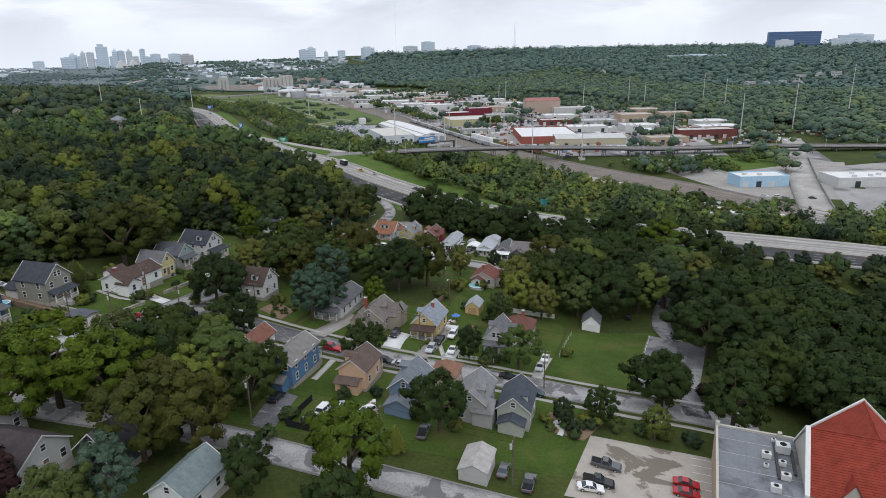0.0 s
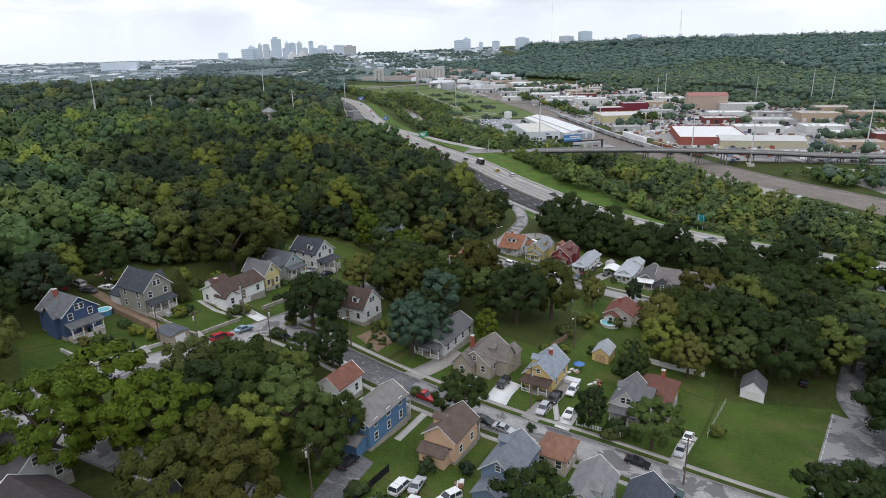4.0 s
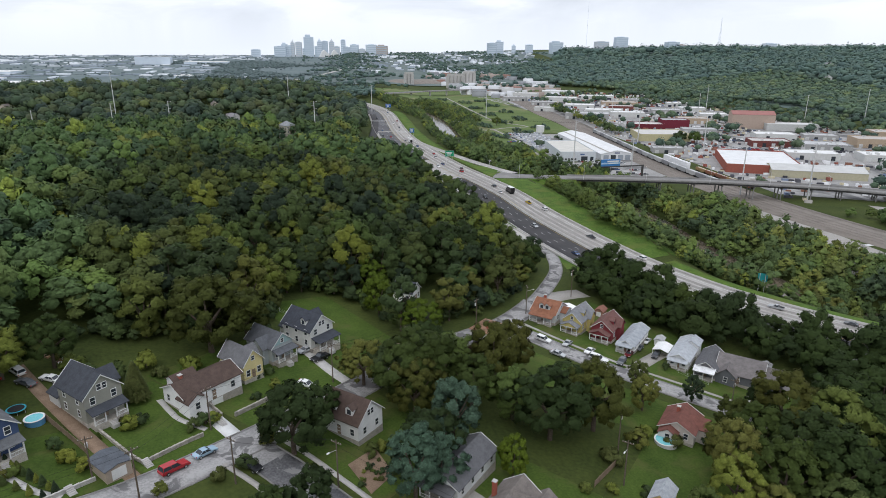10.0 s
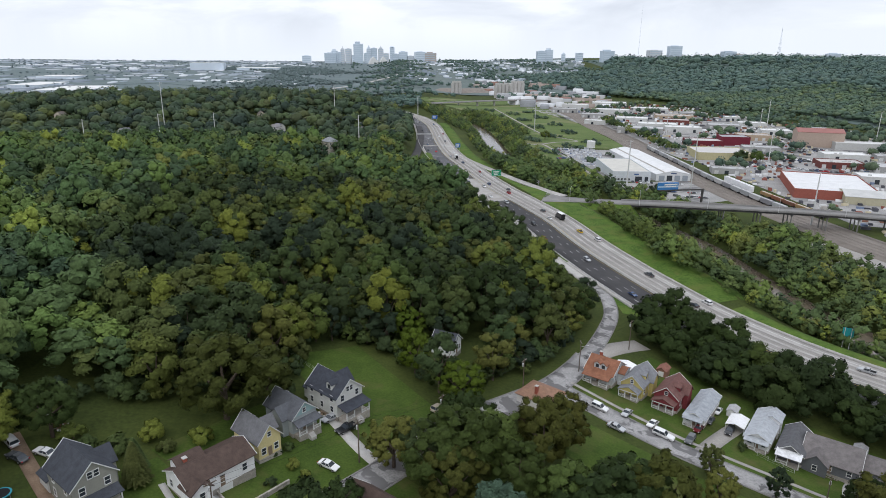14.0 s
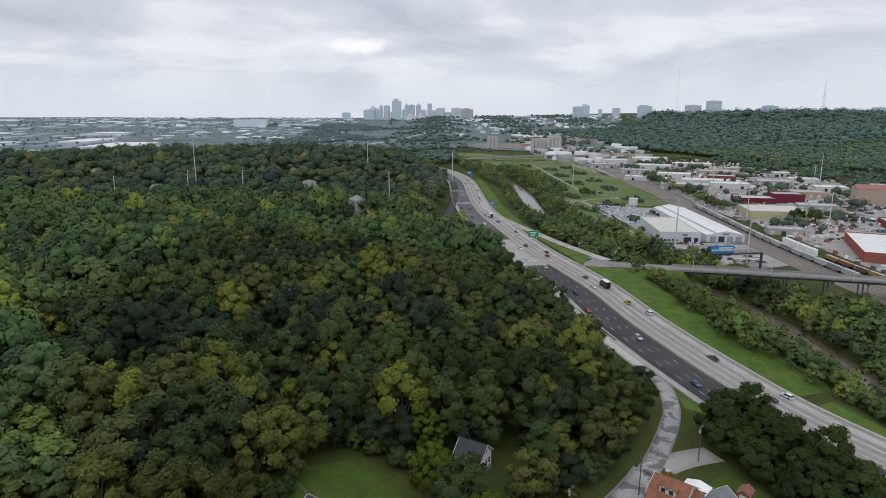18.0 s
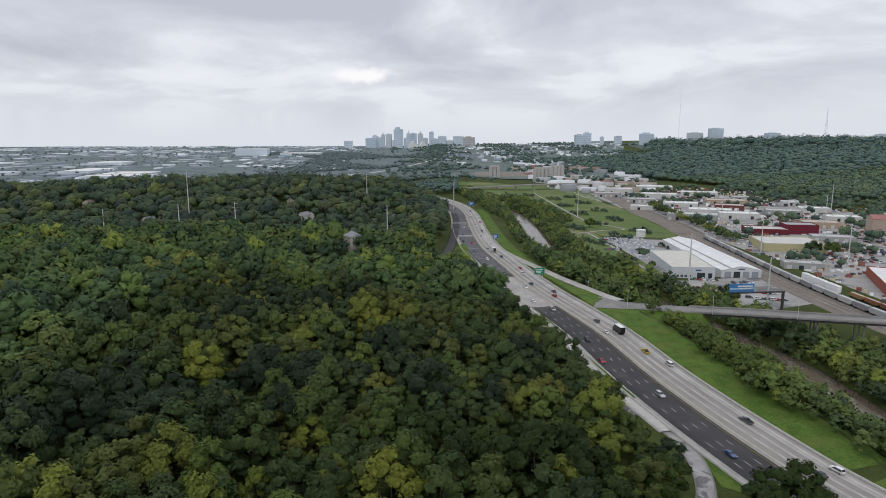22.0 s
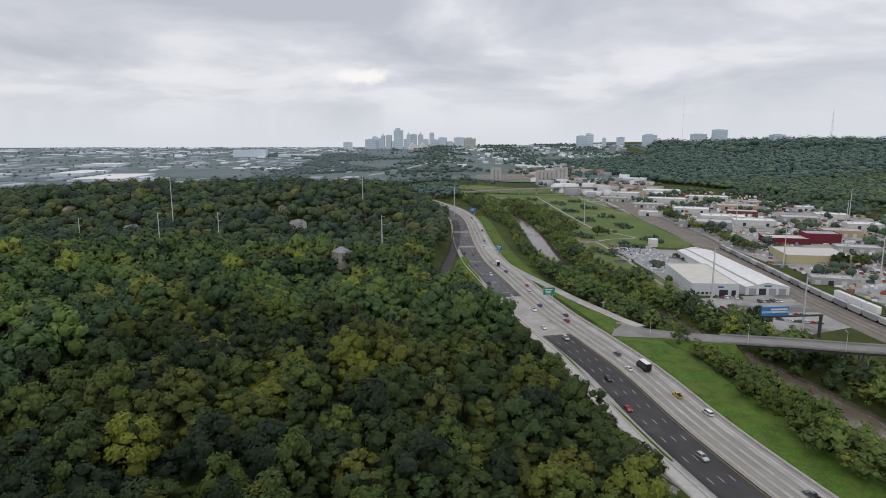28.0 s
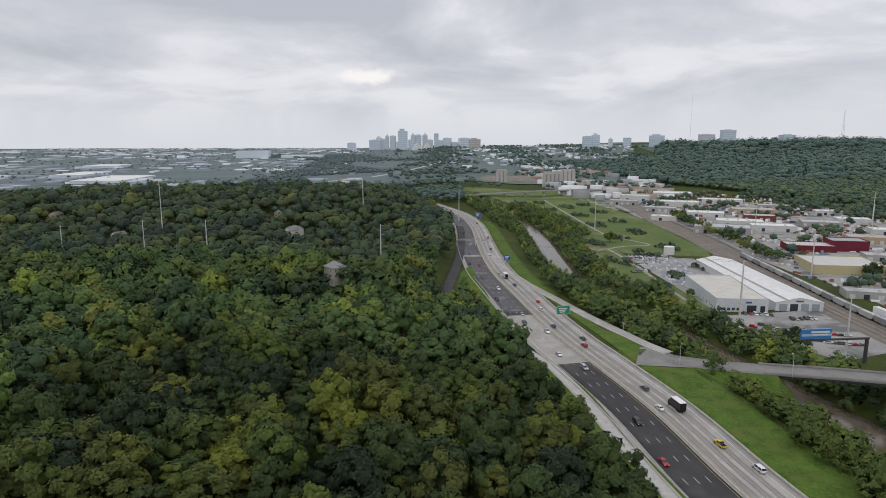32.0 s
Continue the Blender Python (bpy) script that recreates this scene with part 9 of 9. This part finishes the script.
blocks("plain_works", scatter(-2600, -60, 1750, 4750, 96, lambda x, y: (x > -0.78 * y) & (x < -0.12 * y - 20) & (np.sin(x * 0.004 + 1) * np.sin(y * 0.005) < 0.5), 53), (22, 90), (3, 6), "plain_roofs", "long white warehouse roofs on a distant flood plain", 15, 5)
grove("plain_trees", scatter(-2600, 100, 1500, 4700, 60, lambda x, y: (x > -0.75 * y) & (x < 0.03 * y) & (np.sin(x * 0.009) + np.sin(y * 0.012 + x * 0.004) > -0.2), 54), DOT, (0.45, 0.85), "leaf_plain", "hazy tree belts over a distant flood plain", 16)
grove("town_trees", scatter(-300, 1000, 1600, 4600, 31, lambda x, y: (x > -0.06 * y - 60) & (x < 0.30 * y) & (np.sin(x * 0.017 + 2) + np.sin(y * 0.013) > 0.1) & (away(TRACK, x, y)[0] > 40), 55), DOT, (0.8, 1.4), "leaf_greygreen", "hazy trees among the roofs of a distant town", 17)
bluff = lambda x, y: (x > -520) & (x < 150) & (y > 1180) & (y < 2400) & (x < 20 + 0.03 * (y - 1200)) & (x > -0.06 * y - 260 + (y - 1180) * 0.28) & (away(RIVER, x, y)[0] > 20) & (away(MEDIAN, x, y)[0] > 22)
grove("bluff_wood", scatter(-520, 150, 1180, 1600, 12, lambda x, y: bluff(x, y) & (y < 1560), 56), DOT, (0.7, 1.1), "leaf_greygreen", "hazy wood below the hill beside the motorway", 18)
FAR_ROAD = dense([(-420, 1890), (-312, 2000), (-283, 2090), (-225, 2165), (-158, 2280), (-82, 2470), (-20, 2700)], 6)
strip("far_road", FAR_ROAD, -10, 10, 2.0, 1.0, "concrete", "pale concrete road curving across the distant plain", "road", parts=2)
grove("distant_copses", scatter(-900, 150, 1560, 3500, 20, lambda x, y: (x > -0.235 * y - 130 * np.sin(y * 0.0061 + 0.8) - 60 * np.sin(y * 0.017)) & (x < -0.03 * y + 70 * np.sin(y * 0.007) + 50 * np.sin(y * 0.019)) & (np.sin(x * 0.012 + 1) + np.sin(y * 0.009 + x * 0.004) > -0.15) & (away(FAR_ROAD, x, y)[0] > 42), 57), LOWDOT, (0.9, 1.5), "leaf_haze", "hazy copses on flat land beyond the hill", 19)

# the largest roofs of the plain
for x_, y_, w_, d_, h_ in ((-930, 2010, 130, 240, 7), (-1120, 2180, 90, 200, 7), (-915, 3240, 150, 60, 34), (-690, 3280, 190, 110, 12), (-1240, 2560, 120, 130, 8), (-560, 2380, 80, 120, 7)):
    wide_hall = thing("plain_warehouse", pose(x_, y_, at(x_, y_), 0, 0, 4), "very large white-roofed warehouse on the flood plain", "building")
    part("wall", Geo().box(-w_ / 2, w_ / 2, -d_ / 2, d_ / 2, -3, h_), "skyline_grey", wide_hall)
    part("roof", Geo().box(-w_ / 2 - 0.4, w_ / 2 + 0.4, -d_ / 2 - 0.4, d_ / 2 + 0.4, h_, h_ + 0.8), "paint_white", wide_hall)

# long road bridge across the valley and grain silos
LONG = dense([(-60, 1320, -22), (0, 1358, -22), (68, 1406, -22), (184, 1472, -22), (270, 1510, -23), (330, 1530, -26)], 20)
br = thing("valley_bridge", Matrix(), "long grey bridge crossing the valley on many piers", "bridge", kind="structure")
part("deck", np_mesh("deck", *ribbon(LONG, -7, 7, 0, 2.0, False, 1), "concrete_worn"), None, br)
for i in range(1, len(LONG) - 1, 2):
    x, y, z = LONG[i]
    part("pier", Geo().box(x - 1.5, x + 1.5, y - 4, y + 4, at(x, y) - 2, z - 1.9), "concrete", br)
for x0, y0, n, h in ((218, 1690, 5, 30), (262, 1720, 4, 34), (120, 1790, 3, 26)):
    silo = thing("grain_silo", pose(x0, y0, at(x0, y0)), "pale concrete grain silos in a row", "silo")
    for i in range(n):
        part("cylinder", Geo().tube((i * 9, 0, -2), (i * 9, 0, h), 4.6, 4.6, 14), "concrete", silo)
    part("headhouse", Geo().box(-2, n * 9 - 6, -3, 3, h, h + 5), "concrete", silo)
mound = Geo()
for x0, y0, w in ((120, 1850, 60), (190, 1900, 70)):
    mound.tube((x0, y0, at(x0, y0) - 1), (x0, y0, at(x0, y0) + 8), w, w * 0.55, 16)
solid("gravel_heap", mound, "ballast", "brown heaps of gravel beside the silos", "heap", kind="stuff")

# towers on the ridge, seen from the start
hot = thing("hotel_block", pose(2370, 1930, 20, 0, 0, -40), "broad dark blue glass block on the ridge", "building")
part("wall", Geo().box(-95, 95, -20, 20, -40, 92), tint("metal_roof", (0.07, 0.13, 0.25)), hot)
for i in range(12):
    part("floor_band", Geo().box(-95.5, 95.5, -20.5, 20.5, -20 + i * 9, -17.5 + i * 9), tint("metal_roof", (0.13, 0.20, 0.32)), hot)
# these blocks wear the haze-lifted skyline tones too
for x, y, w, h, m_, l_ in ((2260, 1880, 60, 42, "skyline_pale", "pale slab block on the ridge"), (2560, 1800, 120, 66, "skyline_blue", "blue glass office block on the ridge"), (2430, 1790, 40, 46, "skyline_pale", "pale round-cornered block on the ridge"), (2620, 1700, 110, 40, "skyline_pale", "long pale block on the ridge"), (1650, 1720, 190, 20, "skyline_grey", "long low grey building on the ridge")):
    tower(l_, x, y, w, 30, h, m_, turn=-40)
for x, y, h, w in ((1190, 3420, 270, 2.5), (1760, 3130, 170, 9)):
    mast = thing("radio_mast", pose(x, y, at(x, y)), "thin lattice radio mast on the skyline", "mast")
    part("lattice", Geo().tube((0, 0, -2), (0, 0, h), w * 0.3 if w < 5 else 0.8, 0.3, 5), "skyline_grey", mast)
    if w > 5:
        for s in (-1, 1):
            part("leg", Geo().tube((s * 9, 0, -2), (0, 0, h), 0.5, 0.3, 4), "skyline_grey", mast)
        for i in range(1, 9):
            k = 16 * (1 - i / 9)
            part("strut", Geo().tube((-k, 0, h * i / 9), (k, 0, h * i / 9), 0.25, 0.25, 4), "skyline_grey", mast)
# houses on the ridge
random.seed(77)
for x, y in ((1124, 1030), (1150, 1010), (1180, 1000), (1210, 985), (1340, 1032), (1370, 1015), (1290, 1040), (1100, 1500), (1250, 1700)):
    z = at(x, y)
    ob = thing("ridge_house", pose(x, y, z, 0, 0, random.uniform(-50, 50)), "pale house showing between trees on the ridge", "house")
    part("wall", gable_wall(14, 20, 14, 5, "y", -3), tint("siding", random.choice([(0.6, 0.6, 0.58), (0.5, 0.46, 0.4)])), ob)
    gable_roof(ob, 14, 20, 14, 5, "y", 0.6, tint("shingle", (0.25, 0.25, 0.26)), 0.3)
# houses showing in the wood on the hill
for x, y, c in ((-205, 700, (0.6, 0.6, 0.58)), (-190, 760, (0.5, 0.46, 0.42)), (-330, 720, (0.5, 0.32, 0.26)), (-130, 790, (0.6, 0.6, 0.6)), (-300, 830, (0.55, 0.55, 0.55)), (-120, 520, (0.2, 0.3, 0.42)), (-160, 880, (0.6, 0.58, 0.55)), (-60, 900, (0.6, 0.6, 0.58))):
    z = at(x, y)
    ob = thing("hill_house", pose(x, y, z + 3, 0, 0, random.uniform(-40, 40)), "house roof showing between trees on the hill", "house")
    part("wall", gable_wall(9, 13, 5, 3.5, "y", -7), tint("siding", c), ob)
    gable_roof(ob, 9, 13, 5, 3.5, "y", 0.4, tint("shingle", (0.24, 0.23, 0.23)), 0.2)

# ---- loose goods, vehicles and rubble ----
roofs("loose_goods", [(0.55, 0.55, 0.54), (0.08, 0.08, 0.09), (0.62, 0.62, 0.62), (0.20, 0.10, 0.07), (0.16, 0.20, 0.28), (0.35, 0.33, 0.30), (0.05, 0.05, 0.06), (0.22, 0.08, 0.06), (0.45, 0.40, 0.28), (0.70, 0.70, 0.70)])
open_lot = lambda x, y: (away(TRACK, x, y)[0] > 26) & (np.sin(x * 0.05 + 1) * np.sin(y * 0.043) > -0.35)
blocks("yard_goods", scatter(296, 660, 470, 1050, 9.5, open_lot, 61), (1.8, 5.5), (0.9, 2.6), "loose_goods", "vehicles, pallets and goods standing about the works yards", 62)
roofs("pale_goods", [(0.30, 0.32, 0.36), (0.42, 0.44, 0.47), (0.36, 0.37, 0.38), (0.55, 0.56, 0.57)])
blocks("storage_goods", scatter(160, 232, 730, 852, 4.6, lambda x, y: (x > 174) & (x < 184 + (y - 700) * 0.28) & (x < 214), 65), (1.5, 4.5), (0.6, 1.8), "pale_goods", "stacked pale goods in a storage yard", 66, -8)
blocks("far_goods", scatter(300, 640, 1050, 1500, 15, open_lot, 63), (3, 9), (1.5, 4), "loose_goods", "vehicles and goods about distant works", 64)


def rubble(x, y, wide, high, label, seed):
    rng = np.random.default_rng(seed)
    g = Geo()
    for i in range(260):
        a, r = rng.uniform(0, 6.28), wide * math.sqrt(rng.uniform(0, 1))
        px, py = x + r * math.cos(a), y + r * 0.7 * math.sin(a)
        pz = at(px, py) + high * max(0.0, 1 - (r / wide) ** 1.5)
        s = rng.uniform(0.5, 1.5)
        g.tube((px, py, pz - s), (px + rng.uniform(-0.5, 0.5), py + rng.uniform(-0.5, 0.5), pz + s * 0.6), s, s * 0.55, 5)
    solid("rubble_heap", g, "stone", label, "heap", kind="stuff")


rubble(218, 358, 11, 5, "heap of broken pale concrete and stone", 71)
rubble(246, 352, 8, 3.5, "low heap of broken stone beside a track", 72)
way("track_path", [(236, 330), (240, 345), (236, 362), (250, 376), (268, 380)], 3.0, "concrete_new", "pale curved service track beside the heaps")
